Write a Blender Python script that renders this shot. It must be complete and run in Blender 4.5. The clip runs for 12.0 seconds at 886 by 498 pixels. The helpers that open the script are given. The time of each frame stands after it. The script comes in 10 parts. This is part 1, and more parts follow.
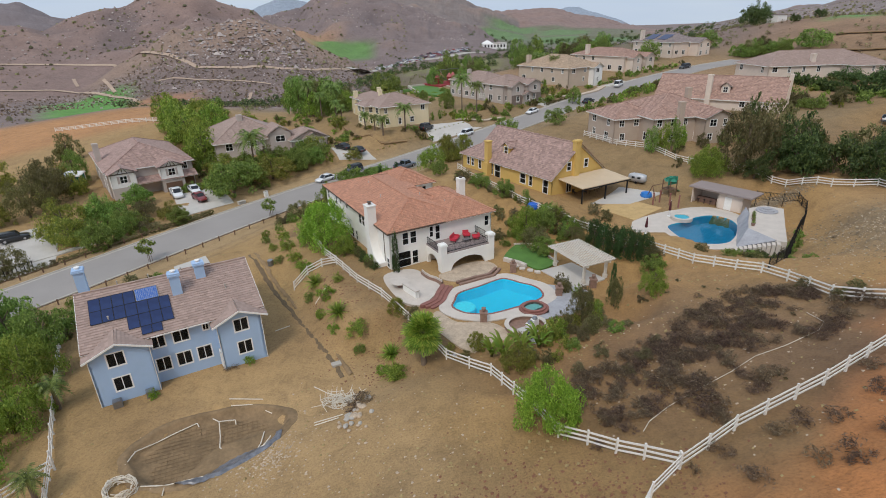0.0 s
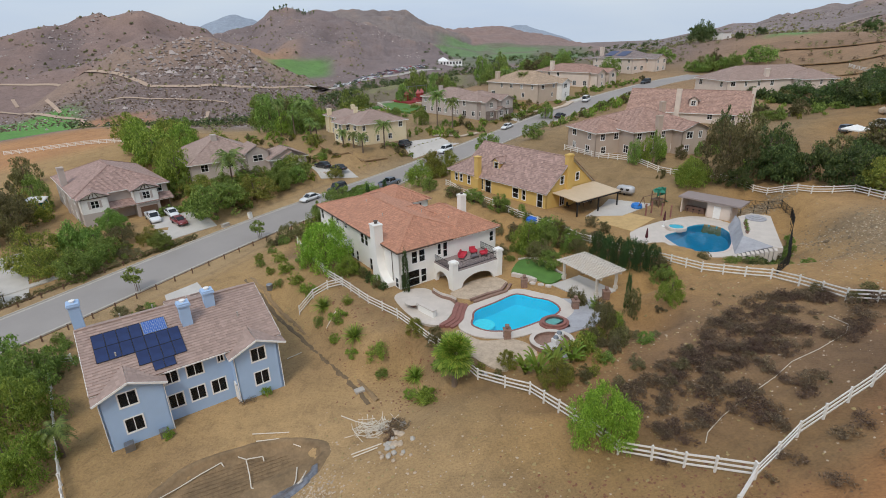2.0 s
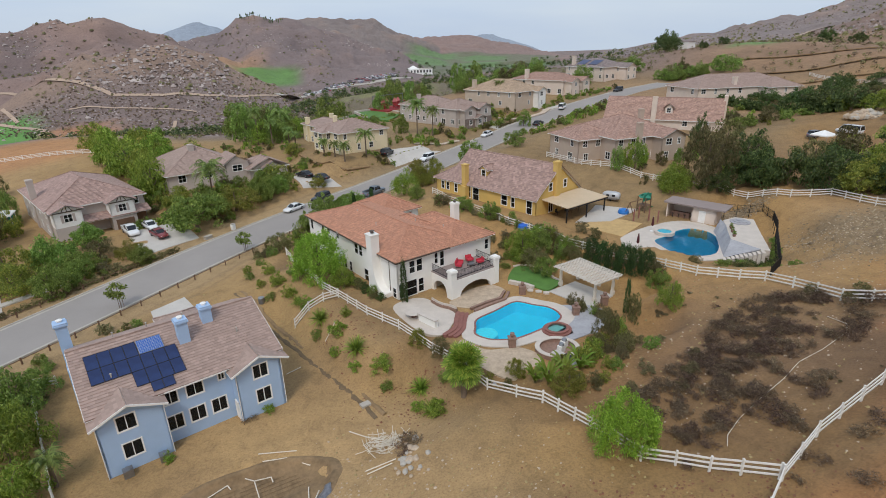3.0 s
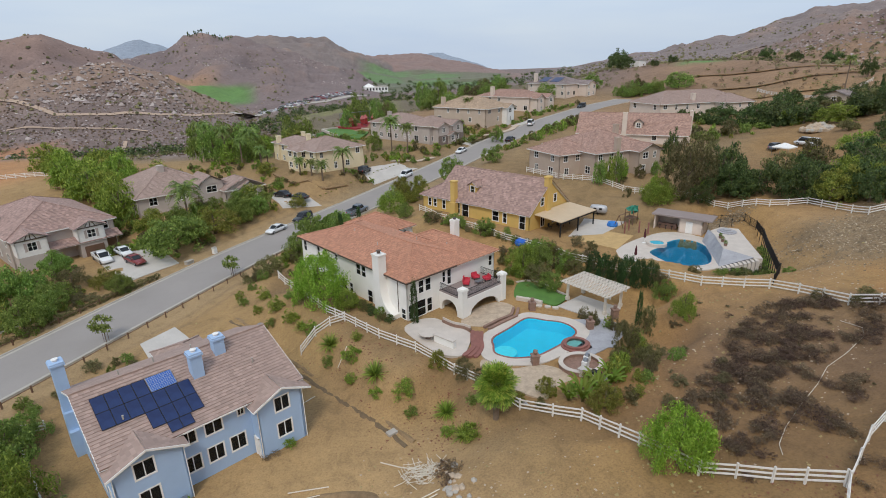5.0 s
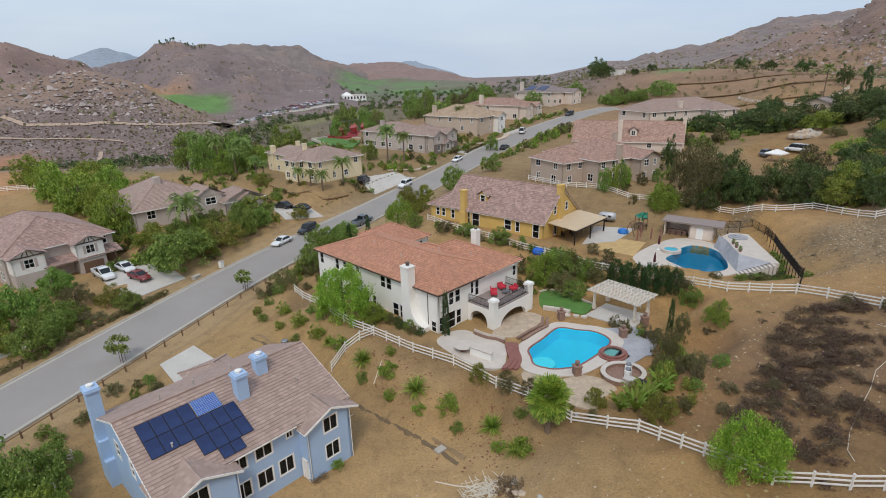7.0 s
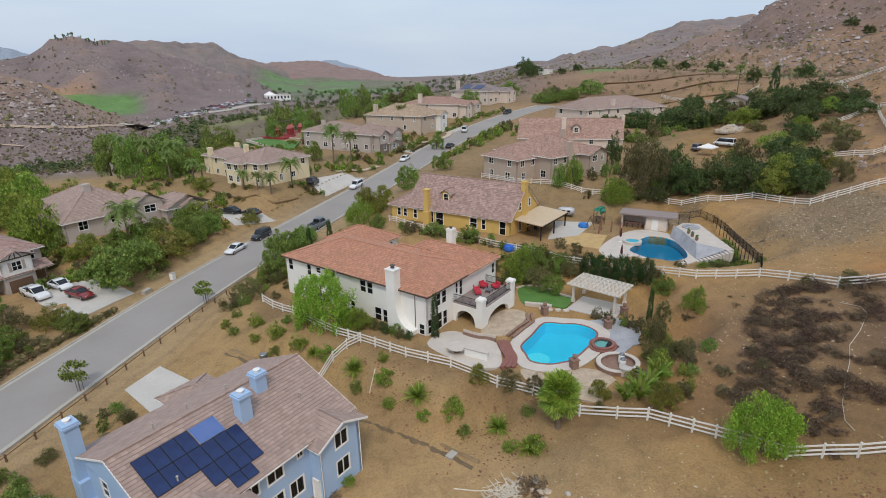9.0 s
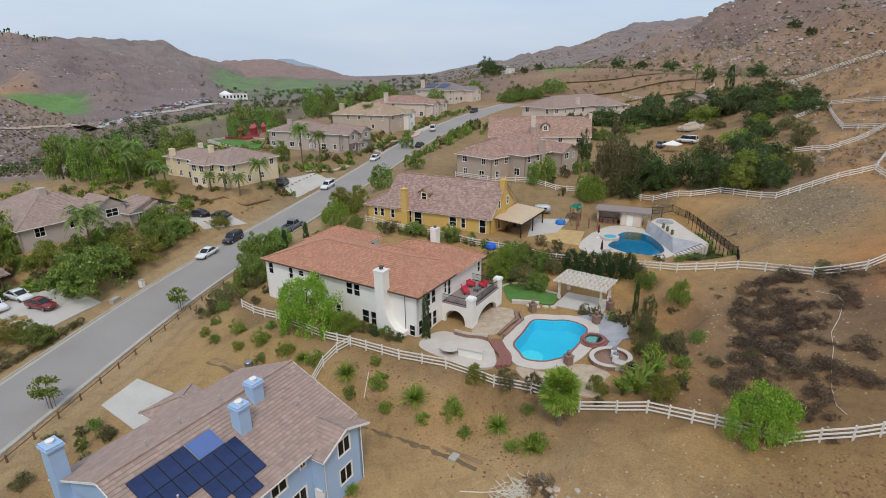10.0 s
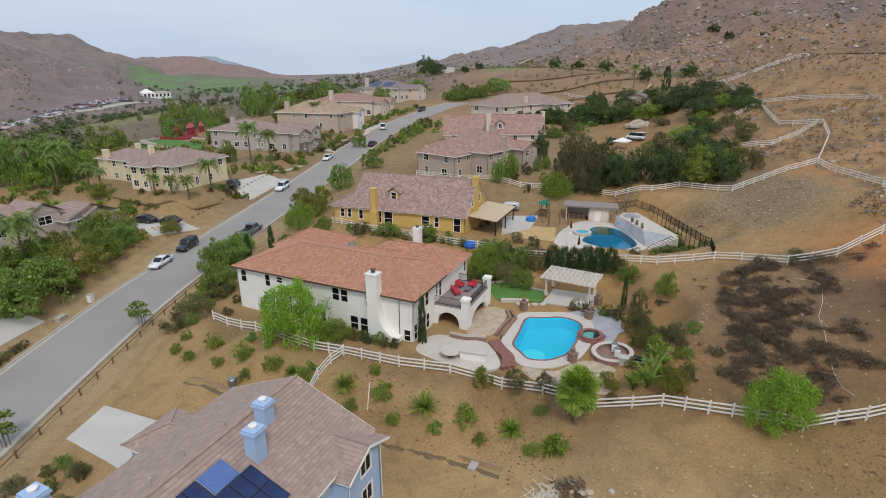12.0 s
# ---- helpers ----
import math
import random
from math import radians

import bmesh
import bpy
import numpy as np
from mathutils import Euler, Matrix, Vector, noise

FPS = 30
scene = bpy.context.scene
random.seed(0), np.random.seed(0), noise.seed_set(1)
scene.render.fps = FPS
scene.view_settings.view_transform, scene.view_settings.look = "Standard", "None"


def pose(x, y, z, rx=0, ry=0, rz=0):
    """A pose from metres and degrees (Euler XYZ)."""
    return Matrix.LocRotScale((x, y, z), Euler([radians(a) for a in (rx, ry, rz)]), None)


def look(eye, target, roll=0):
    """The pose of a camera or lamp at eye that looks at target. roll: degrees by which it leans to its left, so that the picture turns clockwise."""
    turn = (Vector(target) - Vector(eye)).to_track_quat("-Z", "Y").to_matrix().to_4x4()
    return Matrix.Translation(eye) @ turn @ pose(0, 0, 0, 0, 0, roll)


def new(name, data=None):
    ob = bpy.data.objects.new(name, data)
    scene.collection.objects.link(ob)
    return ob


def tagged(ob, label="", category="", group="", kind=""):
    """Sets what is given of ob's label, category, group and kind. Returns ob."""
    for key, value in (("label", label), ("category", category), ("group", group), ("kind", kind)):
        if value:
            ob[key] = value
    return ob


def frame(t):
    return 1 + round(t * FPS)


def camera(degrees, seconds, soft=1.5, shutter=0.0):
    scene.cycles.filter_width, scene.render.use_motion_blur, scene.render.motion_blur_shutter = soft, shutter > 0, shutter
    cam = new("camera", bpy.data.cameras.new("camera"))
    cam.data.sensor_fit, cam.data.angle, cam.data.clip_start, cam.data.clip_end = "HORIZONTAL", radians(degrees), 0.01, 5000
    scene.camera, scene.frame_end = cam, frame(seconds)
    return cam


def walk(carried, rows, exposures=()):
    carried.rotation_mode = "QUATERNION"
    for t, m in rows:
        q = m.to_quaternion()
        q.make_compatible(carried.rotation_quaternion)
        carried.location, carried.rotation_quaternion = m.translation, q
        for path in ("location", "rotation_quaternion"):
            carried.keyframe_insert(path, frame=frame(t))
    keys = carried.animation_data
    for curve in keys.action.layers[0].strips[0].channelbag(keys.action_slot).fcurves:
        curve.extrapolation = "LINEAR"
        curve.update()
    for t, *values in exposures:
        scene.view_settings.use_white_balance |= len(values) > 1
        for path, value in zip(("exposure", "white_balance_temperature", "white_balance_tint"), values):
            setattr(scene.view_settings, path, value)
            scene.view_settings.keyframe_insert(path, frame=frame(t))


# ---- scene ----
cam = camera(79.9, 12.0, 0.95)
PATH = [
    (0, (-0.103, 1.051, 30.947), (-0.204, 2.881, 30.146), -1.5),
    (0.5, (-1.82, 1.263, 30.973), (-1.875, 3.1, 30.183), -1.6),
    (1, (-3.584, 1.517, 30.927), (-3.607, 3.359, 30.15), -1.6),
    (1.5, (-5.347, 1.762, 30.972), (-5.335, 3.61, 30.208), -1.5),
    (2, (-7.044, 2.057, 31.028), (-6.982, 3.909, 30.276), -1.5),
    (2.5, (-8.72, 2.424, 31.08), (-8.601, 4.278, 30.34), -1.4),
    (3, (-10.52, 2.886, 31.065), (-10.346, 4.74, 30.337), -1.3),
    (5, (-17.147, 5.11, 31.036), (-16.801, 6.961, 30.361), -1.2),
    (5.5, (-18.803, 5.712, 31.062), (-18.421, 7.561, 30.402), -1.1),
    (6, (-20.411, 6.316, 31.018), (-20.005, 8.164, 30.37), -1.1),
    (6.5, (-22.004, 6.918, 31.242), (-21.579, 8.762, 30.593), -1.2),
    (7, (-23.6, 7.522, 31.288), (-23.16, 9.362, 30.638), -1.2),
    (7.2, (-24.223, 7.721, 31.29), (-23.776, 9.559, 30.639), -1.3),
    (9, (-29.878, 10.851, 31.075), (-29.181, 12.607, 30.419), -0.9),
    (9.5, (-31.273, 11.786, 31.018), (-30.505, 13.511, 30.36), -0.8),
    (10, (-32.614, 12.887, 30.864), (-31.785, 14.583, 30.204), -0.7),
    (10.5, (-33.854, 14.107, 30.672), (-32.988, 15.784, 30.012), -0.7),
    (11, (-35.073, 15.421, 30.515), (-34.156, 17.071, 29.853), -0.6),
    (11.5, (-36.28, 16.827, 30.279), (-35.288, 18.433, 29.618), -0.3),
    (12, (-37.376, 18.188, 30.143), (-36.337, 19.764, 29.481), -0.1),
]
walk(cam, [(t, look(eye, target, roll)) for t, eye, target, roll in PATH])

# ---- light ----
SUN_TURN, SUN_HEIGHT = 200.0, 52.0
world = bpy.data.worlds.new("overcast_sky")
scene.world = world
world.use_nodes = True
wn = world.node_tree
wn.nodes.clear()
w_out = wn.nodes.new("ShaderNodeOutputWorld")
w_bg = wn.nodes.new("ShaderNodeBackground")
w_sky = wn.nodes.new("ShaderNodeTexSky")
w_sky.sky_type = "NISHITA"
w_sky.sun_disc = False
w_sky.sun_elevation = radians(SUN_HEIGHT)
w_sky.sun_rotation = radians(SUN_TURN)
w_sky.air_density, w_sky.dust_density, w_sky.ozone_density = 1.0, 4.0, 1.0
w_mix = wn.nodes.new("ShaderNodeMix")
w_mix.data_type = "RGBA"
w_mix.inputs[0].default_value = 0.72
w_mix.inputs[7].default_value = (7.3, 8.5, 10.2, 1)
w_co = wn.nodes.new("ShaderNodeTexCoord")
w_map = wn.nodes.new("ShaderNodeMapping")
w_map.inputs["Scale"].default_value = (1.6, 1.6, 9.0)
w_no = wn.nodes.new("ShaderNodeTexNoise")
w_no.inputs["Scale"].default_value, w_no.inputs["Detail"].default_value = 1.4, 5.0
w_ramp = wn.nodes.new("ShaderNodeValToRGB")
w_ramp.color_ramp.elements[0].position, w_ramp.color_ramp.elements[0].color = 0.3, (6.5, 7.9, 10.1, 1)
w_ramp.color_ramp.elements[1].position, w_ramp.color_ramp.elements[1].color = 0.7, (7.9, 9.0, 10.3, 1)
wn.links.new(w_co.outputs["Generated"], w_map.inputs[0])
wn.links.new(w_map.outputs[0], w_no.inputs["Vector"])
wn.links.new(w_no.outputs["Fac"], w_ramp.inputs[0])
wn.links.new(w_ramp.outputs[0], w_mix.inputs[7])
wn.links.new(w_sky.outputs[0], w_mix.inputs[6])
wn.links.new(w_mix.outputs[2], w_bg.inputs[0])
w_bg.inputs[1].default_value = 0.1
wn.links.new(w_bg.outputs[0], w_out.inputs[0])
sun_data = bpy.data.lights.new("sun", "SUN")
sun_data.energy, sun_data.angle, sun_data.color = 1.5, radians(14), (1.0, 0.95, 0.88)
sun = new("sun", sun_data)
_a, _e = radians(SUN_TURN), radians(SUN_HEIGHT)
sun.matrix_world = look(Vector((math.sin(_a) * math.cos(_e), math.cos(_a) * math.cos(_e), math.sin(_e))) * 300, (0, 0, 0))
scene.view_settings.exposure = 0.0

# ---- materials ----
def nodes_of(name):
    m = bpy.data.materials.new(name)
    m.use_nodes = True
    t = m.node_tree
    t.nodes.clear()
    out = t.nodes.new("ShaderNodeOutputMaterial")
    b = t.nodes.new("ShaderNodeBsdfPrincipled")
    t.links.new(b.outputs[0], out.inputs[0])
    return m, t, b, out


def coords(t, kind="object"):
    c = t.nodes.new("ShaderNodeTexCoord")
    return c.outputs["UV"] if kind == "uv" else c.outputs["Object"]


def noise_tex(t, vec, scale, detail=4.0, rough=0.6, distortion=0.0):
    n = t.nodes.new("ShaderNodeTexNoise")
    n.inputs["Scale"].default_value, n.inputs["Detail"].default_value, n.inputs["Roughness"].default_value = scale, detail, rough
    n.inputs["Distortion"].default_value = distortion
    t.links.new(vec, n.inputs["Vector"])
    return n.outputs["Fac"]


def ramp(t, fac, stops):
    r = t.nodes.new("ShaderNodeValToRGB")
    while len(r.color_ramp.elements) < len(stops):
        r.color_ramp.elements.new(0.5)
    for e, (at, col) in zip(r.color_ramp.elements, stops):
        e.position, e.color = at, (*col, 1)
    t.links.new(fac, r.inputs[0])
    return r.outputs[0]


def mixed(t, fac, a, b, mode="MIX"):
    n = t.nodes.new("ShaderNodeMix")
    n.data_type, n.blend_type = "RGBA", mode
    for value, slot in ((fac, 0), (a, 6), (b, 7)):
        if isinstance(value, (int, float)):
            n.inputs[slot].default_value = value
        elif isinstance(value, tuple):
            n.inputs[slot].default_value = (*value, 1)
        else:
            t.links.new(value, n.inputs[slot])
    return n.outputs[2]


def maths(t, op, a, b=0.0):
    n = t.nodes.new("ShaderNodeMath")
    n.operation = op
    for value, slot in ((a, 0), (b, 1)):
        if isinstance(value, (int, float)):
            n.inputs[slot].default_value = value
        else:
            t.links.new(value, n.inputs[slot])
    return n.outputs[0]


def bump(t, b, height, strength=0.3, distance=0.02):
    n = t.nodes.new("ShaderNodeBump")
    n.inputs["Strength"].default_value, n.inputs["Distance"].default_value = strength, distance
    t.links.new(height, n.inputs["Height"])
    t.links.new(n.outputs[0], b.inputs["Normal"])


def shade(c, k):
    return tuple(min(1, v * k) for v in c)


def plain(name, col, rough=0.7, metal=0.0, scale=3.0, spread=0.16, relief=0.2, fine=40.0):
    """A surface of one colour with stains and grain at two scales."""
    m, t, b, _ = nodes_of(name)
    c = coords(t)
    big, small = noise_tex(t, c, scale), noise_tex(t, c, fine, 3)
    col1 = ramp(t, big, [(0.3, shade(col, 1 - spread)), (0.7, shade(col, 1 + spread * 0.6))])
    col2 = mixed(t, 0.35, col1, ramp(t, small, [(0.3, shade(col, 1 - spread)), (0.7, shade(col, 1 + spread))]))
    t.links.new(col2, b.inputs["Base Color"])
    b.inputs["Roughness"].default_value, b.inputs["Metallic"].default_value = rough, metal
    if relief:
        bump(t, b, small, relief, 0.01)
    return m


def tiles(name, col, spread=0.22, across=0.30, down=0.38, barrel=0.6):
    """Roof tiles: a colour for each tile, a rounded relief across, weather stains."""
    m, t, b, _ = nodes_of(name)
    c = coords(t, "uv")
    sep = t.nodes.new("ShaderNodeSeparateXYZ")
    t.links.new(c, sep.inputs[0])
    u, v = maths(t, "DIVIDE", sep.outputs[0], across), maths(t, "DIVIDE", sep.outputs[1], down)
    row = maths(t, "FLOOR", v)
    u2 = maths(t, "ADD", u, maths(t, "MULTIPLY", maths(t, "MODULO", row, 2.0), 0.5))
    comb = t.nodes.new("ShaderNodeCombineXYZ")
    t.links.new(maths(t, "FLOOR", u2), comb.inputs[0])
    t.links.new(row, comb.inputs[1])
    wn_ = t.nodes.new("ShaderNodeTexWhiteNoise")
    t.links.new(comb.outputs[0], wn_.inputs["Vector"])
    base = ramp(t, wn_.outputs["Value"], [(0.0, shade(col, 1 - spread)), (0.5, col), (0.85, shade(col, 1 + spread * 0.7)), (1.0, shade(col, 1 + spread * 1.5))])
    stain = noise_tex(t, coords(t), 0.7, 6)
    base = mixed(t, maths(t, "MULTIPLY", ramp(t, stain, [(0.35, (0, 0, 0)), (0.75, (1, 1, 1))]), 0.3), base, shade(col, 0.72))
    t.links.new(base, b.inputs["Base Color"])
    b.inputs["Roughness"].default_value = 0.85
    wave = maths(t, "ABSOLUTE", maths(t, "SINE", maths(t, "MULTIPLY", u2, math.pi)))
    bump(t, b, wave, barrel, 0.06)
    return m


def leaf(name, dark, light, hot=None):
    m, t, b, out = nodes_of(name)
    g = t.nodes.new("ShaderNodeNewGeometry")
    oi = t.nodes.new("ShaderNodeObjectInfo")
    col = ramp(t, g.outputs["Random Per Island"], [(0.0, dark), (0.7, light), (1.0, hot or shade(light, 1.25))])
    hs = t.nodes.new("ShaderNodeHueSaturation")
    hs.inputs["Saturation"].default_value = 0.95
    t.links.new(col, hs.inputs["Color"])
    t.links.new(maths(t, "ADD", maths(t, "MULTIPLY", oi.outputs["Random"], 0.45), 0.9), hs.inputs["Value"])
    t.links.new(maths(t, "ADD", maths(t, "MULTIPLY", oi.outputs["Random"], 0.04), 0.482), hs.inputs["Hue"])
    t.links.new(hs.outputs[0], b.inputs["Base Color"])
    b.inputs["Roughness"].default_value = 0.6
    tr = t.nodes.new("ShaderNodeBsdfTranslucent")
    t.links.new(hs.outputs[0], tr.inputs[0])
    mx = t.nodes.new("ShaderNodeMixShader")
    mx.inputs[0].default_value = 0.42
    t.links.new(b.outputs[0], mx.inputs[1])
    t.links.new(tr.outputs[0], mx.inputs[2])
    t.links.new(mx.outputs[0], out.inputs[0])
    return m


def glass(name, tint=(0.5, 0.55, 0.6), clear=0.55):
    m, t, b, out = nodes_of(name)
    b.inputs["Base Color"].default_value = (0.02, 0.024, 0.028, 1)
    b.inputs["Roughness"].default_value = 0.06
    tp = t.nodes.new("ShaderNodeBsdfTransparent")
    tp.inputs[0].default_value = (*tint, 1)
    mx = t.nodes.new("ShaderNodeMixShader")
    mx.inputs[0].default_value = clear
    t.links.new(b.outputs[0], mx.inputs[1])
    t.links.new(tp.outputs[0], mx.inputs[2])
    t.links.new(mx.outputs[0], out.inputs[0])
    return m


M = {}
M["stucco_white"] = plain("white_stucco", (0.80, 0.785, 0.74), 0.9, 0, 0.5, 0.07, 0.3, 25)
M["stucco_blue"] = plain("blue_siding", (0.36, 0.50, 0.70), 0.75, 0, 0.6, 0.07, 0.2, 25)
M["stucco_yellow"] = plain("ochre_stucco", (0.62, 0.42, 0.13), 0.9, 0, 0.5, 0.10, 0.3, 25)
M["stucco_tan"] = plain("tan_stucco", (0.52, 0.42, 0.33), 0.9, 0, 0.5, 0.10, 0.3, 25)
M["stucco_cream"] = plain("cream_stucco", (0.72, 0.62, 0.42), 0.9, 0, 0.5, 0.08, 0.3, 25)
M["stucco_grey"] = plain("grey_beige_stucco", (0.47, 0.41, 0.37), 0.9, 0, 0.5, 0.10, 0.3, 25)
M["stucco_taupe"] = plain("taupe_peach_stucco", (0.46, 0.37, 0.30), 0.9, 0, 0.5, 0.10, 0.3, 25)
M["stone_wall"] = plain("brown_grey_field_stone", (0.21, 0.165, 0.14), 0.9, 0, 1.6, 0.5, 0.8, 4)
M["stucco_pink"] = plain("pale_peach_stucco", (0.66, 0.56, 0.48), 0.9, 0, 0.5, 0.10, 0.3, 25)
M["roof_red"] = tiles("terracotta_barrel_tiles", (0.50, 0.245, 0.155), 0.16, 0.28, 0.36, 1.0)
M["roof_brown"] = tiles("brown_flat_tiles", (0.35, 0.255, 0.215), 0.13, 0.42, 0.34, 0.2)
M["roof_mauve"] = tiles("mauve_brown_flat_tiles", (0.35, 0.235, 0.20), 0.24, 0.45, 0.36, 0.2)
M["roof_grey"] = tiles("grey_brown_flat_tiles", (0.27, 0.22, 0.205), 0.22, 0.42, 0.34, 0.2)
M["roof_tan"] = tiles("tan_flat_tiles", (0.42, 0.31, 0.215), 0.22, 0.42, 0.34, 0.2)
M["roof_rose"] = tiles("rose_brown_flat_tiles", (0.37, 0.235, 0.185), 0.22, 0.42, 0.34, 0.2)
M["white_paint"] = plain("white_paint", (0.80, 0.79, 0.76), 0.55, 0, 2, 0.10, 0.1)
M["white_vinyl"] = plain("weathered_white_rail", (0.74, 0.71, 0.66), 0.6, 0, 1.2, 0.16, 0.1)
M["trim_dark"] = plain("dark_brown_trim", (0.10, 0.075, 0.06), 0.6)
M["timber"] = plain("brown_timber", (0.16, 0.09, 0.055), 0.75)
M["pale_timber"] = plain("bleached_pergola_timber", (0.62, 0.56, 0.48), 0.8, 0, 2, 0.2)
M["iron"] = plain("black_iron", (0.02, 0.02, 0.022), 0.5, 0.4)
M["asphalt"] = plain("worn_asphalt", (0.295, 0.27, 0.25), 0.92, 0, 0.12, 0.12, 0.4, 9)
M["kerb"] = plain("pale_concrete_kerb", (0.42, 0.385, 0.335), 0.9, 0, 0.6, 0.15)
M["concrete"] = plain("pale_concrete", (0.50, 0.47, 0.43), 0.9, 0, 0.35, 0.16, 0.3, 8)
M["brick"] = plain("red_paver_brick", (0.25, 0.105, 0.085), 0.85, 0, 1.5, 0.3)
M["flagstone"] = plain("sandy_flagstone", (0.47, 0.37, 0.27), 0.85, 0, 1.2, 0.35, 0.3, 5)
M["grass"] = plain("lawn", (0.085, 0.19, 0.035), 0.9, 0, 0.6, 0.25, 0.6, 12)
M["straw"] = plain("dry_straw", (0.34, 0.26, 0.12), 0.95, 0, 1.0, 0.4)
M["clod"] = plain("dirt_clods", (0.26, 0.165, 0.08), 0.95, 0, 1.0, 0.4)
M["red_litter"] = plain("dead_leaf_litter", (0.20, 0.085, 0.045), 0.9, 0, 1.0, 0.4)
M["glass"] = glass("window_glass")
M["bark"] = plain("grey_brown_bark", (0.17, 0.125, 0.09), 0.95, 0, 3, 0.3, 0.5, 18)

# ---- the lie of the land ----
def sstep(a, b, x):
    k = np.clip((x - a) / (b - a), 0, 1)
    return k * k * (3 - 2 * k)


# the street: centre line and grade
ROAD_X = [-150, -100, -72, -57.5, -53.3, -41.0, -33.2, -15.0, 0.6, 19.5, 38.5, 60, 86, 110]
ROAD_Y = [-75, 2, 44, 66, 73, 92.5, 103.4, 124.2, 139, 158.6, 178, 195, 212, 226]
ROAD_Z = [-6, -4.2, -2.8, -2.3, -2.1, -1.6, -1.3, -0.2, 1.7, 3.9, 6.4, 9.2, 11.9, 13.2]
HALF_ROAD = 4.9


def road_near(x, y):
    """Distance from the street's centre line, and the street's level there."""
    best, z = np.full(np.shape(x), 1e9), np.zeros(np.shape(x))
    for i in range(len(ROAD_X) - 1):
        ax, ay, bx, by = ROAD_X[i], ROAD_Y[i], ROAD_X[i + 1], ROAD_Y[i + 1]
        k = np.clip(((x - ax) * (bx - ax) + (y - ay) * (by - ay)) / ((bx - ax) ** 2 + (by - ay) ** 2), 0, 1)
        d = np.hypot(x - ax - k * (bx - ax), y - ay - k * (by - ay))
        near = d < best
        best, z = np.where(near, d, best), np.where(near, ROAD_Z[i] + k * (ROAD_Z[i + 1] - ROAD_Z[i]), z)
    return best, z


# levelled house lots: centre, half sizes, turn, level, width of the bank round them
LOTS = [
    (-28, 50, 15, 12, 33, -3.3, 9),
    (-6, 74, 17, 13, 32, 0.0, 5),
    (5, 57.5, 11, 8, 10, -0.1, 4),
    (16, 64, 4, 4, 20, -0.3, 4),
    (15, 98, 13, 15, 36, 2.4, 6),
    (34, 82, 14, 8, -8, 1.5, 7),
    (38.0, 68.2, 3.6, 2.4, -24, 1.35, 8.5),
    (46, 122, 12, 9, 16, 5.4, 8),
    (-25, 158, 10, 17, 32, 4.1, 6),
    (-75.5, 114.5, 9.5, 15, 40, -1.9, 6),
    (-50, 137, 14, 10, 33, 1.3, 7),
    (4, 186, 10, 17, 38, 5.9, 6),
    (34, 204, 10, 14, 40, 8.9, 6),
    (70, 146, 14, 10, -30, 8.0, 8),
    (86, 114, 9, 7, 20, 6.9, 8),
]
# the plain at the foot of the hills: azimuth from the lots, distance and level of the foot
FAR_AZ = [-75, -15, -5, 5, 20, 28, 35, 40, 50, 75]
FAR_FOOT = [330, 340, 430, 480, 420, 390, 350, 330, 290, 230]
FAR_LEVEL = [-14, -14, -8, -3, 8, 23.5, 27.5, 27.5, 24, 22]
HUB = (-15.0, 8.0)
# ridges, one behind the other: distance of the crest, length of the slope before it, then azimuth and height of the crest in degrees
RIDGES = [
    (480, 130, [-38, -34, -30, -27, -24.5, -22, -20, -18, -16, -14.5, -12.8, -10.5, -8], [-6.5, -4.5, -2.4, -0.9, -0.7, -0.2, 0.25, -0.4, -1.3, -2.1, -2.9, -3.9, -6]),
    (660, 240, [-75, -45, -40, -36.5, -34.4, -32, -30, -28.5, -27, -24.4, -23, -21.8, -20, -18, -16, -13, -10], [0.9, 0.6, 0.3, 0.25, 0.8, 1.75, 1.9, 2.05, 1.8, 2.65, 1.9, 1.4, 1.0, 0.1, -0.7, -1.7, -3.4]),
    (830, 310, [-22, -19, -17.4, -16, -15, -13.4, -9.3, -7, -5, -3, -1, 0.5, 2, 4, 6], [-1.5, 0.5, 1.2, 1.4, 1.6, 2.45, 2.45, 1.9, 1.2, 0.6, 0.0, -0.5, -1.2, -2.2, -4]),
    (1100, 330, [-75, -45, -39.7, -38, -34.4, -31, -26], [2.6, 2.5, 2.1, 1.7, 0.7, 0.0, -2]),
    (1200, 430, [-14, -12, -9, -7.8, -6.3, -4.7, -2.6, -1, 0.6, 3.3, 5, 8], [0.5, 1.4, 2.4, 2.5, 2.3, 2.55, 2.2, 2.2, 1.5, 0.5, -0.3, -2]),
    (1500, 640, [-4, -2, 3, 6.2, 9.1, 10.8, 14.8, 18, 19.5, 22], [-0.5, 0.2, 0.45, 0.5, 0.55, 0.05, -0.75, -1.45, -1.55, -2.4]),
    (1000, 520, [17, 19, 21.2, 22.8, 26, 28.6, 31, 34, 36.5, 38, 39.8, 41.7, 43, 44.9, 48.6, 52, 60], [-2.4, -1.6, -1.15, -1.1, -0.6, -0.2, 0.2, 0.9, 1.35, 1.4, 2.1, 2.9, 3.1, 3.5, 3.6, 3.2, 1]),
    (530, 215, [36, 38.5, 40, 43, 45.5, 48.6, 50, 52, 60, 75, 100], [-1.5, 0.0, 0.5, 1.3, 2.3, 3.6, 4.3, 5.4, 8, 9, 9]),
    (2700, 500, [-23, -21, -19.5, -17.4, -15.5, -14, -12], [0.2, 1.2, 1.75, 2.2, 1.8, 1.2, 0]),
    (2900, 500, [5, 7.5, 9.5, 11, 13, 15], [0, 0.5, 0.75, 0.9, 0.3, -0.5]),
]


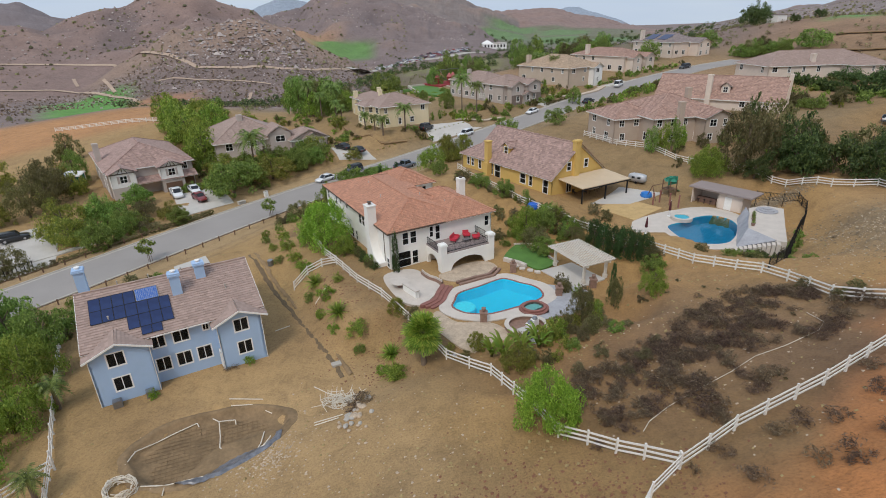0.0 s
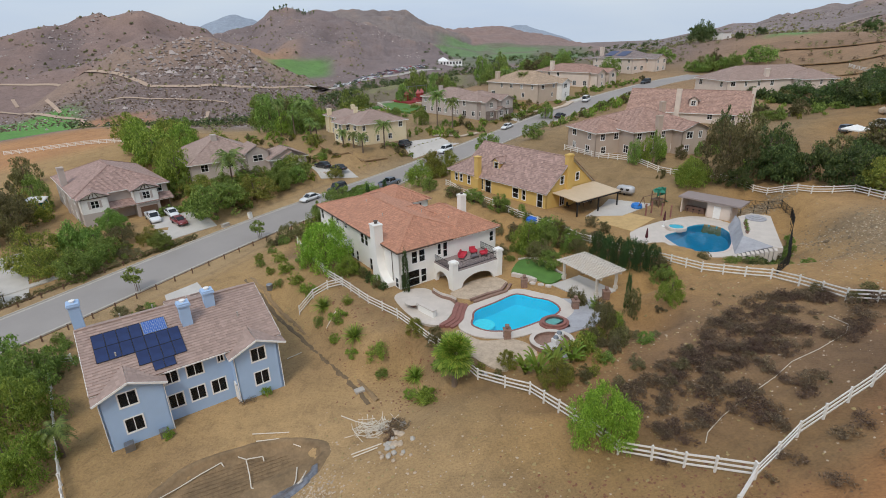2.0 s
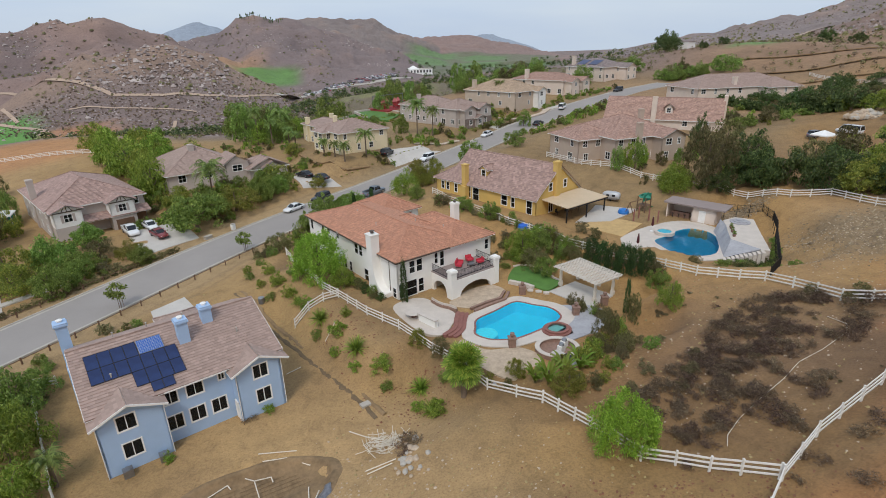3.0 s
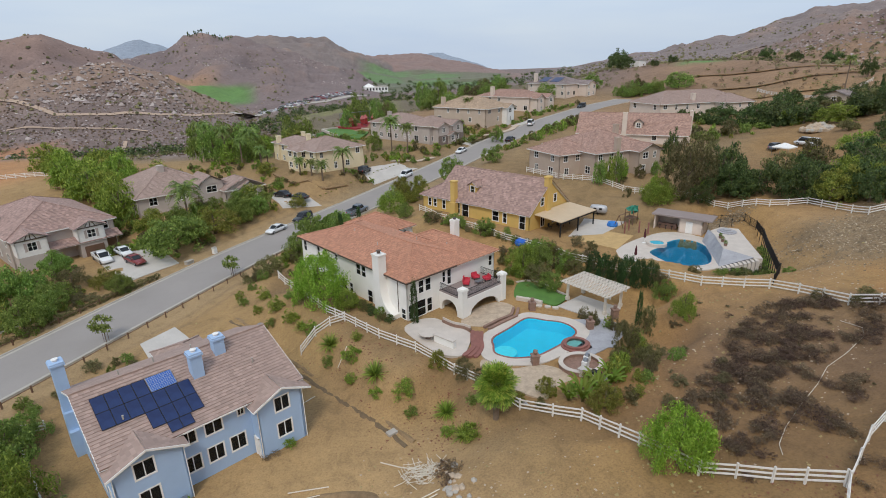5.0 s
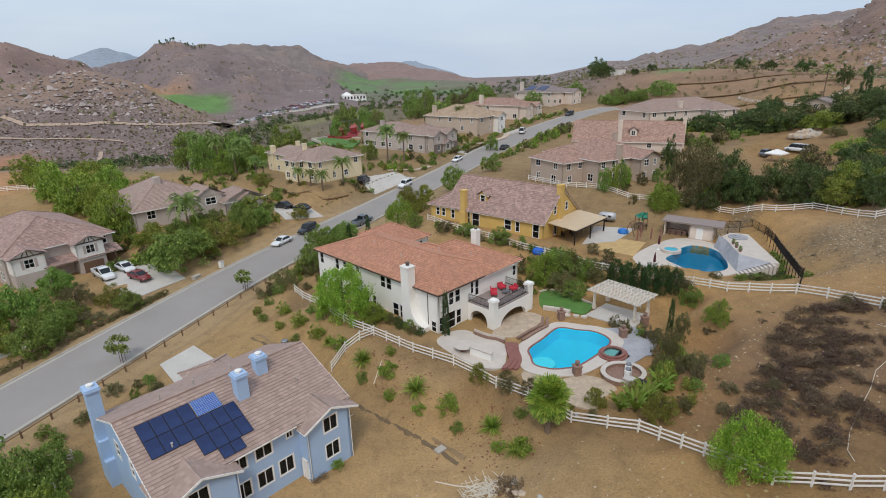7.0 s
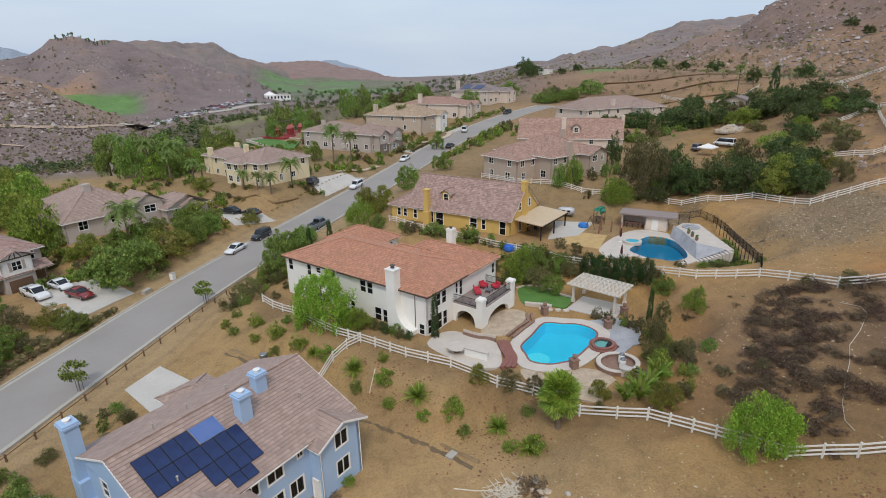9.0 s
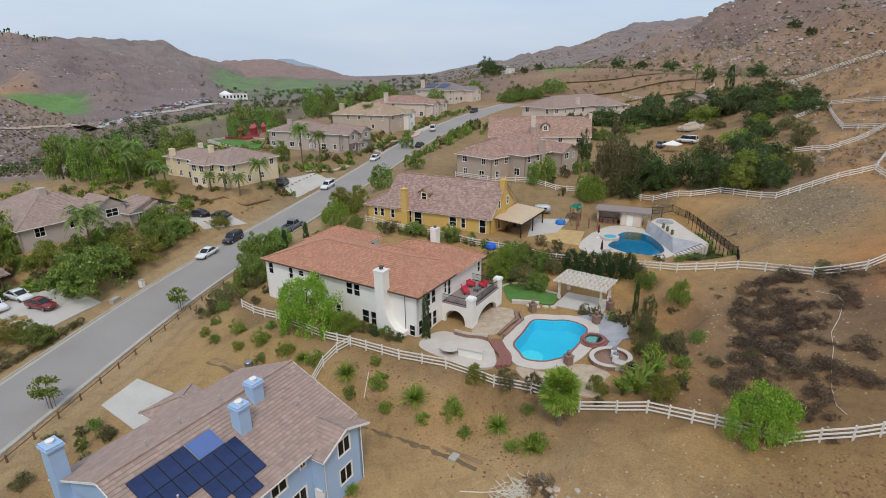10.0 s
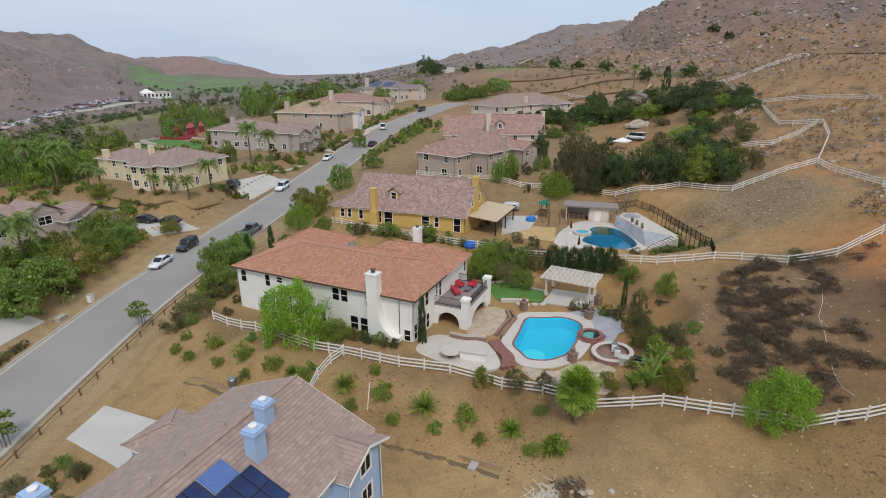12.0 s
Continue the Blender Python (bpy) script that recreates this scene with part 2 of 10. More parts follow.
def far_land(x, y):
    """Height of the far land, distance and azimuth from the lots, and which ridge one stands on (-1: the plain)."""
    dx, dy = x - HUB[0], y - HUB[1]
    r, az = np.hypot(dx, dy), np.degrees(np.arctan2(dx, dy))
    foot, low = np.interp(az, FAR_AZ, FAR_FOOT), np.interp(az, FAR_AZ, FAR_LEVEL)
    z = low - 0.015 * np.maximum(r - foot, 0)
    best, which = z.copy(), np.full(z.shape, -1)
    for i, (crest, slope, azs, els) in enumerate(RIDGES):
        high = 31 + crest * np.tan(np.radians(np.interp(az, azs, els)))
        k = np.clip((r - crest + slope) / slope, 0, 1)
        h = np.where(r > crest, high - 0.3 * (r - crest), low - 2 + (high - low + 2) * k ** 1.3)
        h = np.where((az < azs[0]) | (az > azs[-1]) | (r < crest - slope), -400, h)
        top = h > best
        best, which = np.where(top, h, best), np.where(top, i, which)
    return best, r, az, np.where(best > z + 1.5, which, -1)


# the unfinished pool: centre, half axes, turn
PIT = (-23.3, 36.3, 6.7, 4.4, 24.0)


def pit_reach(x, y):
    c, s = math.cos(radians(PIT[4])), math.sin(radians(PIT[4]))
    return np.hypot(((x - PIT[0]) * c + (y - PIT[1]) * s) / PIT[2], (-(x - PIT[0]) * s + (y - PIT[1]) * c) / PIT[3])


def ground(x, y):
    x, y = np.asarray(x, float), np.asarray(y, float)
    u, v = 0.68 * x - 0.73 * y, 0.73 * x + 0.68 * y
    z = -3.5 + 0.075 * np.clip(v, -60, 330)
    rise = np.interp(u, [-400, -40, -20, -10, 0, 13, 60, 200], [0, 0, 2.6, 4.8, 8.8, 11.5, 27, 75])
    z = z + rise * np.interp(v, [0, 25, 60, 95, 140, 190], [1.35, 1.3, 1.1, 0.75, 0.85, 1.05])
    z = z + 4.0 * np.exp(-((x + 95) ** 2 + (y - 160) ** 2) / 40 ** 2)
    # the crown of the near hillside, where its track turns
    z = z + 3.2 * np.exp(-((x - 160) ** 2 + (y - 106) ** 2) / 18 ** 2)
    # the valley beyond the street houses
    z = z - 11 * sstep(-160, -215, u) * sstep(40, 120, v)
    far, r, az, _ = far_land(x, y)
    k = sstep(0.72, 0.98, r / np.interp(az, FAR_AZ, FAR_FOOT)) * sstep(100, 75, np.abs(az))
    z = z * (1 - k) + far * k
    for cx, cy, a, b, turn, level, soft in LOTS:
        c, s = math.cos(radians(turn)), math.sin(radians(turn))
        px, py = (x - cx) * c + (y - cy) * s, -(x - cx) * s + (y - cy) * c
        k = 1 - sstep(0, soft, np.hypot(np.maximum(np.abs(px) - a, 0), np.maximum(np.abs(py) - b, 0)))
        z = z * (1 - k) + level * k
    # hollows dug for the two pools
    for cx, cy, a, b, turn, level in ((3.2, 57.6, 5.4, 4.0, 25, -2.0), (34.6, 75.4, 5.6, 5.6, 60, -0.4)):
        c, s = math.cos(radians(turn)), math.sin(radians(turn))
        px, py = ((x - cx) * c + (y - cy) * s) / a, (-(x - cx) * s + (y - cy) * c) / b
        z = np.where(px ** 2 + py ** 2 < (1.36 if level < -1 else 1.18), level, z)
    # the unfinished pool
    z = z - 1.25 * (1 - sstep(0.8, 1.06, pit_reach(x, y)))
    d, level = road_near(x, y)
    k = 1 - sstep(6.5, 15, d)
    return z * (1 - k) + (level - 0.08) * k


def gz(x, y):
    return float(ground(np.array([x]), np.array([y]))[0])

# ---- building tools ----
def part(name, bm, material, parent=None, label="", smooth=False):
    """One mesh object from a bmesh, under a thing or a part."""
    me = bpy.data.meshes.new(name)
    bm.to_mesh(me)
    bm.free()
    return mesh_part(name, me, material, parent, label, smooth)


def mesh_part(name, me, material, parent=None, label="", smooth=False):
    if material and not me.materials:
        me.materials.append(material)
    if smooth:
        me.polygons.foreach_set("use_smooth", [True] * len(me.polygons))
    ob = new(name, me)
    ob.parent = parent
    if label:
        tagged(ob, label)
    return ob


def thing(name, m, label, category, group="", kind=""):
    ob = new(name)
    ob.matrix_basis = m
    ob.empty_display_size = 0.3
    return tagged(ob, label, category, group, kind)


def box(bm, x0, x1, y0, y1, z0, z1, m=None, taper=0.0):
    t = taper
    cs = [(x0, y0, z0), (x1, y0, z0), (x1, y1, z0), (x0, y1, z0), (x0 + t, y0 + t, z1), (x1 - t, y0 + t, z1), (x1 - t, y1 - t, z1), (x0 + t, y1 - t, z1)]
    vs = [bm.verts.new(m @ Vector(c) if m else c) for c in cs]
    for f in ((3, 2, 1, 0), (4, 5, 6, 7), (0, 1, 5, 4), (1, 2, 6, 5), (2, 3, 7, 6), (3, 0, 4, 7)):
        bm.faces.new([vs[i] for i in f])
    return bm


def boxes(*specs):
    bm = bmesh.new()
    for s in specs:
        box(bm, *s)
    return bm


def bar(bm, a, b, w, h=None, sides=4):
    """A straight bar from a to b, square or round."""
    a, b = Vector(a), Vector(b)
    d = b - a
    q = d.to_track_quat("Z", "Y").to_matrix().to_4x4()
    m = Matrix.Translation(a) @ q
    L = d.length
    h = h or w
    if sides == 4:
        return box(bm, -w / 2, w / 2, -h / 2, h / 2, 0, L, m)
    rings = []
    for z in (0, L):
        rings.append([bm.verts.new(m @ Vector((w / 2 * math.cos(k * math.tau / sides), h / 2 * math.sin(k * math.tau / sides), z))) for k in range(sides)])
    for k in range(sides):
        bm.faces.new([rings[0][k], rings[0][(k + 1) % sides], rings[1][(k + 1) % sides], rings[1][k]])
    bm.faces.new(rings[1])
    bm.faces.new(rings[0][::-1])
    return bm


def lathe(bm, profile, sides=12, m=None):
    """A turned body: profile of (radius, height)."""
    rings = []
    for r, z in profile:
        ring = [Vector((r * math.cos(k * math.tau / sides), r * math.sin(k * math.tau / sides), z)) for k in range(sides)]
        rings.append([bm.verts.new(m @ p if m else p) for p in ring])
    for a, b in zip(rings, rings[1:]):
        for k in range(sides):
            bm.faces.new([a[k], a[(k + 1) % sides], b[(k + 1) % sides], b[k]])
    bm.faces.new(rings[-1])
    bm.faces.new(rings[0][::-1])
    return bm


def slab(bm, outline, z0, z1):
    """A flat plate with a plan outline, counter-clockwise."""
    lo = [bm.verts.new((x, y, z0)) for x, y in outline]
    hi = [bm.verts.new((x, y, z1)) for x, y in outline]
    bm.faces.new(hi)
    bm.faces.new(lo[::-1])
    n = len(outline)
    for i in range(n):
        bm.faces.new([lo[i], lo[(i + 1) % n], hi[(i + 1) % n], hi[i]])
    return bm


def clip_poly(poly, key, limit, keep_above):
    out = []
    for i, p in enumerate(poly):
        q = poly[(i + 1) % len(poly)]
        a, b = key(p) - limit, key(q) - limit
        if not keep_above:
            a, b = -a, -b
        if a >= 0:
            out.append(p)
        if (a >= 0) != (b >= 0):
            out.append(p.lerp(q, a / (a - b)))
    return out


def tiled(bm, poly, course=0.36, lift=0.045, thick=0.12):
    """A pitched roof plane laid in overlapping courses with stepped lower edges."""
    uv = bm.loops.layers.uv.verify()
    poly = [Vector(p) for p in poly]
    n = (poly[1] - poly[0]).cross(poly[2] - poly[0]).normalized()
    if n.z < 0:
        poly.reverse()
        n = -n
    along = Vector((0, 0, 1)).cross(n)
    along = along.normalized() if along.length > 1e-4 else Vector((1, 0, 0))
    up = n.cross(along)
    key = lambda p: p.dot(up)
    lo, hi = min(map(key, poly)), max(map(key, poly))
    shift = (round(lo / course) * course) - lo
    b = lo
    while b < hi - 0.02:
        top = min(b + course, hi)
        band = clip_poly(clip_poly(poly, key, b, True), key, top, False)
        if len(band) > 2:
            def raised(p):
                return p + n * (lift * (1 - (key(p) - b) / course) + 0.02)
            vs = [bm.verts.new(raised(p)) for p in band]
            try:
                f = bm.faces.new(vs)
                for loop, p in zip(f.loops, band):
                    loop[uv].uv = (p.dot(along), (key(p) + shift) * 0.9999 + 0.002)
            except ValueError:
                pass
            low = sorted((p for p in band if abs(key(p) - b) < 1e-4), key=lambda p: p.dot(along))
            if len(low) >= 2:
                p, q = low[0], low[-1]
                drop = n * (lift + (thick if b == lo else 0))
                f = bm.faces.new([bm.verts.new(c) for c in (raised(p) - drop, raised(q) - drop, raised(q), raised(p))])
                for loop, c in zip(f.loops, (p, q, q, p)):
                    loop[uv].uv = (c.dot(along), key(c) + shift)
        b = top
    bmesh.ops.remove_doubles(bm, verts=bm.verts, dist=0.0015)
    return bm


def under(bm, poly, drop=0.12):
    """The underside of a roof plane."""
    bm.faces.new([bm.verts.new(Vector(p) - Vector((0, 0, drop))) for p in poly])
    return bm


def hip_planes(x0, x1, y0, y1, z, slope, ends="hh"):
    """Planes of a roof over a rectangle, its ridge along the longer side; ends: h hipped, g gabled (at the low and the high end)."""
    turned = (y1 - y0) > (x1 - x0)
    if turned:
        x0, x1, y0, y1 = y0, y1, x0, x1
    half = (y1 - y0) / 2
    rz, mid = z + half * slope, (y0 + y1) / 2
    ra, rb = x0 + (half if ends[0] == "h" else 0), x1 - (half if ends[1] == "h" else 0)
    A, B = (ra, mid, rz), (rb, mid, rz)
    planes = [[(x0, y0, z), (x1, y0, z), B, A], [(x1, y1, z), (x0, y1, z), A, B]]
    if ends[0] == "h":
        planes.append([(x0, y1, z), (x0, y0, z), A])
    if ends[1] == "h":
        planes.append([(x1, y0, z), (x1, y1, z), B])
    if turned:
        planes = [[(b, a, c) for a, b, c in p] for p in planes]
        A, B = (A[1], A[0], A[2]), (B[1], B[0], B[2])
    hips = []
    for p in planes:
        if len(p) == 3:
            hips += [(p[0], p[2]), (p[1], p[2])]
    return planes, [(A, B)] + hips


def roof(parent, spec, material, course=0.36, caps=True, name="roof", label=""):
    """spec: (x0, x1, y0, y1, z, slope, ends)"""
    planes, lines = hip_planes(*spec)
    ob = None
    for p in planes:
        slope = part(name, tiled(bmesh.new(), p, course), material, parent, label)
        part("soffit", under(bmesh.new(), p), M["white_paint"], slope)
        ob = ob or slope
    if caps:
        bm = bmesh.new()
        uv = bm.loops.layers.uv.verify()
        for a, b in lines:
            a, b = Vector(a), Vector(b)
            if (b - a).length > 0.3:
                n = max(1, int((b - a).length / 0.4))
                for i in range(n):
                    p, q = a.lerp(b, i / n), a.lerp(b, (i + 1.12) / n)
                    bar(bm, p + Vector((0, 0, 0.05)), q + Vector((0, 0, 0.035)), 0.24, 0.14)
        for f in bm.faces:
            for loop in f.loops:
                loop[uv].uv = (loop.vert.co.x + loop.vert.co.z, loop.vert.co.y)
        part("ridge_cap", bm, material, ob)
    return ob


def gable_wall(bm, a, b, z, peak):
    """A wall triangle between two plan points, 0.2 thick, with its peak midway."""
    a, b = Vector((*a, z)), Vector((*b, z))
    n = (b - a).cross(Vector((0, 0, 1))).normalized() * 0.1
    top = (a + b) / 2 + Vector((0, 0, peak - z))
    f = [[bm.verts.new(p + s * n) for p in (a, b, top)] for s in (1, -1)]
    bm.faces.new(f[0])
    bm.faces.new(f[1][::-1])
    for i in range(3):
        j = (i + 1) % 3
        bm.faces.new([f[0][i], f[1][i], f[1][j], f[0][j]])


def wall(bm, a, b, z0, z1, holes=(), thick=0.2):
    """An upright wall from plan point a to b (outside on the right hand), with openings (from, to, low, high) cut through."""
    a, b = Vector((*a, 0)), Vector((*b, 0))
    d = (b - a)
    L = d.length
    d.normalize()
    m = Matrix(((d.x, -d.y, 0, a.x), (d.y, d.x, 0, a.y), (0, 0, 1, 0), (0, 0, 0, 1)))
    us = sorted({0.0, L, *(h[0] for h in holes), *(h[1] for h in holes)})
    for u0, u1 in zip(us, us[1:]):
        mid = (u0 + u1) / 2
        cuts = sorted((h[2], h[3]) for h in holes if h[0] < mid < h[1])
        low = z0
        for c0, c1 in cuts:
            if c0 > low:
                box(bm, u0, u1, 0, thick, low, c0, m)
            low = max(low, c1)
        if z1 > low:
            box(bm, u0, u1, 0, thick, low, z1, m)
    bmesh.ops.remove_doubles(bm, verts=bm.verts, dist=0.0005)
    return m


def window(parent, m, hole, frame_mat, glass_mat=None, bars=(2, 1), label="", width=0.1, shutters=None):
    """A window set in an opening: surround, sill and mullions as one frame, each light a pane."""
    u0, u1, z0, z1 = hole
    bm = bmesh.new()
    w, out, inn = width, -0.04, 0.10
    loops = []
    for (a, b, c, d), y in (((u0 - w, u1 + w, z0 - w, z1 + w), inn), ((u0 - w, u1 + w, z0 - w, z1 + w), out), ((u0 + 0.03, u1 - 0.03, z0 + 0.03, z1 - 0.03), out + 0.015), ((u0 + 0.03, u1 - 0.03, z0 + 0.03, z1 - 0.03), inn)):
        loops.append([bm.verts.new(m @ Vector((p, y, q))) for p, q in ((a, c), (b, c), (b, d), (a, d))])
    for k in range(4):
        r0, r1 = loops[k], loops[(k + 1) % 4]
        for i in range(4):
            bm.faces.new([r0[i], r0[(i + 1) % 4], r1[(i + 1) % 4], r1[i]])
    bmesh.ops.recalc_face_normals(bm, faces=bm.faces)
    ob = part("window", bm, frame_mat, parent, label)
    nx, nz = bars
    for i in range(1, nx):
        c = u0 + (u1 - u0) * i / nx
        part("mullion", box(bmesh.new(), c - 0.035, c + 0.035, out + 0.02, inn, z0 + 0.03, z1 - 0.03, m), frame_mat, ob)
    for j in range(1, nz):
        c = z0 + (z1 - z0) * j / nz
        part("glazing_bar", box(bmesh.new(), u0 + 0.03, u1 - 0.03, out + 0.03, inn - 0.01, c - 0.025, c + 0.025, m), frame_mat, ob)
    for i in range(nx):
        a, b = u0 + (u1 - u0) * i / nx, u0 + (u1 - u0) * (i + 1) / nx
        bm = bmesh.new()
        box(bm, a + 0.03, b - 0.03, 0.045, 0.06, z0 + 0.03, z1 - 0.03, m)
        part("pane", bm, glass_mat or M["glass"], ob)
    if shutters:
        for s in (u0 - 0.5, u1 + 0.08):
            bm = bmesh.new()
            box(bm, s, s + 0.42, -0.05, -0.005, z0 - 0.05, z1 + 0.05, m)
            for k in range(8):
                z = z0 + (z1 - z0) * (k + 0.5) / 8
                box(bm, s + 0.05, s + 0.37, -0.065, -0.05, z - 0.04, z + 0.04, m)
            part("shutter", bm, shutters, ob)
    return ob


def facade(parent, walls_bm, a, b, z0, z1, holes, frame_mat, bars=(2, 1), label="", shutters=None, thick=0.2):
    m = wall(walls_bm, a, b, z0, z1, holes, thick)
    for h in holes:
        window(parent, m, h, frame_mat, None, bars, label, shutters=shutters)
    return m


def loft(sections):
    """A closed body from cross sections (x, half width low, half width high, z low, z high)."""
    bm, rings = bmesh.new(), []
    for x, wl, wh, zl, zh in sections:
        zm = zl + (zh - zl) * 0.55
        rings.append([bm.verts.new((x, y, z)) for y, z in ((-wl * 0.94, zl), (wl * 0.94, zl), (wl, zm), (wh, zh - 0.06), (wh * 0.86, zh), (-wh * 0.86, zh), (-wh, zh - 0.06), (-wl, zm))])
    for a, b in zip(rings, rings[1:]):
        for i in range(8):
            bm.faces.new([a[i], a[(i + 1) % 8], b[(i + 1) % 8], b[i]])
    bm.faces.new(rings[0][::-1])
    bm.faces.new(rings[-1])
    bmesh.ops.recalc_face_normals(bm, faces=bm.faces)
    return bm


def at(x, y, turn=0.0, dz=0.0):
    return pose(x, y, gz(x, y) + dz, 0, 0, turn)

# ---- ground sheet ----
def lines(lo, hi, step, out_lo, out_hi, mid=8.0, mid_lo=-900.0, mid_hi=1000.0):
    core = list(np.arange(lo, hi + step, step))
    p, s = lo, step
    left = []
    while p > out_lo:
        s = min(s * 1.09, mid) if p > mid_lo else s * 1.3
        p -= s
        left.append(p)
    p, s = core[-1], step
    right = []
    while p < out_hi:
        s = min(s * 1.09, mid) if p < mid_hi else s * 1.3
        p += s
        right.append(p)
    return np.array(left[::-1] + core + right)


gx = lines(-66, 72, 0.8, -3500, 3500, 8.0, -760, 760)
gy = lines(20, 118, 0.8, -1500, 4200, 8.0, -60, 1560)
GX, GY = np.meshgrid(gx, gy)
GZ = ground(GX, GY)
_, RR, AZ, RIDGE = far_land(GX, GY)
rough = np.zeros(GX.shape)
for i in range(GX.shape[0]):
    for j in range(GX.shape[1]):
        p = Vector((GX[i, j], GY[i, j], 0))
        if RR[i, j] > 240:
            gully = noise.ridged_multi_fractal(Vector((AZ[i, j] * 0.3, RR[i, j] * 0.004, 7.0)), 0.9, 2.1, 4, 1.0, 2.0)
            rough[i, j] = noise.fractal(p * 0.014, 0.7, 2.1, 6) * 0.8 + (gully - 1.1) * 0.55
        else:
            rough[i, j] = noise.fractal(p * 0.16, 0.9, 2.0, 3)
road_d, _ = road_near(GX, GY)
lot_d = np.full(GX.shape, 1e9)
for cx, cy, a, b, turn, level, soft in LOTS:
    c, s = math.cos(radians(turn)), math.sin(radians(turn))
    px, py = (GX - cx) * c + (GY - cy) * s, -(GX - cx) * s + (GY - cy) * c
    lot_d = np.minimum(lot_d, np.hypot(np.maximum(np.abs(px) - a, 0), np.maximum(np.abs(py) - b, 0)))
foot_here = np.interp(AZ, FAR_AZ, FAR_FOOT)
RISE = far_land(GX, GY)[0] - np.interp(AZ, FAR_AZ, FAR_LEVEL) + 0.015 * np.maximum(RR - foot_here, 0)
wild = sstep(0.95, 1.25, RR / foot_here) * (0.12 + 0.88 * sstep(4, 26, RISE))
# the graded road at the foot of the knoll
grade = np.interp(AZ, [-60, -40.4, -36.5, -32.3, -28.5, -25, -20.9, -17.1, -13.8, -10.4], [560, 544, 537, 509, 462, 422, 411, 412, 422, 445])
wild = wild * np.where(AZ < -9, 0.08 + 0.92 * sstep(6, 45, np.abs(RR - grade)), 1.0)
GZ = GZ + np.where(RR > 240, rough * 9.0 * wild, 0) + np.where(RR <= 240, rough * 0.10, 0) * sstep(6.5, 9, road_d) * (0.15 + 0.85 * sstep(0, 6, lot_d))


def blob(x, y, r, soft=0.5):
    """1 inside a ragged patch of that radius, 0 outside."""
    d = np.hypot(GX - x, GY - y) / r + rough * 0.35
    return 1 - sstep(1 - soft, 1 + soft, d)


def polar_patch(az0, az1, r0, r1, ragged=0.1):
    wob = 1 + ragged * rough
    return sstep(az0 - 0.8, az0 + 0.8, AZ * wob) * sstep(az1 + 0.8, az1 - 0.8, AZ * wob) * sstep(r0 * 0.985, r0 * 1.015, RR * wob) * sstep(r1 * 1.015, r1 * 0.985, RR * wob)


# ground colours: tan silt, red clay, dry grass, dark burnt brush floor, hill scrub, turf, and haze on the far ridges
soil_and_haze = np.empty(GX.shape + (3,))
soil_and_haze[:] = (0.345, 0.224, 0.10)


def lay(weight, col):
    global soil_and_haze
    soil_and_haze = soil_and_haze * (1 - weight[..., None]) + np.array(col) * weight[..., None]


U, V = 0.68 * GX - 0.73 * GY, 0.73 * GX + 0.68 * GY
lay(sstep(-11, -5, U + rough * 3) * sstep(75, 45, V), (0.45, 0.192, 0.072))
lay(sstep(-24, -12, U + rough * 3) * sstep(78, 95, V), (0.34, 0.225, 0.12))
lay(0.65 * blob(17, 46, 13), (0.26, 0.15, 0.07))
lay(0.6 * blob(31, 45, 7), (0.20, 0.125, 0.07))
lay(0.85 * blob(23.5, 41, 12.5), (0.165, 0.108, 0.069))
lay(0.65 * blob(16, 31, 8), (0.20, 0.13, 0.068))
lay(0.7 * blob(12, 32, 4), (0.135, 0.088, 0.052))
lay(0.5 * blob(-3, 43, 6), (0.26, 0.175, 0.085))
lay(0.5 * blob(11, 27, 9), (0.23, 0.15, 0.075))
lay(0.45 * blob(30, 50, 8), (0.25, 0.165, 0.085))
lay(0.45 * blob(36, 66, 6), (0.27, 0.18, 0.095))
lay(0.6 * blob(13, 36, 6), (0.21, 0.13, 0.065))
# darker litter along the fence between the lots, golden patches on the bank below
line_d = np.full(GX.shape, 1e9)
for (ax, ay), (bx, by) in zip([(-28, 85), (-18.5, 66.6), (-7, 53)], [(-18.5, 66.6), (-7, 53), (1.8, 41)]):
    k = np.clip(((GX - ax) * (bx - ax) + (GY - ay) * (by - ay)) / ((bx - ax) ** 2 + (by - ay) ** 2), 0, 1)
    line_d = np.minimum(line_d, np.hypot(GX - ax - k * (bx - ax), GY - ay - k * (by - ay)))
lay(0.6 * sstep(4.5, 1.0, line_d + rough * 2.5), (0.19, 0.12, 0.058))
lay(0.7 * blob(-24, 136, 9), (0.36, 0.225, 0.10))
lay(sstep(45, 55, AZ) * sstep(70, 90, RR) * sstep(-0.2, 0.5, rough) * 0.6, (0.33, 0.19, 0.10))
lay(sstep(45, 55, AZ) * sstep(70, 90, RR) * sstep(0.2, -0.5, rough) * 0.75, (0.17, 0.11, 0.07))
lay(polar_patch(36, 58, 105, 250, 0.1) * 0.55, (0.185, 0.125, 0.07))
lay(0.5 * blob(-27, 68, 8) + 0.5 * blob(-14, 47, 5), (0.36, 0.235, 0.10))
lay(0.55 * blob(-2, 27, 6), (0.24, 0.165, 0.09))
lay(0.5 * blob(-10, 42, 5), (0.235, 0.155, 0.085))
lay(0.85 * np.clip(blob(52, 61, 11) + blob(62, 65, 10), 0, 1), (0.225, 0.172, 0.112))
lay(0.8 * blob(43.5, 62.5, 3.2) + 0.8 * blob(46.5, 68, 2.6), (0.40, 0.27, 0.135))
lay(0.7 * blob(75, 63, 6), (0.40, 0.225, 0.095))
lay(0.5 * blob(5, 27.5, 7), (0.25, 0.165, 0.075))
lay(0.5 * blob(38, 57, 6) + 0.5 * blob(58, 76, 6), (0.36, 0.235, 0.12))
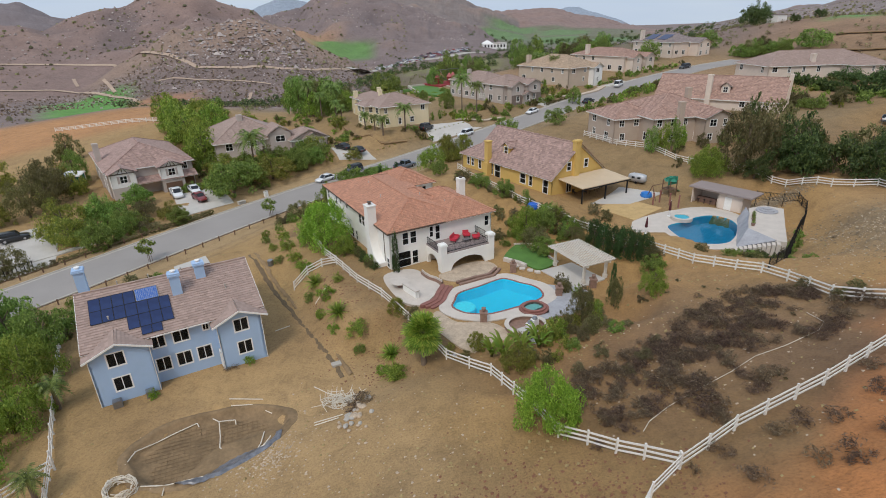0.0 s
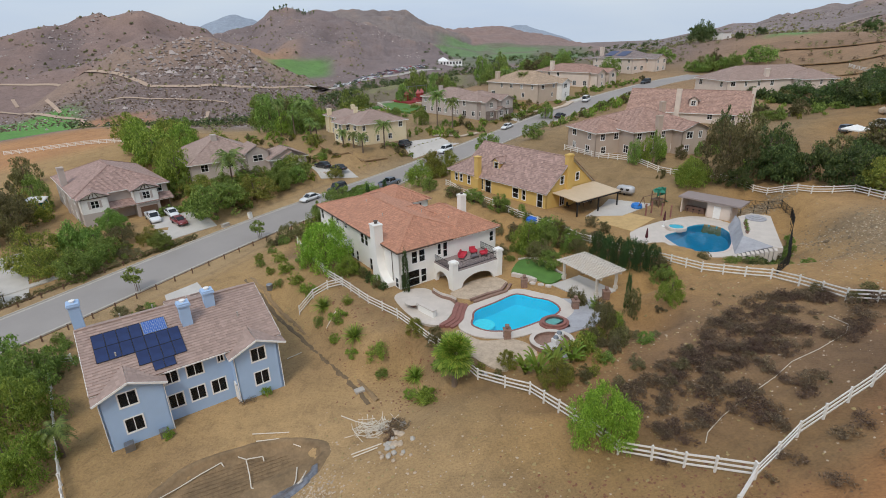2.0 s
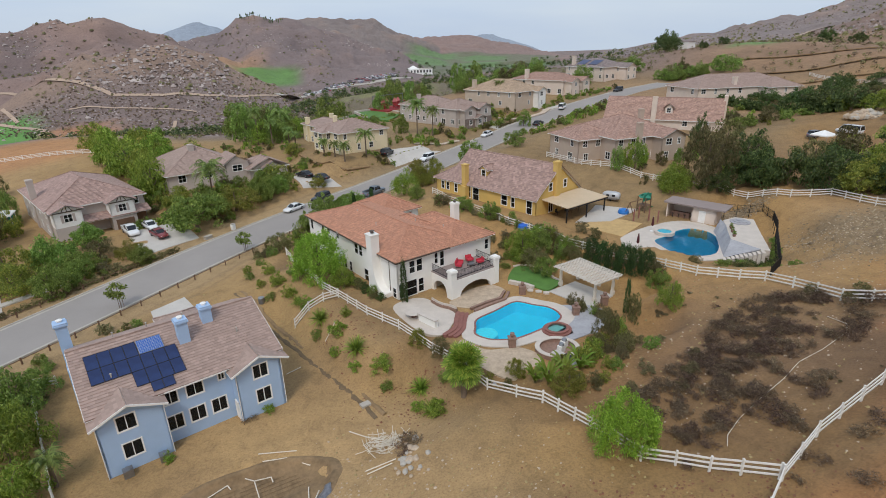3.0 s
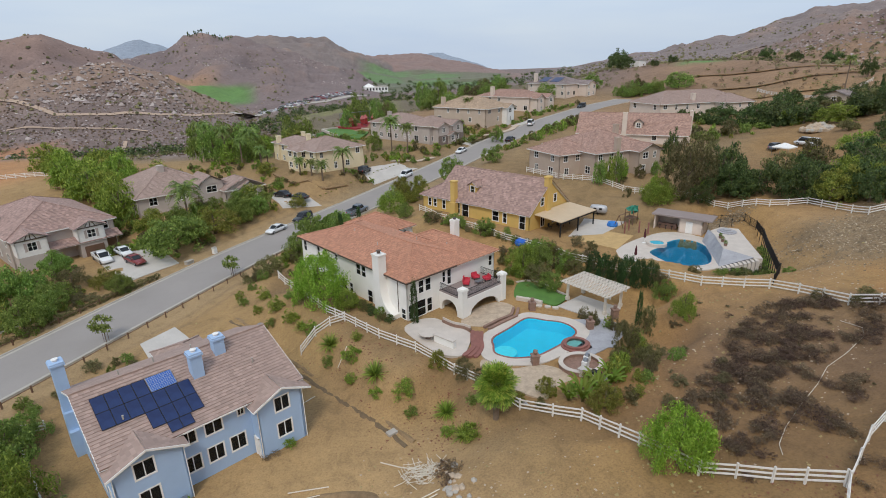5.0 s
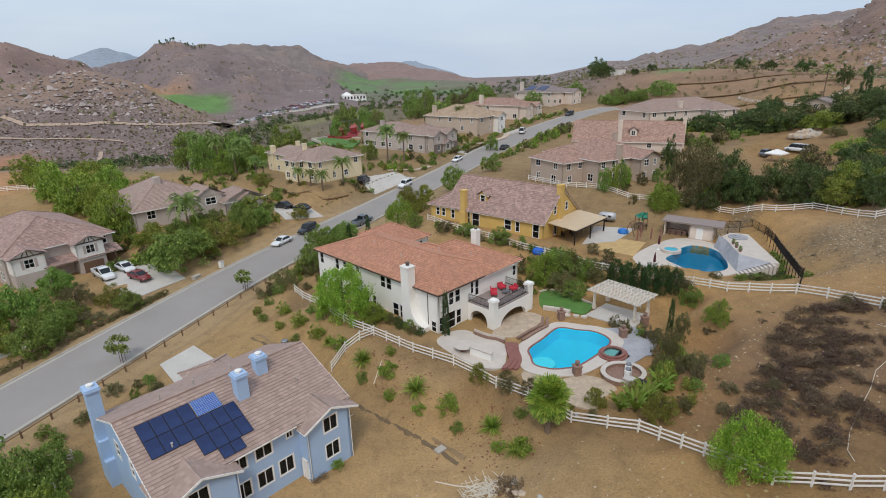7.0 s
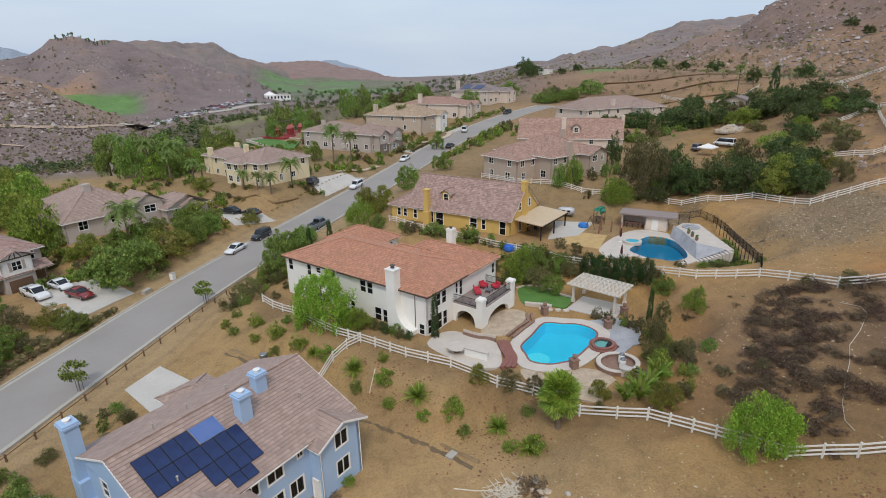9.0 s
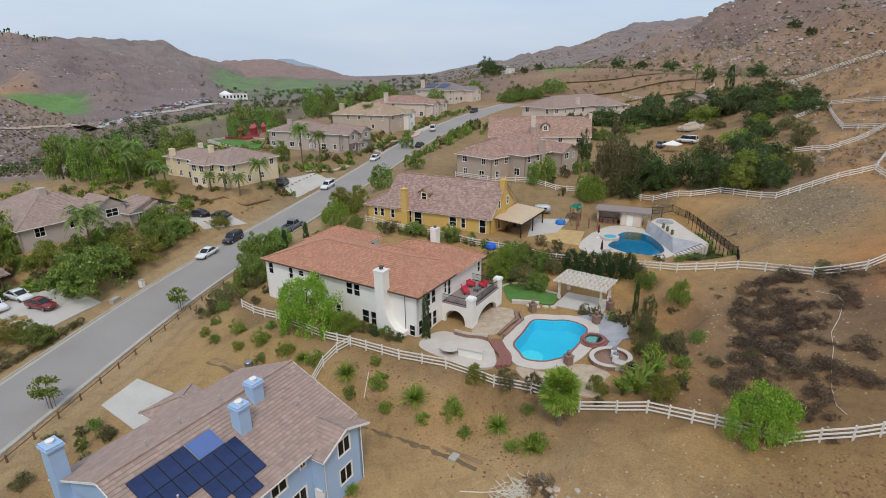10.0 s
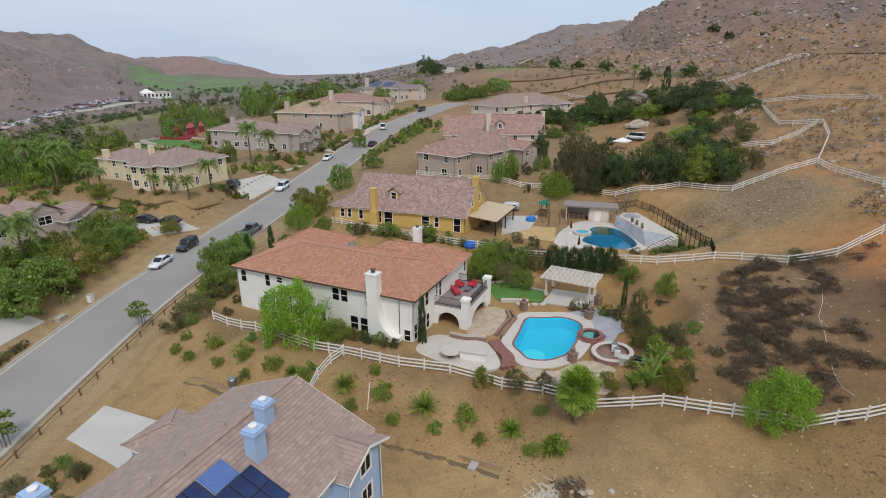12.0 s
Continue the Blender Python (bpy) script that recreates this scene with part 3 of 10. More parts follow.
lay(0.6 * blob(-21, 45, 12), (0.42, 0.275, 0.13))
lay(0.35 * blob(-19, 55, 5) + 0.35 * blob(-29, 38, 3), (0.25, 0.16, 0.08))
lay(0.45 * blob(-40, 60, 6) + 0.45 * blob(-31, 58, 5), (0.37, 0.25, 0.12))
lay(0.7 * blob(-14, 36, 10), (0.40, 0.265, 0.13))
warm = sstep(-8, 8, GX)[..., None]
soil_and_haze = soil_and_haze * (1 + warm * (np.array([1.06, 0.985, 0.86]) - 1))
lay(0.6 * sstep(11.5, 7.5, road_d) * sstep(4.5, 5.5, road_d), (0.38, 0.275, 0.155))
lay(sstep(60, 90, V) * sstep(-28, -40, U) * 0.6, (0.20, 0.15, 0.085))
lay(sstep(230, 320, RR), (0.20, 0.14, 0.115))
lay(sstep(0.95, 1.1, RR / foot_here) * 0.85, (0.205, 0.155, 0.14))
# the farther ridges greyed and blued: distance haze painted into their base colour
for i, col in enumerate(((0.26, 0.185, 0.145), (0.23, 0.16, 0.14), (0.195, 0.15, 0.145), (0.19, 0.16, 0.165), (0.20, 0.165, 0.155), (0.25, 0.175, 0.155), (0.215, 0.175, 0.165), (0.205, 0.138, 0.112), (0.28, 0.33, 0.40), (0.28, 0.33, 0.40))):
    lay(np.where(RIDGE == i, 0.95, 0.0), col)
# craggy ridges: paler where the relief noise is high, darker where it is low
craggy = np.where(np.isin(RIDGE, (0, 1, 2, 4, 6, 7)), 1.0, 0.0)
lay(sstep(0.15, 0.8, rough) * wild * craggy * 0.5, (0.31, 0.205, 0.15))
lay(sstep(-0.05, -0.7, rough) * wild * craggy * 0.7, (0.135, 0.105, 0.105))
lay(np.where(np.isin(RIDGE, (1, 2)), 1.0, 0) * sstep(-17.5, -15.5, AZ) * sstep(-10.5, -13.5, AZ) * sstep(700, 640, RR) * 0.8, (0.40, 0.235, 0.13))
lay(sstep(26, 34, AZ) * sstep(240, 280, RR) * sstep(440, 390, RR) * 0.85, (0.285, 0.175, 0.10))
lay(sstep(26, 34, AZ) * sstep(240, 280, RR) * sstep(440, 390, RR) * sstep(-0.2, 0.7, np.sin(RR / 6.5 + rough * 2)) * 0.55, (0.19, 0.12, 0.075))
lay(sstep(225, 260, RR) * sstep(26, 18, AZ) * sstep(-9, -5, AZ) * sstep(500, 440, RR) * 0.85, (0.15, 0.125, 0.075))
lay(sstep(225, 260, RR) * sstep(-5, -9, AZ) * sstep(460, 420, RR) * 0.9, (0.20, 0.155, 0.145))
lay(sstep(225, 260, RR) * sstep(-5, -9, AZ) * sstep(460, 420, RR) * sstep(0.0, -0.6, rough) * 0.6, (0.15, 0.11, 0.10))
lay(sstep(22, 28, AZ) * sstep(170, 190, RR) * sstep(260, 240, RR) * 0.7, (0.31, 0.19, 0.10))
lay(sstep(0.75, 0.9, RR / foot_here) * sstep(-12, -20, AZ) * sstep(1.02, 0.95, RR / foot_here) * 0.7, (0.21, 0.155, 0.135))
lay(sstep(-24, -30, AZ) * sstep(165, 185, RR) * sstep(255, 235, RR) * sstep(0.86, 0.7, RR / foot_here), (0.42, 0.215, 0.09))


# tyre tracks worn beside the street
lay(0.4 * sstep(0.5, 0.2, np.abs(road_d - 8.6 + rough * 0.5)) + 0.4 * sstep(0.5, 0.2, np.abs(road_d - 10.6 + rough * 0.5)), (0.22, 0.15, 0.085))


front = np.where(RIDGE == 2, 0.0, 1.0)
for az0, az1, r0, r1 in ((-38.4, -31.3, 300, 425), (-14.2, -8.4, 568, 640), (33.9, 37.6, 322, 350), (50.5, 58, 264, 308)):
    lay(polar_patch(az0, az1, r0, r1, 0.02) * 0.95, (0.105, 0.27, 0.05) if az0 < -30 else (0.115, 0.23, 0.06))
lay(polar_patch(2.5, 18, 640, 1120, 0.06) * front * 0.75, (0.125, 0.15, 0.085))
for az0, az1, r0, r1 in ((2.2, 6.6, 850, 960), (3.4, 7.5, 985, 1080), (7.5, 12, 800, 900), (8, 12.5, 930, 1040), (12.5, 17, 700, 860)):
    lay(polar_patch(az0, az1, r0, r1, 0.03) * front * 0.85, (0.125, 0.215, 0.08))
lay(polar_patch(-31, -25, 290, 378, 0.05) * 0.85, (0.40, 0.20, 0.10))
lay(polar_patch(-4, 6, 318, 400, 0.1) * 0.8, (0.20, 0.20, 0.075))
lay(polar_patch(-2, 12, 205, 250, 0.05) * 0.5, (0.32, 0.20, 0.12))

ny, nx = GX.shape
me = bpy.data.meshes.new("ground")
me.from_pydata(np.stack([GX.ravel(), GY.ravel(), GZ.ravel()], 1).tolist(), [],
               [(i * nx + j, i * nx + j + 1, (i + 1) * nx + j + 1, (i + 1) * nx + j) for i in range(ny - 1) for j in range(nx - 1)])
attr = me.attributes.new("soil_and_haze", "FLOAT_COLOR", "POINT")
attr.data.foreach_set("color", np.concatenate([soil_and_haze, np.ones(soil_and_haze.shape[:2] + (1,))], 2).astype(np.float32).ravel())
m_ground, t, b, _ = nodes_of("dry_hillside_soil_and_haze")
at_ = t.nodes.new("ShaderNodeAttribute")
at_.attribute_name = "soil_and_haze"
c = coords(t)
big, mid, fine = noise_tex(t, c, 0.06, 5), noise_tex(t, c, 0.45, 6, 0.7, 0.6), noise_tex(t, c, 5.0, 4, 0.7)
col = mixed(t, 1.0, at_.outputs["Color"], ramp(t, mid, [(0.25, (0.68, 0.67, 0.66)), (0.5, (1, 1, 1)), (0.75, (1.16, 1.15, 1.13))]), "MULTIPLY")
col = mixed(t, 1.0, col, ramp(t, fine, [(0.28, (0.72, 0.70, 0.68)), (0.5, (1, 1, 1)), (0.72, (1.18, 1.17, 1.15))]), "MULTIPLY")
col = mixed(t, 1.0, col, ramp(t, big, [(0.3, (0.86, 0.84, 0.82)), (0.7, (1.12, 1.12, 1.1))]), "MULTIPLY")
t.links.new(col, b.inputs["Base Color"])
b.inputs["Roughness"].default_value = 0.97
bump(t, b, maths(t, "ADD", mid, maths(t, "MULTIPLY", fine, 0.4)), 0.7, 0.35)
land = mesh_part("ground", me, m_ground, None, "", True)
tagged(land, "dry tan and reddish dirt slopes with haze-tinted scrub hills behind", "ground", kind="structure")

# ---- street, kerbs ----
def smooth_line(xs, ys, zs, step=1.5):
    s = np.concatenate([[0], np.cumsum(np.hypot(np.diff(xs), np.diff(ys)))])
    q = np.arange(0, s[-1], step)
    out = np.stack([np.interp(q, s, xs), np.interp(q, s, ys), np.interp(q, s, zs)], 1)
    k = np.ones(9) / 9
    for _ in range(2):
        pad = np.concatenate([np.repeat(out[:1], 4, 0), out, np.repeat(out[-1:], 4, 0)])
        out = np.stack([np.convolve(pad[:, i], k, "valid") for i in range(3)], 1)
    return out


road_line = smooth_line(ROAD_X, ROAD_Y, ROAD_Z)
tan_ = np.gradient(road_line[:, :2], axis=0)
tan_ /= np.linalg.norm(tan_, axis=1)[:, None]
road_nor = np.stack([tan_[:, 1], -tan_[:, 0]], 1)


def ribbon(bm, section, i0=0, i1=None):
    """Sweeps a cross section of (offset, height) along the street."""
    idx = range(i0, i1 or len(road_line))
    rows = [[bm.verts.new((road_line[i, 0] + road_nor[i, 0] * o, road_line[i, 1] + road_nor[i, 1] * o, road_line[i, 2] + h)) for o, h in section] for i in idx]
    for a, b in zip(rows, rows[1:]):
        for k in range(len(section) - 1):
            bm.faces.new([a[k], a[k + 1], b[k + 1], b[k]])
    return bm


street = part("road", ribbon(bmesh.new(), [(-HALF_ROAD, 0.0), (-2, 0.07), (0, 0.1), (2, 0.07), (HALF_ROAD, 0.0)]), M["asphalt"], None, "", True)
tagged(street, "worn pale grey asphalt street", "road", kind="structure")
for side in (1, -1):
    o = side * HALF_ROAD
    sec = [(o - side * 0.45, 0.012), (o, 0.012), (o + side * 0.03, 0.15), (o + side * 0.22, 0.16), (o + side * 0.26, -0.3)]
    k = part("kerb", ribbon(bmesh.new(), sec), M["kerb"], None)
    tagged(k, "pale concrete kerb and gutter beside the street", "kerb", kind="structure")

# ---- houses: shared parts ----
def chimney(parent, x0, x1, y0, y1, z0, z1, material, cap=0.12, pot=True, label=""):
    bm = boxes((x0, x1, y0, y1, z0, z1 - 0.35), (x0 - cap, x1 + cap, y0 - cap, y1 + cap, z1 - 0.35, z1 - 0.18), (x0 - cap * 0.5, x1 + cap * 0.5, y0 - cap * 0.5, y1 + cap * 0.5, z1 - 0.18, z1 - 0.02))
    ob = part("chimney", bm, material, parent, label)
    if pot:
        bm = bmesh.new()
        lathe(bm, [(0.22, z1 - 0.02), (0.2, z1 + 0.12), (0.3, z1 + 0.14), (0.3, z1 + 0.2), (0.1, z1 + 0.25)], 10, Matrix.Translation(((x0 + x1) / 2, (y0 + y1) / 2, 0)))
        part("chimney_cap", bm, M["trim_dark"] if material != M["stucco_blue"] else M["white_paint"], ob)
    return ob


def fascia(parent, x0, x1, y0, y1, z, material, sides="nesw"):
    """Boards along the eaves of a block."""
    bm = bmesh.new()
    t, h = 0.05, 0.16
    if "s" in sides:
        box(bm, x0, x1, y0 - t, y0, z - h, z + 0.02)
    if "n" in sides:
        box(bm, x0, x1, y1, y1 + t, z - h, z + 0.02)
    if "w" in sides:
        box(bm, x0 - t, x0, y0, y1, z - h, z + 0.02)
    if "e" in sides:
        box(bm, x1, x1 + t, y0, y1, z - h, z + 0.02)
    return part("fascia", bm, material, parent)


def row_holes(length, n, z_lo, z_hi, w=1.1, start=None, end=None):
    a, b = start if start is not None else 0.0, end if end is not None else length
    return [(a + (b - a) * (i + 0.5) / n - w / 2, a + (b - a) * (i + 0.5) / n + w / 2, z_lo, z_hi) for i in range(n)]


def block(parent, x0, x1, y0, y1, z0, eave, slope, ends, wall_mat, roof_mat, frame_mat, counts, over=0.5, storeys=2, win=(1.1, 1.35), course=0.36, shutters=None, gable_mat=None, trim=None):
    """A wing: four walls with rows of windows (counts: south, east, north, west), and its roof."""
    bm = bmesh.new()
    corners = [((x0, y0), (x1, y0)), ((x1, y0), (x1, y1)), ((x1, y1), (x0, y1)), ((x0, y1), (x0, y0))]
    uneven = random.Random(int(x0 * 31 + y0 * 17 + eave * 100))
    h = (eave - max(z0, eave - 2.85 * storeys)) / storeys
    base = eave - h * storeys
    for (a, b), n in zip(corners, counts):
        L = math.dist(a, b)
        holes = []
        for s in range(storeys):
            lo = base + s * h + 0.95
            for a_, b_, z_, h_ in (row_holes(L, n, lo, lo + win[1], win[0]) if n else []):
                kind = uneven.random()
                if kind < 0.18 and n > 2:
                    continue
                w = (b_ - a_) * uneven.choice((0.72, 1.0, 1.0, 1.4)) / 2
                m_, drop = (a_ + b_) / 2 + uneven.uniform(-0.25, 0.25) * L / (n * 3), uneven.choice((0, 0, 0.25)) if s == 0 else 0
                holes.append((max(m_ - w, 0.25), min(m_ + w, L - 0.25), z_ - drop, h_))
        facade(parent, bm, a, b, z0, eave, holes, frame_mat, (2, 2), shutters=shutters)
    turned = (y1 - y0) > (x1 - x0)
    half = ((x1 - x0) if turned else (y1 - y0)) / 2
    peak = eave + half * slope
    for i, e in enumerate(ends):
        if e == "g":
            if turned:
                gable_wall(bm, (x0, (y0, y1)[i] + (0.1, -0.1)[i]), (x1, (y0, y1)[i] + (0.1, -0.1)[i]), eave, peak)
            else:
                gable_wall(bm, ((x0, x1)[i] + (0.1, -0.1)[i], y0), ((x0, x1)[i] + (0.1, -0.1)[i], y1), eave, peak)
    part("wall", bm, wall_mat, parent)
    z = eave - over * slope
    gx0, gx1 = (x0 - over, x1 + over)
    gy0, gy1 = (y0 - over, y1 + over)
    r = roof(parent, (gx0, gx1, gy0, gy1, z, slope, ends), roof_mat, course)
    fascia(parent, gx0, gx1, gy0, gy1, z, trim or M["white_paint"], "ns" if ends == "gg" and not turned else ("ew" if ends == "gg" else "nesw"))
    return peak


def wall_mesh(a, b, z0, z1, gap):
    """A thin facing with one opening in its middle."""
    bm, L_ = bmesh.new(), math.dist(a, b)
    wall(bm, a, b, z0, z1, [(L_ / 2 - gap / 2, L_ / 2 + gap / 2, z0 + 1.2, z1 - 0.4)], 0.12)
    return bm


def vent_pipes(parent, spots):
    for x, y, z in spots:
        bm = bmesh.new()
        lathe(bm, [(0.06, z - 0.2), (0.06, z + 0.4), (0.09, z + 0.42), (0.09, z + 0.48)], 8, Matrix.Translation((x, y, 0)))
        part("vent_pipe", bm, M["kerb"], parent)


# ---- white two-storey house with a terracotta roof ----
wh = thing("house", pose(-10.78, 64.18, 0, 0, 0, 32.3), "white stucco two-storey house with terracotta tile roof and balcony", "house")
EV, wf = 5.4, M["white_paint"]
bm = bmesh.new()
lab = "white framed window with dark glass"
lo1, up1 = (0.0, 1.5), (3.35, 4.95)
q = 26.3
holes = [(q - b_, q - a_, *z_) for a_, b_, z_ in ((24.8, 25.7, up1), (20.9, 21.7, up1), (18.9, 19.8, (4.1, 4.9)), (16, 16.8, (4.1, 4.9)), (10.4, 11.4, up1), (9.2, 10.15, up1), (7.9, 9.0, (-0.1, 1.75)), (6.55, 7.6, (-0.1, 1.75)), (6.0, 6.7, up1), (0.9, 1.7, (0.0, 1.4)), (14.2, 15.1, lo1), (12.6, 13.4, lo1))]
facade(wh, bm, (0.45, 26.3), (0.45, 0.45), -0.9, EV, holes, wf, (1, 2), lab)
facade(wh, bm, (0.45, 0.45), (16.6, 0.45), -0.9, EV, [(1.9, 2.75, 3.15, 4.85), (3.05, 3.95, 3.15, 4.85), (0.1, 0.9, 0.15, 2.05), (1.15, 3.0, 0.0, 2.2), (3.25, 4.1, 0.15, 2.05), (6.0, 6.55, 3.4, 4.95), (6.9, 7.6, 2.85, 4.95), (15.0, 15.7, 3.2, 4.7), (8.0, 9.6, 0.05, 2.0)], wf, (1, 2), lab)
facade(wh, bm, (16.6, 0.45), (16.6, 13.0), -0.6, EV, [(3, 3.9, 3.4, 4.9), (8, 8.9, 3.4, 4.9)], wf, (1, 2), lab)
facade(wh, bm, (16.6, 13.0), (12.3, 13.0), -0.6, EV, [], wf)
facade(wh, bm, (12.3, 13.0), (12.3, 26.3), -0.6, EV, [], wf)
facade(wh, bm, (12.3, 26.3), (0.45, 26.3), -0.6, EV, [(2, 2.9, 3.4, 4.9), (6, 6.9, 3.4, 4.9)], wf, (1, 2), lab)
part("wall", bm, M["stucco_white"], wh, "smooth white stucco")
K = 0.325
roof(wh, (0, 12.8, 0, 26.7, EV, K, "hh"), M["roof_red"])
roof(wh, (8.7, 17.0, -0.15, 13.4, EV, 0.47, "hh"), M["roof_red"])
roof(wh, (8.0, 12.4, 6.0, 14.4, EV + 0.6, 0.4, "hh"), M["roof_red"])
fascia(wh, 0, 17.0, 0, 26.7, EV - 0.03, M["trim_dark"], "sw")
# wing over the garage
bm = bmesh.new()
facade(wh, bm, (9.7, 19.1), (17.1, 19.1), -0.3, 5.1, [(5.4, 6.1, 3.3, 4.5)], wf, (1, 2), lab)
facade(wh, bm, (17.1, 19.1), (17.1, 27.9), -0.3, 5.1, [], wf)
facade(wh, bm, (17.1, 27.9), (9.7, 27.9), -0.3, 5.1, [], wf)
part("wall", bm, M["stucco_white"], wh)
roof(wh, (9.6, 17.6, 18.6, 28.4, 5.05, 0.48, "hh"), M["roof_red"])
# chimney breast with its swept shoulder, and the second stack
bm = bmesh.new()
box(bm, -0.75, 0.45, 4.45, 5.8, -0.8, 7.9)
box(bm, -0.83, 0.53, 4.37, 5.88, 7.9, 8.05)
n = 10
prev = None
for i in range(n + 1):
    k = i / n
    y = 4.45 - 2.5 * (1 - math.sqrt(max(0, 1 - (1 - k) ** 2)))
    z = 0.6 + 3.4 * k
    cur = [bm.verts.new((-0.75, 4.45, z)), bm.verts.new((-0.75, y, z)), bm.verts.new((0.44, y, z)), bm.verts.new((0.44, 4.45, z))]
    if prev:
        for a_, b_ in ((0, 1), (1, 2)):
            bm.faces.new([prev[a_], prev[b_], cur[b_], cur[a_]])
    prev = cur
box(bm, -0.75, 0.44, 1.95, 4.45, -0.8, 0.6)
part("chimney_breast", bm, M["stucco_white"], wh)
bm = bmesh.new()
lathe(bm, [(0.25, 8.15), (0.2, 8.4), (0.34, 8.42), (0.34, 8.5), (0.05, 8.6)], 10, Matrix.Translation((-0.15, 5.1, 0)))
part("chimney_cap", bm, M["trim_dark"], wh)
chimney(wh, 15.4, 16.4, 7.2, 8.2, 4.0, 8.6, M["stucco_white"], 0.06)
bm = bmesh.new()
bar(bm, (0.40, 2.25, -0.7), (0.40, 2.25, 5.3), 0.09, 0.09, 8)
part("downpipe", bm, M["trim_dark"], wh)
bm = bmesh.new()
lathe(bm, [(0.03, 0), (0.22, 0.04), (0.4, 0.14)], 12, Matrix.Translation((-0.15, 15.3, 5.3)) @ pose(0, 0, 0, 60, 0, 60))
part("satellite_dish", bm, M["kerb"], wh)
vent_pipes(wh, [(4, 11, 6.7), (9.5, 9, 6.6), (5, 18, 6.9), (11.2, 4.5, 6.4)])


def arch_wall(bm, L, h, spans, m, thick=0.45, top=0.0):
    """A wall with round-headed openings; spans: (from, to, spring, crown)."""
    us = [0.0]
    for a, b, s, c in spans:
        us += [a + (b - a) * k / 16 for k in range(17)]
    us.append(L)
    for u0, u1 in zip(us, us[1:]):
        if u1 - u0 < 1e-5:
            continue
        mid, low = (u0 + u1) / 2, 0.0
        lows = []
        for u in (u0, u1):
            z = 0.0
            for a, b, s, c in spans:
                if a < mid < b:
                    k = (u - (a + b) / 2) / ((b - a) / 2)
                    z = s + (c - s) * math.sqrt(max(0, 1 - k * k))
            lows.append(z)
        ring = [(u0, lows[0]), (u1, lows[1]), (u1, h), (u0, h)]
        f = [[bm.verts.new(m @ Vector((u, y, z))) for u, z in ring] for y in (0, thick)]
        bm.faces.new(f[0])
        bm.faces.new(f[1][::-1])
        for i in range(4):
            j = (i + 1) % 4
            bm.faces.new([f[0][j], f[0][i], f[1][i], f[1][j]])


# arched loggia that carries the balcony
bm = bmesh.new()
arch_wall(bm, 8.2, 2.95, [(1.35, 6.9, 0.4, 2.0)], Matrix.Translation((5.8, -3.95, -0.5)) @ Matrix.Scale(1.0, 4))
arch_wall(bm, 3.9, 2.95, [(0.45, 3.3, 0.9, 2.25)], Matrix.Translation((5.8, 0.4, -0.5)) @ pose(0, 0, 0, 0, 0, -90))
arch_wall(bm, 3.9, 2.95, [(0.9, 3.0, 0.9, 2.0)], Matrix.Translation((14.0, -3.5, -0.5)) @ pose(0, 0, 0, 0, 0, 90))
bmesh.ops.remove_doubles(bm, verts=bm.verts[:], dist=0.001)
part("loggia_wall", bm, M["stucco_white"], wh, "white arched loggia wall")
bm = boxes((5.85, 13.95, -3.9, 0.44, 2.3, 2.62))
part("balcony_floor", bm, M["roof_grey"], wh, "grey balcony floor")
for x, y in ((5.75, -4.0), (13.25, -4.0)):
    bm = boxes((x, x + 0.85, y, y + 0.85, -0.5, 3.55), (x - 0.1, x + 0.95, y - 0.1, y + 0.95, 3.55, 3.8), (x - 0.03, x + 0.88, y - 0.03, y + 0.88, 3.8, 3.92))
    part("pier", bm, M["stucco_white"], wh)
for a_, b_ in (((6.6, -3.7), (13.3, -3.7)), ((6.0, -3.2), (6.0, 0.4)), ((13.8, -3.2), (13.8, 0.4))):
    bm = bmesh.new()
    for z in (2.72, 3.62):
        bar(bm, (*a_, z), (*b_, z), 0.05)
    n = int(math.dist(a_, b_) / 0.13)
    for i in range(n + 1):
        x, y = a_[0] + (b_[0] - a_[0]) * i / n, a_[1] + (b_[1] - a_[1]) * i / n
        box(bm, x - 0.012, x + 0.012, y - 0.012, y + 0.012, 2.62, 3.62)
    part("railing", bm, M["iron"], wh)

# ---- light blue two-storey house with solar panels ----
bl = thing("house", pose(-36.15, 40.79, 0, 0, 0, 33.2), "light blue two-storey house with brown tile roof and solar panels", "house")
Z0, ZE = -3.6, 2.35
bm = bmesh.new()
lab = "white framed sliding window"
up2, lo2 = (0.8, 2.25), (-2.0, -0.5)
FW, BW = 1.3, 15.0
facade(bl, bm, (0, 0), (5.3, 0), Z0, 2.3, [(1.55, 3.0, *up2), (1.55, 3.0, *lo2)], wf, (2, 1), lab)
facade(bl, bm, (5.3, 0), (5.3, FW), Z0, 2.3, [], wf)
facade(bl, bm, (5.3, FW), (11.5, FW), Z0, ZE, [(0.15, 1.35, *up2), (2.15, 3.6, *up2), (5.05, 5.6, 1.35, 2.25), (0.1, 1.4, *lo2), (2.05, 3.4, *lo2), (4.05, 5.4, *lo2)], wf, (2, 1), lab)
mW = wall(bm, (11.5, FW), (11.5, 0), Z0, 2.3, [(0.2, 1.1, -3.4, -1.3)])
facade(bl, bm, (11.5, 0), (16, 0), Z0, 2.3, [(1.75, 3.15, *up2), (1.75, 3.15, *lo2)], wf, (2, 1), lab)
facade(bl, bm, (16, 0), (16, BW), Z0, ZE, [(4, 5, *up2), (9, 10, *up2), (6, 7, *lo2)], wf, (1, 2), lab)
facade(bl, bm, (16, BW), (0, BW), Z0, ZE, [(2, 3.2, *up2), (6, 7.2, *up2), (11, 12.2, *up2)], wf, (2, 1), lab)
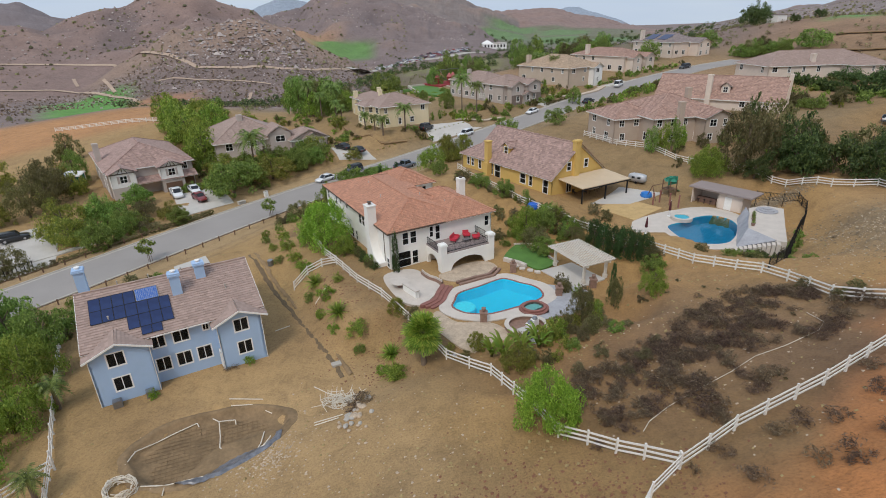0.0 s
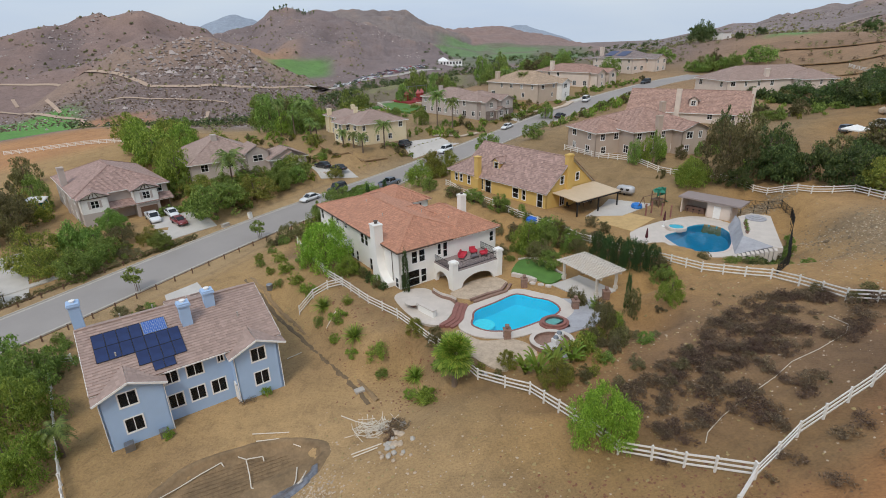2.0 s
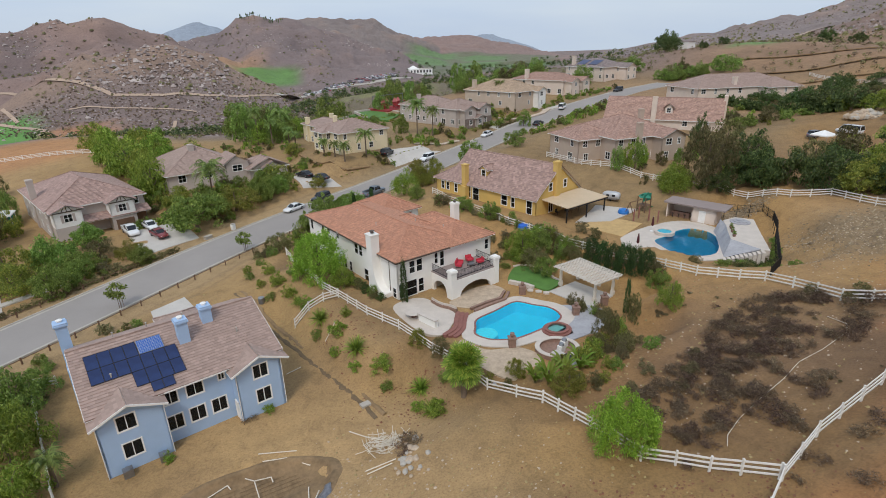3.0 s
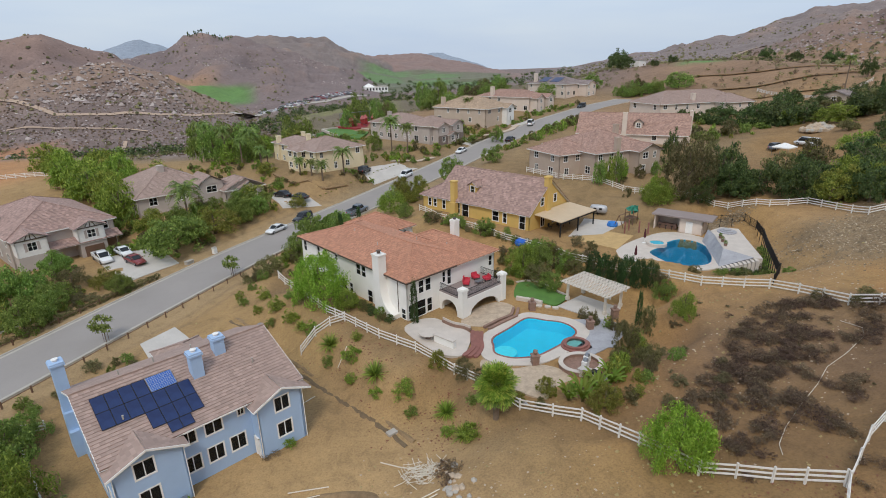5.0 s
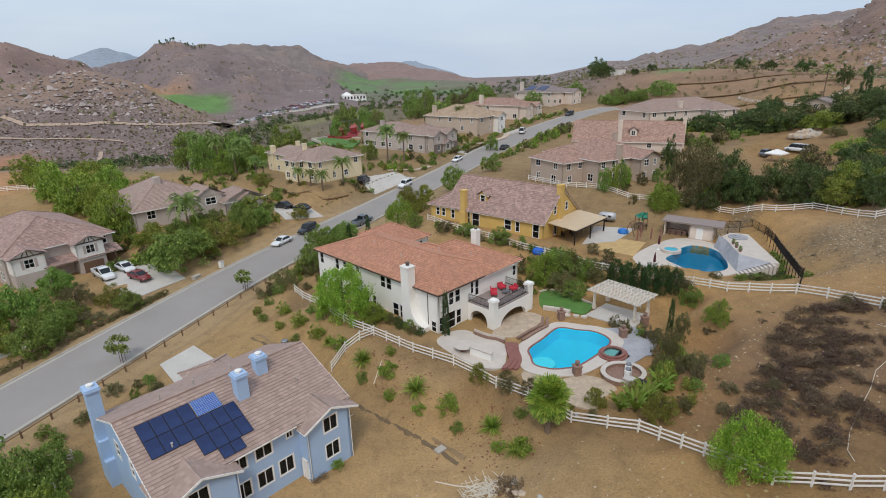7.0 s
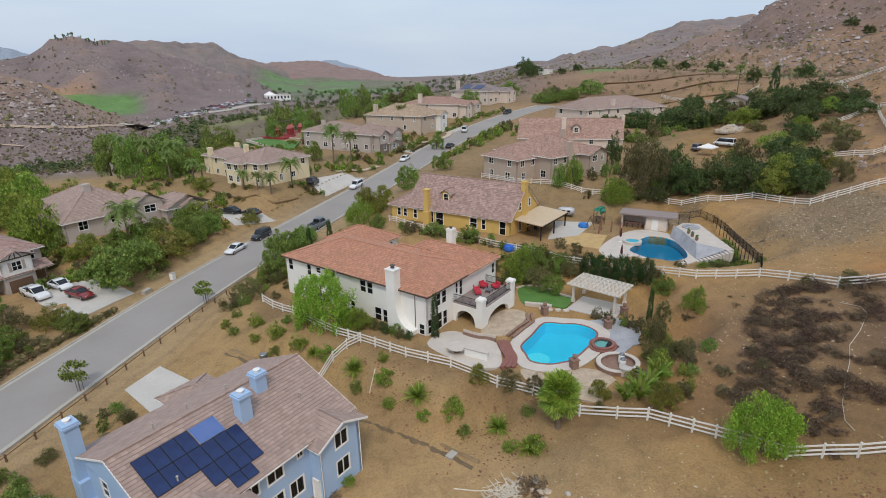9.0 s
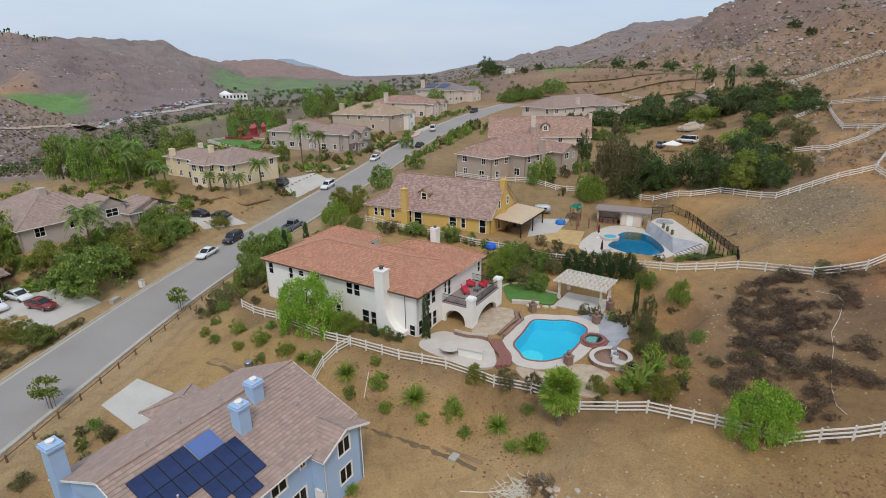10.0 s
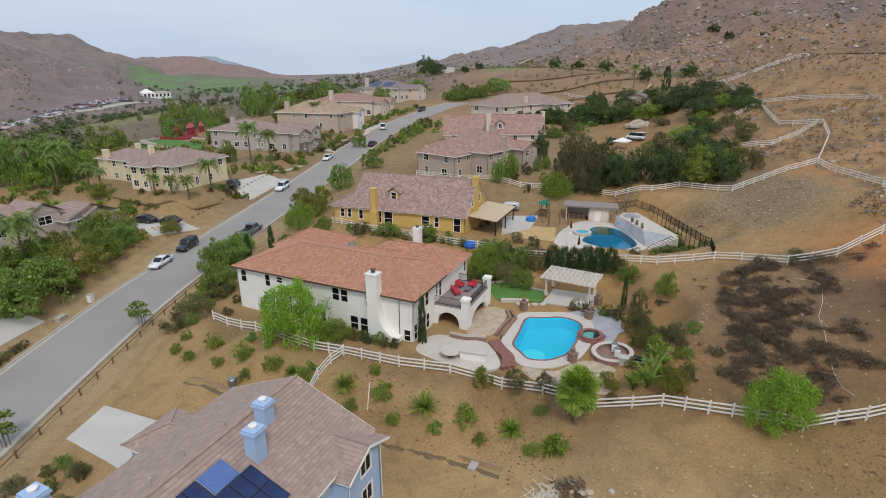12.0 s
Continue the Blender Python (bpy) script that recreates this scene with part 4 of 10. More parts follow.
facade(bl, bm, (0, BW), (0, 0), Z0, ZE, [(7.6, 8.4, *up2), (10.0, 10.8, *up2), (12.4, 13.2, *up2), (10.0, 10.8, *lo2), (12.4, 13.2, *lo2), (4.0, 5.0, *up2)], wf, (1, 2), lab)
part("wall", bm, M["stucco_blue"], bl, "light blue painted stucco")
door = boxes((11.42, 11.48, 0.28, 1.02, -3.38, -1.32), (11.36, 11.5, 0.18, 0.28, -3.4, -1.22), (11.36, 11.5, 1.02, 1.12, -3.4, -1.22), (11.36, 11.5, 0.18, 1.12, -1.32, -1.22))
part("back_door", door, M["white_paint"], bl, "white back door")
for x0, x1 in ((0.0, 5.3), (11.5, 16.0)):
    bm = bmesh.new()
    gable_wall(bm, (x0, 0.1), (x1, 0.1), 2.25, 3.3)
    part("gable_wall", bm, M["stucco_blue"], bl)
SL = 0.42
ridge_q, ridge_z = 8.1, 5.6
FE, BE = 0.75, 15.7
fz, bz = ridge_z - SL * (ridge_q - FE), ridge_z - SL * (BE - ridge_q)
for p in ([(-0.45, FE, fz), (16.7, FE, fz), (16.7, ridge_q, ridge_z), (-0.45, ridge_q, ridge_z)], [(16.7, BE, bz), (-0.45, BE, bz), (-0.45, ridge_q, ridge_z), (16.7, ridge_q, ridge_z)]):
    slope = part("roof", tiled(bmesh.new(), p, 0.34), M["roof_brown"], bl, "brown flat concrete tiles")
    part("soffit", under(bmesh.new(), p), M["white_paint"], slope)
bm = bmesh.new()
uv = bm.loops.layers.uv.verify()
for k in range(42):
    bar(bm, (-0.45 + k * 0.408, ridge_q, ridge_z + 0.06), (-0.45 + k * 0.408 + 0.44, ridge_q, ridge_z + 0.045), 0.26, 0.12)
for f in bm.faces:
    for loop in f.loops:
        loop[uv].uv = (loop.vert.co.x, loop.vert.co.y)
part("ridge_cap", bm, M["roof_brown"], bl)
WE, WR, WB = 2.14, 3.4, 3.9
for w0, w1 in ((-0.45, 5.6), (11.05, 16.75)):
    ap = (w0 + w1) / 2
    for poly in ([(w0, WB, WE), (w0, -0.5, WE), (ap, -0.5, WR), (ap, WB, WR)], [(w1, -0.5, WE), (w1, WB, WE), (ap, WB, WR), (ap, -0.5, WR)]):
        slope = part("wing_roof", tiled(bmesh.new(), poly, 0.34), M["roof_brown"], bl, "brown flat concrete tiles")
        part("soffit", under(bmesh.new(), poly), M["white_paint"], slope)
    bm = bmesh.new()
    bar(bm, (w0, -0.52, WE - 0.03), (ap, -0.52, WR - 0.03), 0.06, 0.18)
    bar(bm, (ap, -0.52, WR - 0.03), (w1, -0.52, WE - 0.03), 0.06, 0.18)
    part("fascia", bm, M["white_paint"], bl)
for x in (-0.45, 16.7):
    bm = bmesh.new()
    bar(bm, (x, FE, fz - 0.04), (x, ridge_q, ridge_z - 0.04), 0.05, 0.16)
    bar(bm, (x, BE, bz - 0.04), (x, ridge_q, ridge_z - 0.04), 0.05, 0.16)
    part("barge_board", bm, M["white_paint"], bl)
    bm = bmesh.new()
    gable_wall(bm, (0.1 if x < 0 else 15.9, 1.0), (0.1 if x < 0 else 15.9, BW), ZE - 0.1, ridge_z - 0.2)
    part("gable", bm, M["stucco_blue"], bl)
part("fascia", boxes((5.6, 11.1, FE - 0.07, FE, fz - 0.14, fz - 0.02)), M["white_paint"], bl)
chimney(bl, 8.4, 9.4, 5.0, 6.0, 3.6, 6.85, M["stucco_blue"])
chimney(bl, 11.05, 12.05, 6.5, 7.5, 4.2, 6.85, M["stucco_blue"])
chimney(bl, -0.7, 0.3, 13.5, 14.7, Z0, 6.2, M["stucco_blue"])
bm = bmesh.new()
box(bm, -0.75, 0.0, 12.6, 14.8, Z0, -0.6)
box(bm, -0.75, 0.0, 13.1, 14.8, -0.6, 1.2, None)
part("chimney_breast", bm, M["stucco_blue"], bl)
block(bl, 8.8, 13.2, 13.6, 19.0, Z0, 1.35, SL, "hh", M["stucco_blue"], M["roof_brown"], wf, (0, 1, 0, 1), 0.45, 1)
for x, y in ((11.55, -0.06), (5.24, -0.06), (16.04, -0.06), (0.0, -0.06)):
    bm = bmesh.new()
    bar(bm, (x, y, Z0 + 0.2), (x, y, 2.1), 0.08, 0.08, 8)
    part("downpipe", bm, M["white_paint"], bl)
vent_pipes(bl, [(3.5, 9.0, 5.35), (6.5, 9.6, 5.1), (13.6, 4.4, 4.1), (2.3, 3.9, 3.9), (9.8, 9.2, 5.2)])

m_cell, t, b, _ = nodes_of("dark_blue_solar_cells")
c = coords(t)
col = ramp(t, noise_tex(t, c, 0.8), [(0.3, (0.012, 0.022, 0.075)), (0.7, (0.022, 0.042, 0.13))])
t.links.new(col, b.inputs["Base Color"])
b.inputs["Roughness"].default_value, b.inputs["Metallic"].default_value = 0.28, 0.2
m_cell2, t, b, _ = nodes_of("bright_blue_solar_cells")
br = t.nodes.new("ShaderNodeTexBrick")
br.offset = 0.0
br.inputs["Color1"].default_value = br.inputs["Color2"].default_value = (0.03, 0.10, 0.36, 1)
br.inputs["Mortar"].default_value = (0.25, 0.3, 0.42, 1)
br.inputs["Scale"].default_value, br.inputs["Mortar Size"].default_value = 1.0, 0.014
br.inputs["Brick Width"].default_value = br.inputs["Row Height"].default_value = 0.17
t.links.new(coords(t), br.inputs["Vector"])
t.links.new(br.outputs[0], b.inputs["Base Color"])
b.inputs["Roughness"].default_value = 0.25
M["frame_metal"] = plain("grey_aluminium", (0.3, 0.31, 0.33), 0.4, 0.8)


def solar_panel(x0, x1, y0, y1, cells):
    m = Matrix.Translation((0, 0, 0.14)) @ Matrix.Identity(4)
    tilt = math.atan(SL)
    zz = ridge_z - SL * (ridge_q - (y0 + y1) / 2)
    P = Matrix.Translation(((x0 + x1) / 2, (y0 + y1) / 2, zz + 0.16)) @ Matrix.Rotation(tilt, 4, "X")
    w, h = (x1 - x0) / 2 - 0.006, (y1 - y0) / 2 / math.cos(tilt) - 0.008
    bm = bmesh.new()
    for s in ((-w, w, -h, -h + 0.03), (-w, w, h - 0.03, h), (-w, -w + 0.03, -h, h), (w - 0.03, w, -h, h)):
        box(bm, *s, -0.03, 0.012, P)
    ob = part("solar_panel", bm, M["frame_metal"] if cells is m_cell2 else M["iron"], bl)
    cell = part("cell_sheet", boxes((-w + 0.03, w - 0.03, -h + 0.03, h - 0.03, -0.02, 0.004)), cells, ob)
    cell.matrix_basis = P


for row, (y0, y1, xs) in enumerate(((5.25, 6.85, [0.7, 1.75, 2.8, 3.85, 4.9]), (3.65, 5.25, [0.7, 1.75, 2.8, 3.85, 4.9, 5.95, 7.0, 8.0]), (2.05, 3.65, [3.85, 4.9, 5.95, 7.0, 8.0]), (1.05, 2.05, [4.9, 5.85, 6.8]))):
    for a_, b_ in zip(xs, xs[1:]):
        solar_panel(a_, b_, y0, y1, m_cell)
solar_panel(4.95, 7.1, 5.28, 6.85, m_cell2)

# ---- ochre house with a steep roof ----
ye = thing("house", pose(13.79, 88.47, 0, 0, 0, 36.1), "ochre yellow house with steep mauve brown tile roof", "house")
bm = bmesh.new()
lab = "white framed window"
yz, ytop, yw = 1.9, 5.35, 13.4
facade(ye, bm, (0.5, 26.5), (0.5, 0.4), yz, ytop - 0.35, [(1.5, 2.3, 3.1, 4.6), (3.0, 3.8, 3.1, 4.6), (5.4, 6.2, 3.0, 4.7), (9.0, 10.0, 2.6, 4.8), (10.6, 12.2, 2.3, 4.8), (18, 19.4, 2.9, 4.7), (20.4, 21.2, 2.9, 4.7), (24.0, 25.2, 2.4, 4.8)], wf, (1, 2), lab)
facade(ye, bm, (0.5, 0.4), (yw - 0.5, 0.4), yz, ytop, [(3.6, 4.8, 2.3, 4.6), (7.5, 10, 2.3, 4.6)], wf, (2, 1), lab)
facade(ye, bm, (yw - 0.5, 0.4), (yw - 0.5, 26.5), yz, ytop, [], wf)
facade(ye, bm, (yw - 0.5, 26.5), (0.5, 26.5), yz, ytop - 0.4, [(3, 4, 2.8, 4.6)], wf, (1, 2), lab)
gable_wall(bm, (0.5, 0.5), (yw - 0.5, 0.5), ytop - 0.1, 10.2)
gable_wall(bm, (0.5, 22.6), (yw - 0.5, 22.6), ytop - 0.1, 10.2)
part("wall", bm, M["stucco_yellow"], ye, "ochre stucco")
roof(ye, (0, yw, 0, 23.0, 5.15, 0.80, "gg"), M["roof_mauve"], 0.4)
roof(ye, (0.05, yw - 0.05, 12.0, 27.2, 5.05, 0.62, "gh"), M["roof_mauve"], 0.4)
mg = wall(bmesh.new(), (0.5, 0.4), (yw - 0.5, 0.4), 0, 1)
for h in ((3.4, 4.3, 6.2, 7.6), (7.6, 8.5, 6.2, 7.6)):
    window(ye, Matrix.Translation((0, -0.06, 0)) @ mg, h, wf, None, (1, 2), lab)
chimney(ye, 5.3, 6.5, -0.15, 0.75, 2, 11.3, M["stucco_yellow"], 0.1, False)
bm = boxes((-0.6, 0.5, 16.9, 18.2, 1.6, 4.9), (-0.3, 0.7, 17.2, 18.2, 4.9, 8.9), (-0.4, 0.8, 17.1, 18.3, 8.9, 9.1))
part("chimney_breast", bm, M["stucco_yellow"], ye)
bm = boxes((2.2, 5.2, 13.8, 15.5, 6.4, 8.2))
gable_wall(bm, (2.3, 13.8), (2.3, 15.5), 8.15, 9.0)
part("dormer", bm, M["stucco_yellow"], ye)
roof(ye, (1.9, 6.0, 13.4, 15.9, 8.1, 0.7, "gg"), M["roof_mauve"], 0.4, True, "dormer_roof")
md = wall(bmesh.new(), (2.2, 15.5), (2.2, 13.8), 0, 1)
window(ye, Matrix.Translation((-0.06, 0, 0)) @ md, (0.35, 1.35, 6.75, 8.1), wf, None, (1, 2), lab)
# patio cover
bm = bmesh.new()
f = [(1.9, 0.3, 5.0), (13.3, 0.3, 5.0), (13.9, -5.3, 4.25), (2.7, -4.6, 4.25)]
for dz in (0.0, 0.14):
    vs = [bm.verts.new((x, y, z + dz)) for x, y, z in f]
    bm.faces.new(vs if dz == 0 else vs[::-1])
vs = [v for v in bm.verts]
for i in range(4):
    j = (i + 1) % 4
    bm.faces.new([vs[i], vs[j], vs[4 + j], vs[4 + i]])
part("patio_cover", bm, plain("tan_patio_cover", (0.55, 0.43, 0.29), 0.7, 0, 1, 0.08), ye)
for x, y in ((2.9, -4.4), (8.2, -4.8), (13.5, -5.0)):
    part("post", boxes((x - 0.1, x + 0.1, y - 0.1, y + 0.1, 1.5, 4.25)), M["iron"], ye)
bm = bmesh.new()
bar(bm, (2.7, -4.6, 4.16), (13.9, -5.3, 4.16), 0.1, 0.22)
part("beam", bm, M["iron"], ye)


# ---- the houses further off ----
def far_house(x, y, turn, z0, label, blocks, wall_mat, roof_mat, chimneys=(), shutters=None, win=(1.1, 1.35), trim=None):
    ob = thing("house", pose(x, y, 0, 0, 0, turn), label, "house", "houses along the street")
    for x0, x1, y0, y1, eave, slope, ends, counts, storeys, *own in blocks:
        block(ob, x0, x1, y0, y1, z0 - 1.0, eave, slope, ends, own[0] if own else wall_mat, roof_mat, M["white_paint"], counts, 0.5, storeys, win, 0.42, shutters, None, trim)
    for c_ in chimneys:
        chimney(ob, *c_, wall_mat, 0.06, False)
    return ob


grey_house = far_house(38.3, 113.5, 16, 5.4, "grey beige stucco house with rose brown tile roof", [
    (0, 18, 0.5, 19, 10.9, 0.4, "hh", (6, 3, 2, 4), 2), (10, 16.5, -2.6, 8, 10.9, 0.42, "gg", (2, 2, 0, 1), 2), (-6, 5, 5.5, 17, 10.4, 0.42, "hh", (3, 1, 1, 2), 2)], M["stucco_taupe"], M["roof_rose"], [(5.4, 6.6, -0.1, 0.9, 4.4, 13.9), (13.5, 14.6, 9, 10, 9, 15.4)])
peach_house = far_house(61.5, 141.5, -33, 8.0, "pale peach house with rose brown tile roof and dormer", [
    (-14, 15, 0, 11, 10.9, 0.88, "gg", (5, 1, 3, 1), 1)], M["stucco_pink"], M["roof_rose"], [(-2, -0.8, -0.6, 0.6, 8, 16.4), (15.0, 15.9, 4.8, 6.2, 8, 16.6)])
bm = boxes((1.2, 3.2, 1.2, 4.0, 12.0, 13.6))
gable_wall(bm, (1.2, 1.3), (3.2, 1.3), 13.5, 14.4)
part("dormer", bm, M["stucco_pink"], peach_house)
roof(peach_house, (0.8, 3.6, 0.9, 5.2, 13.5, 0.7, "gg"), M["roof_rose"], 0.42, False, "dormer_roof")
window(peach_house, Matrix.Translation((0, -0.06, 0)) @ wall(bmesh.new(), (1.2, 1.2), (3.2, 1.2), 0, 1), (0.5, 1.5, 12.2, 13.4), wf, None, (2, 2))
cream_house = far_house(-23.8, 142.4, 32, 4.1, "cream stucco two-storey house with brown tile roof", [
    (0.5, 15, 0.5, 14, 9.8, 0.36, "hh", (4, 2, 2, 3), 2), (3.5, 13, 10, 30, 9.2, 0.36, "hh", (1, 3, 1, 5), 2), (-1.5, 5, 6, 12, 9.6, 0.36, "hh", (2, 0, 0, 2), 2)], M["stucco_cream"], M["roof_brown"], [(3.1, 4.2, 26.0, 27.2, 4, 11.2), (6.4, 7.4, 14.5, 15.4, 9, 12.4), (10, 11.0, 24, 24.9, 9, 11.9)])
stone_house = far_house(10.4, 170.2, 38.5, 5.9, "taupe stucco and stone two-storey house with brown tile roof", [
    (0.5, 14, 0.5, 12, 11.6, 0.38, "hh", (4, 2, 2, 3), 2), (0.5, 14, 10, 28, 11.6, 0.38, "hh", (0, 3, 2, 5), 2), (2.0, 7.0, -1.8, 6, 11.3, 0.45, "gg", (1, 0, 0, 1), 2), (9.5, 15, -1.2, 6, 11.3, 0.45, "gg", (1, 1, 0, 0), 2), (6.4, 10.2, -2.6, 3, 8.6, 0.35, "gg", (1, 0, 0, 0), 1)], M["stucco_grey"], M["roof_brown"], [(4, 5.2, 22, 23, 11, 14.8)], None, (1.2, 1.4))
for x0, x1, y0 in ((1.9, 7.1, -1.92), (9.4, 15.1, -1.32), (6.9, 9.6, 0.36)):
    part("stone_skirt", wall_mesh((x0, y0), (x1, y0), 4.9, 8.4, 1.6), M["stone_wall"], stone_house, "brown stone facing")
tan_house = far_house(33.2, 187.9, 40, 8.9, "ochre tan two-storey house with tan hipped tile roof", [
    (0.5, 17, 0.5, 24, 14.6, 0.42, "hh", (3, 3, 2, 5), 2), (11, 15.5, -1.8, 6, 14.4, 0.5, "gg", (1, 0, 0, 0), 2, M["white_paint"])], M["stucco_tan"], M["roof_tan"], [(1.5, 2.8, 20, 21.3, 13, 18.0)])
tudor = far_house(-72.5, 100.0, 40, -1.9, "grey brown house with white half-timbered gables and mauve roof", [
    (0.5, 17.0, 3, 27, 3.9, 0.42, "hh", (4, 5, 2, 5), 2)], M["stucco_grey"], M["roof_mauve"], [(0.2, 1.3, 14, 15.2, -2, 7.8)])
for gx0, gx1 in ((0.8, 5.4), (10.0, 14.4)):
    bm = boxes((gx0, gx1, 0.4, 5, -2.9, 0.7))
    part("bay", bm, M["stucco_grey"], tudor)
    bm = bmesh.new()
    facade(tudor, bm, (gx0, 0.4), (gx1, 0.4), 0.7, 3.7, [((gx1 - gx0) / 2 - 0.65, (gx1 - gx0) / 2 + 0.65, 1.6, 3.0)], M["white_paint"], (2, 2), "", M["stucco_grey"])
    facade(tudor, bm, (gx1, 0.4), (gx1, 4), 0.7, 3.7, [], wf)
    facade(tudor, bm, (gx0, 4), (gx0, 0.4), 0.7, 3.7, [], wf)
    gable_wall(bm, (gx0, 0.45), (gx1, 0.45), 3.65, 3.7 + (gx1 - gx0) * 0.22)
    part("gable_wall", bm, M["white_paint"], tudor, "white half-timbered gable")
    roof(tudor, (gx0 - 0.5, gx1 + 0.5, -0.1, 8, 3.6, 0.42, "gg"), M["roof_mauve"], 0.42, False, "gable_roof")
    bm = bmesh.new()
    mid, pk = (gx0 + gx1) / 2, 3.6 + (gx1 - gx0) * 0.21
    bar(bm, (gx0 - 0.4, 0.3, 3.55), (gx1 + 0.4, 0.3, 3.55), 0.16, 0.16)
    for s in (-1, 1):
        bar(bm, (mid, 0.3, pk + 0.15), (mid + s * (gx1 - gx0 + 0.9) / 2, 0.3, 3.5), 0.16, 0.16)
        bar(bm, (mid + s * 0.9, 0.3, 3.55), (mid + s * 0.3, 0.3, pk), 0.12, 0.12)
    bar(bm, (mid, 0.3, 3.55), (mid, 0.3, pk), 0.12, 0.12)
    part("half_timber", bm, M["trim_dark"], tudor)
roof(tudor, (4.8, 17.2, 0.2, 5, 0.9, 0.35, "gg"), M["roof_mauve"], 0.42, False, "porch_roof")
part("garage_door", boxes((14.2, 16.8, 2.85, 2.95, -2.2, 0.1), (10.6, 13.8, 0.28, 0.38, -2.2, 0.1)), M["timber"], tudor, "brown garage door")
craft = far_house(-52.0, 126.5, 33, 1.4, "grey craftsman house with low grey brown roof", [
    (-9, 8, 0, 20, 5.3, 0.5, "hh", (3, 2, 2, 3), 1), (8, 17, -3.5, 6, 4.6, 0.45, "gh", (2, 1, 0, 1), 1)], M["stucco_grey"], M["roof_brown"], [(-2.0, -0.8, 6.6, 7.8, 5, 10.2)])
for gx_, gy_, gz_, w_, k_ in ((6.0, -1.2, 6.0, 5.4, 0.6), (13.2, -4.4, 4.6, 4.4, 0.5)):
    roof(craft, (gx_ - w_ / 2 - 0.5, gx_ + w_ / 2 + 0.5, gy_ - 0.4, gy_ + 7, gz_, k_, "gg"), M["roof_brown"], 0.42, False, "gable_roof")
    bm = bmesh.new()
    gable_wall(bm, (gx_ - w_ / 2, gy_), (gx_ + w_ / 2, gy_), gz_, gz_ + w_ / 2 * k_)
    facade(craft, bm, (gx_ - w_ / 2, gy_), (gx_ + w_ / 2, gy_), 1.0, gz_, [(w_ / 2 - 1.1, w_ / 2 + 1.1, gz_ - 1.9, gz_ - 0.5)], wf, (2, 2))
    facade(craft, bm, (gx_ + w_ / 2, gy_), (gx_ + w_ / 2, gy_ + 4), 1.0, gz_, [], wf)
    facade(craft, bm, (gx_ - w_ / 2, gy_ + 4), (gx_ - w_ / 2, gy_), 1.0, gz_, [], wf)
    part("gable_wall", bm, M["stucco_grey"], craft)
far_r = far_house(99, 170, 8, 11.5, "long beige house with brown tile roof on the hillside", [
    (-10, 27, 2, 18, 15.6, 0.44, "hh", (8, 2, 3, 3), 1), (13, 25, -3, 8, 15.6, 0.44, "hh", (3, 2, 0, 0), 1)], M["stucco_pink"], M["roof_brown"], [(4, 5.2, 3, 4.2, 14, 18.5)])
pink_house = far_house(58, 213, 38, 10.5, "pale peach two-storey house with rose brown roof", [
    (0, 14, 0, 26, 16.2, 0.35, "hh", (3, 3, 2, 6), 2), (1, 6, -3.2, 6, 15.9, 0.5, "gg", (1, 1, 0, 1), 2), (8, 13, -3.6, 6, 15.9, 0.5, "gg", (1, 1, 0, 1), 2)], M["stucco_pink"], M["roof_rose"], [(0.2, 1.6, 18, 19.4, 15, 20)])
sol_house = far_house(84, 238, 30, 14, "beige two-storey house with grey roof and solar panels", [
    (0, 17, 0, 22, 19.6, 0.38, "hh", (4, 3, 2, 5), 2), (9, 16, -5, 6, 19.3, 0.45, "gg", (2, 1, 0, 1), 2)], M["stucco_pink"], M["roof_grey"], [(1, 2.4, 18, 19.4, 18, 24)])
for y0, y1 in ((5.5, 10.5), (12.5, 17.0)):
    bm = bmesh.new()
    for dz in (0.12, 0.22):
        bm.faces.new([bm.verts.new((x, y, 19.6 + 0.38 * x + dz)) for x, y in ((1.6, y0), (6.2, y0), (6.2, y1), (1.6, y1))])
    bm.verts.ensure_lookup_table()
    for i in range(4):
        j = (i + 1) % 4
        bm.faces.new([bm.verts[i], bm.verts[j], bm.verts[4 + j], bm.verts[4 + i]])
    part("solar_panel", bm, m_cell, sol_house, "dark blue solar panels")
edge_house = far_house(-84, 62, 30, -3.5, "beige stucco house with brown roof by the driveway", [
    (-6, 6, -6, 6, 2.2, 0.4, "hh", (3, 2, 2, 3), 2)], M["stucco_pink"], M["roof_brown"])

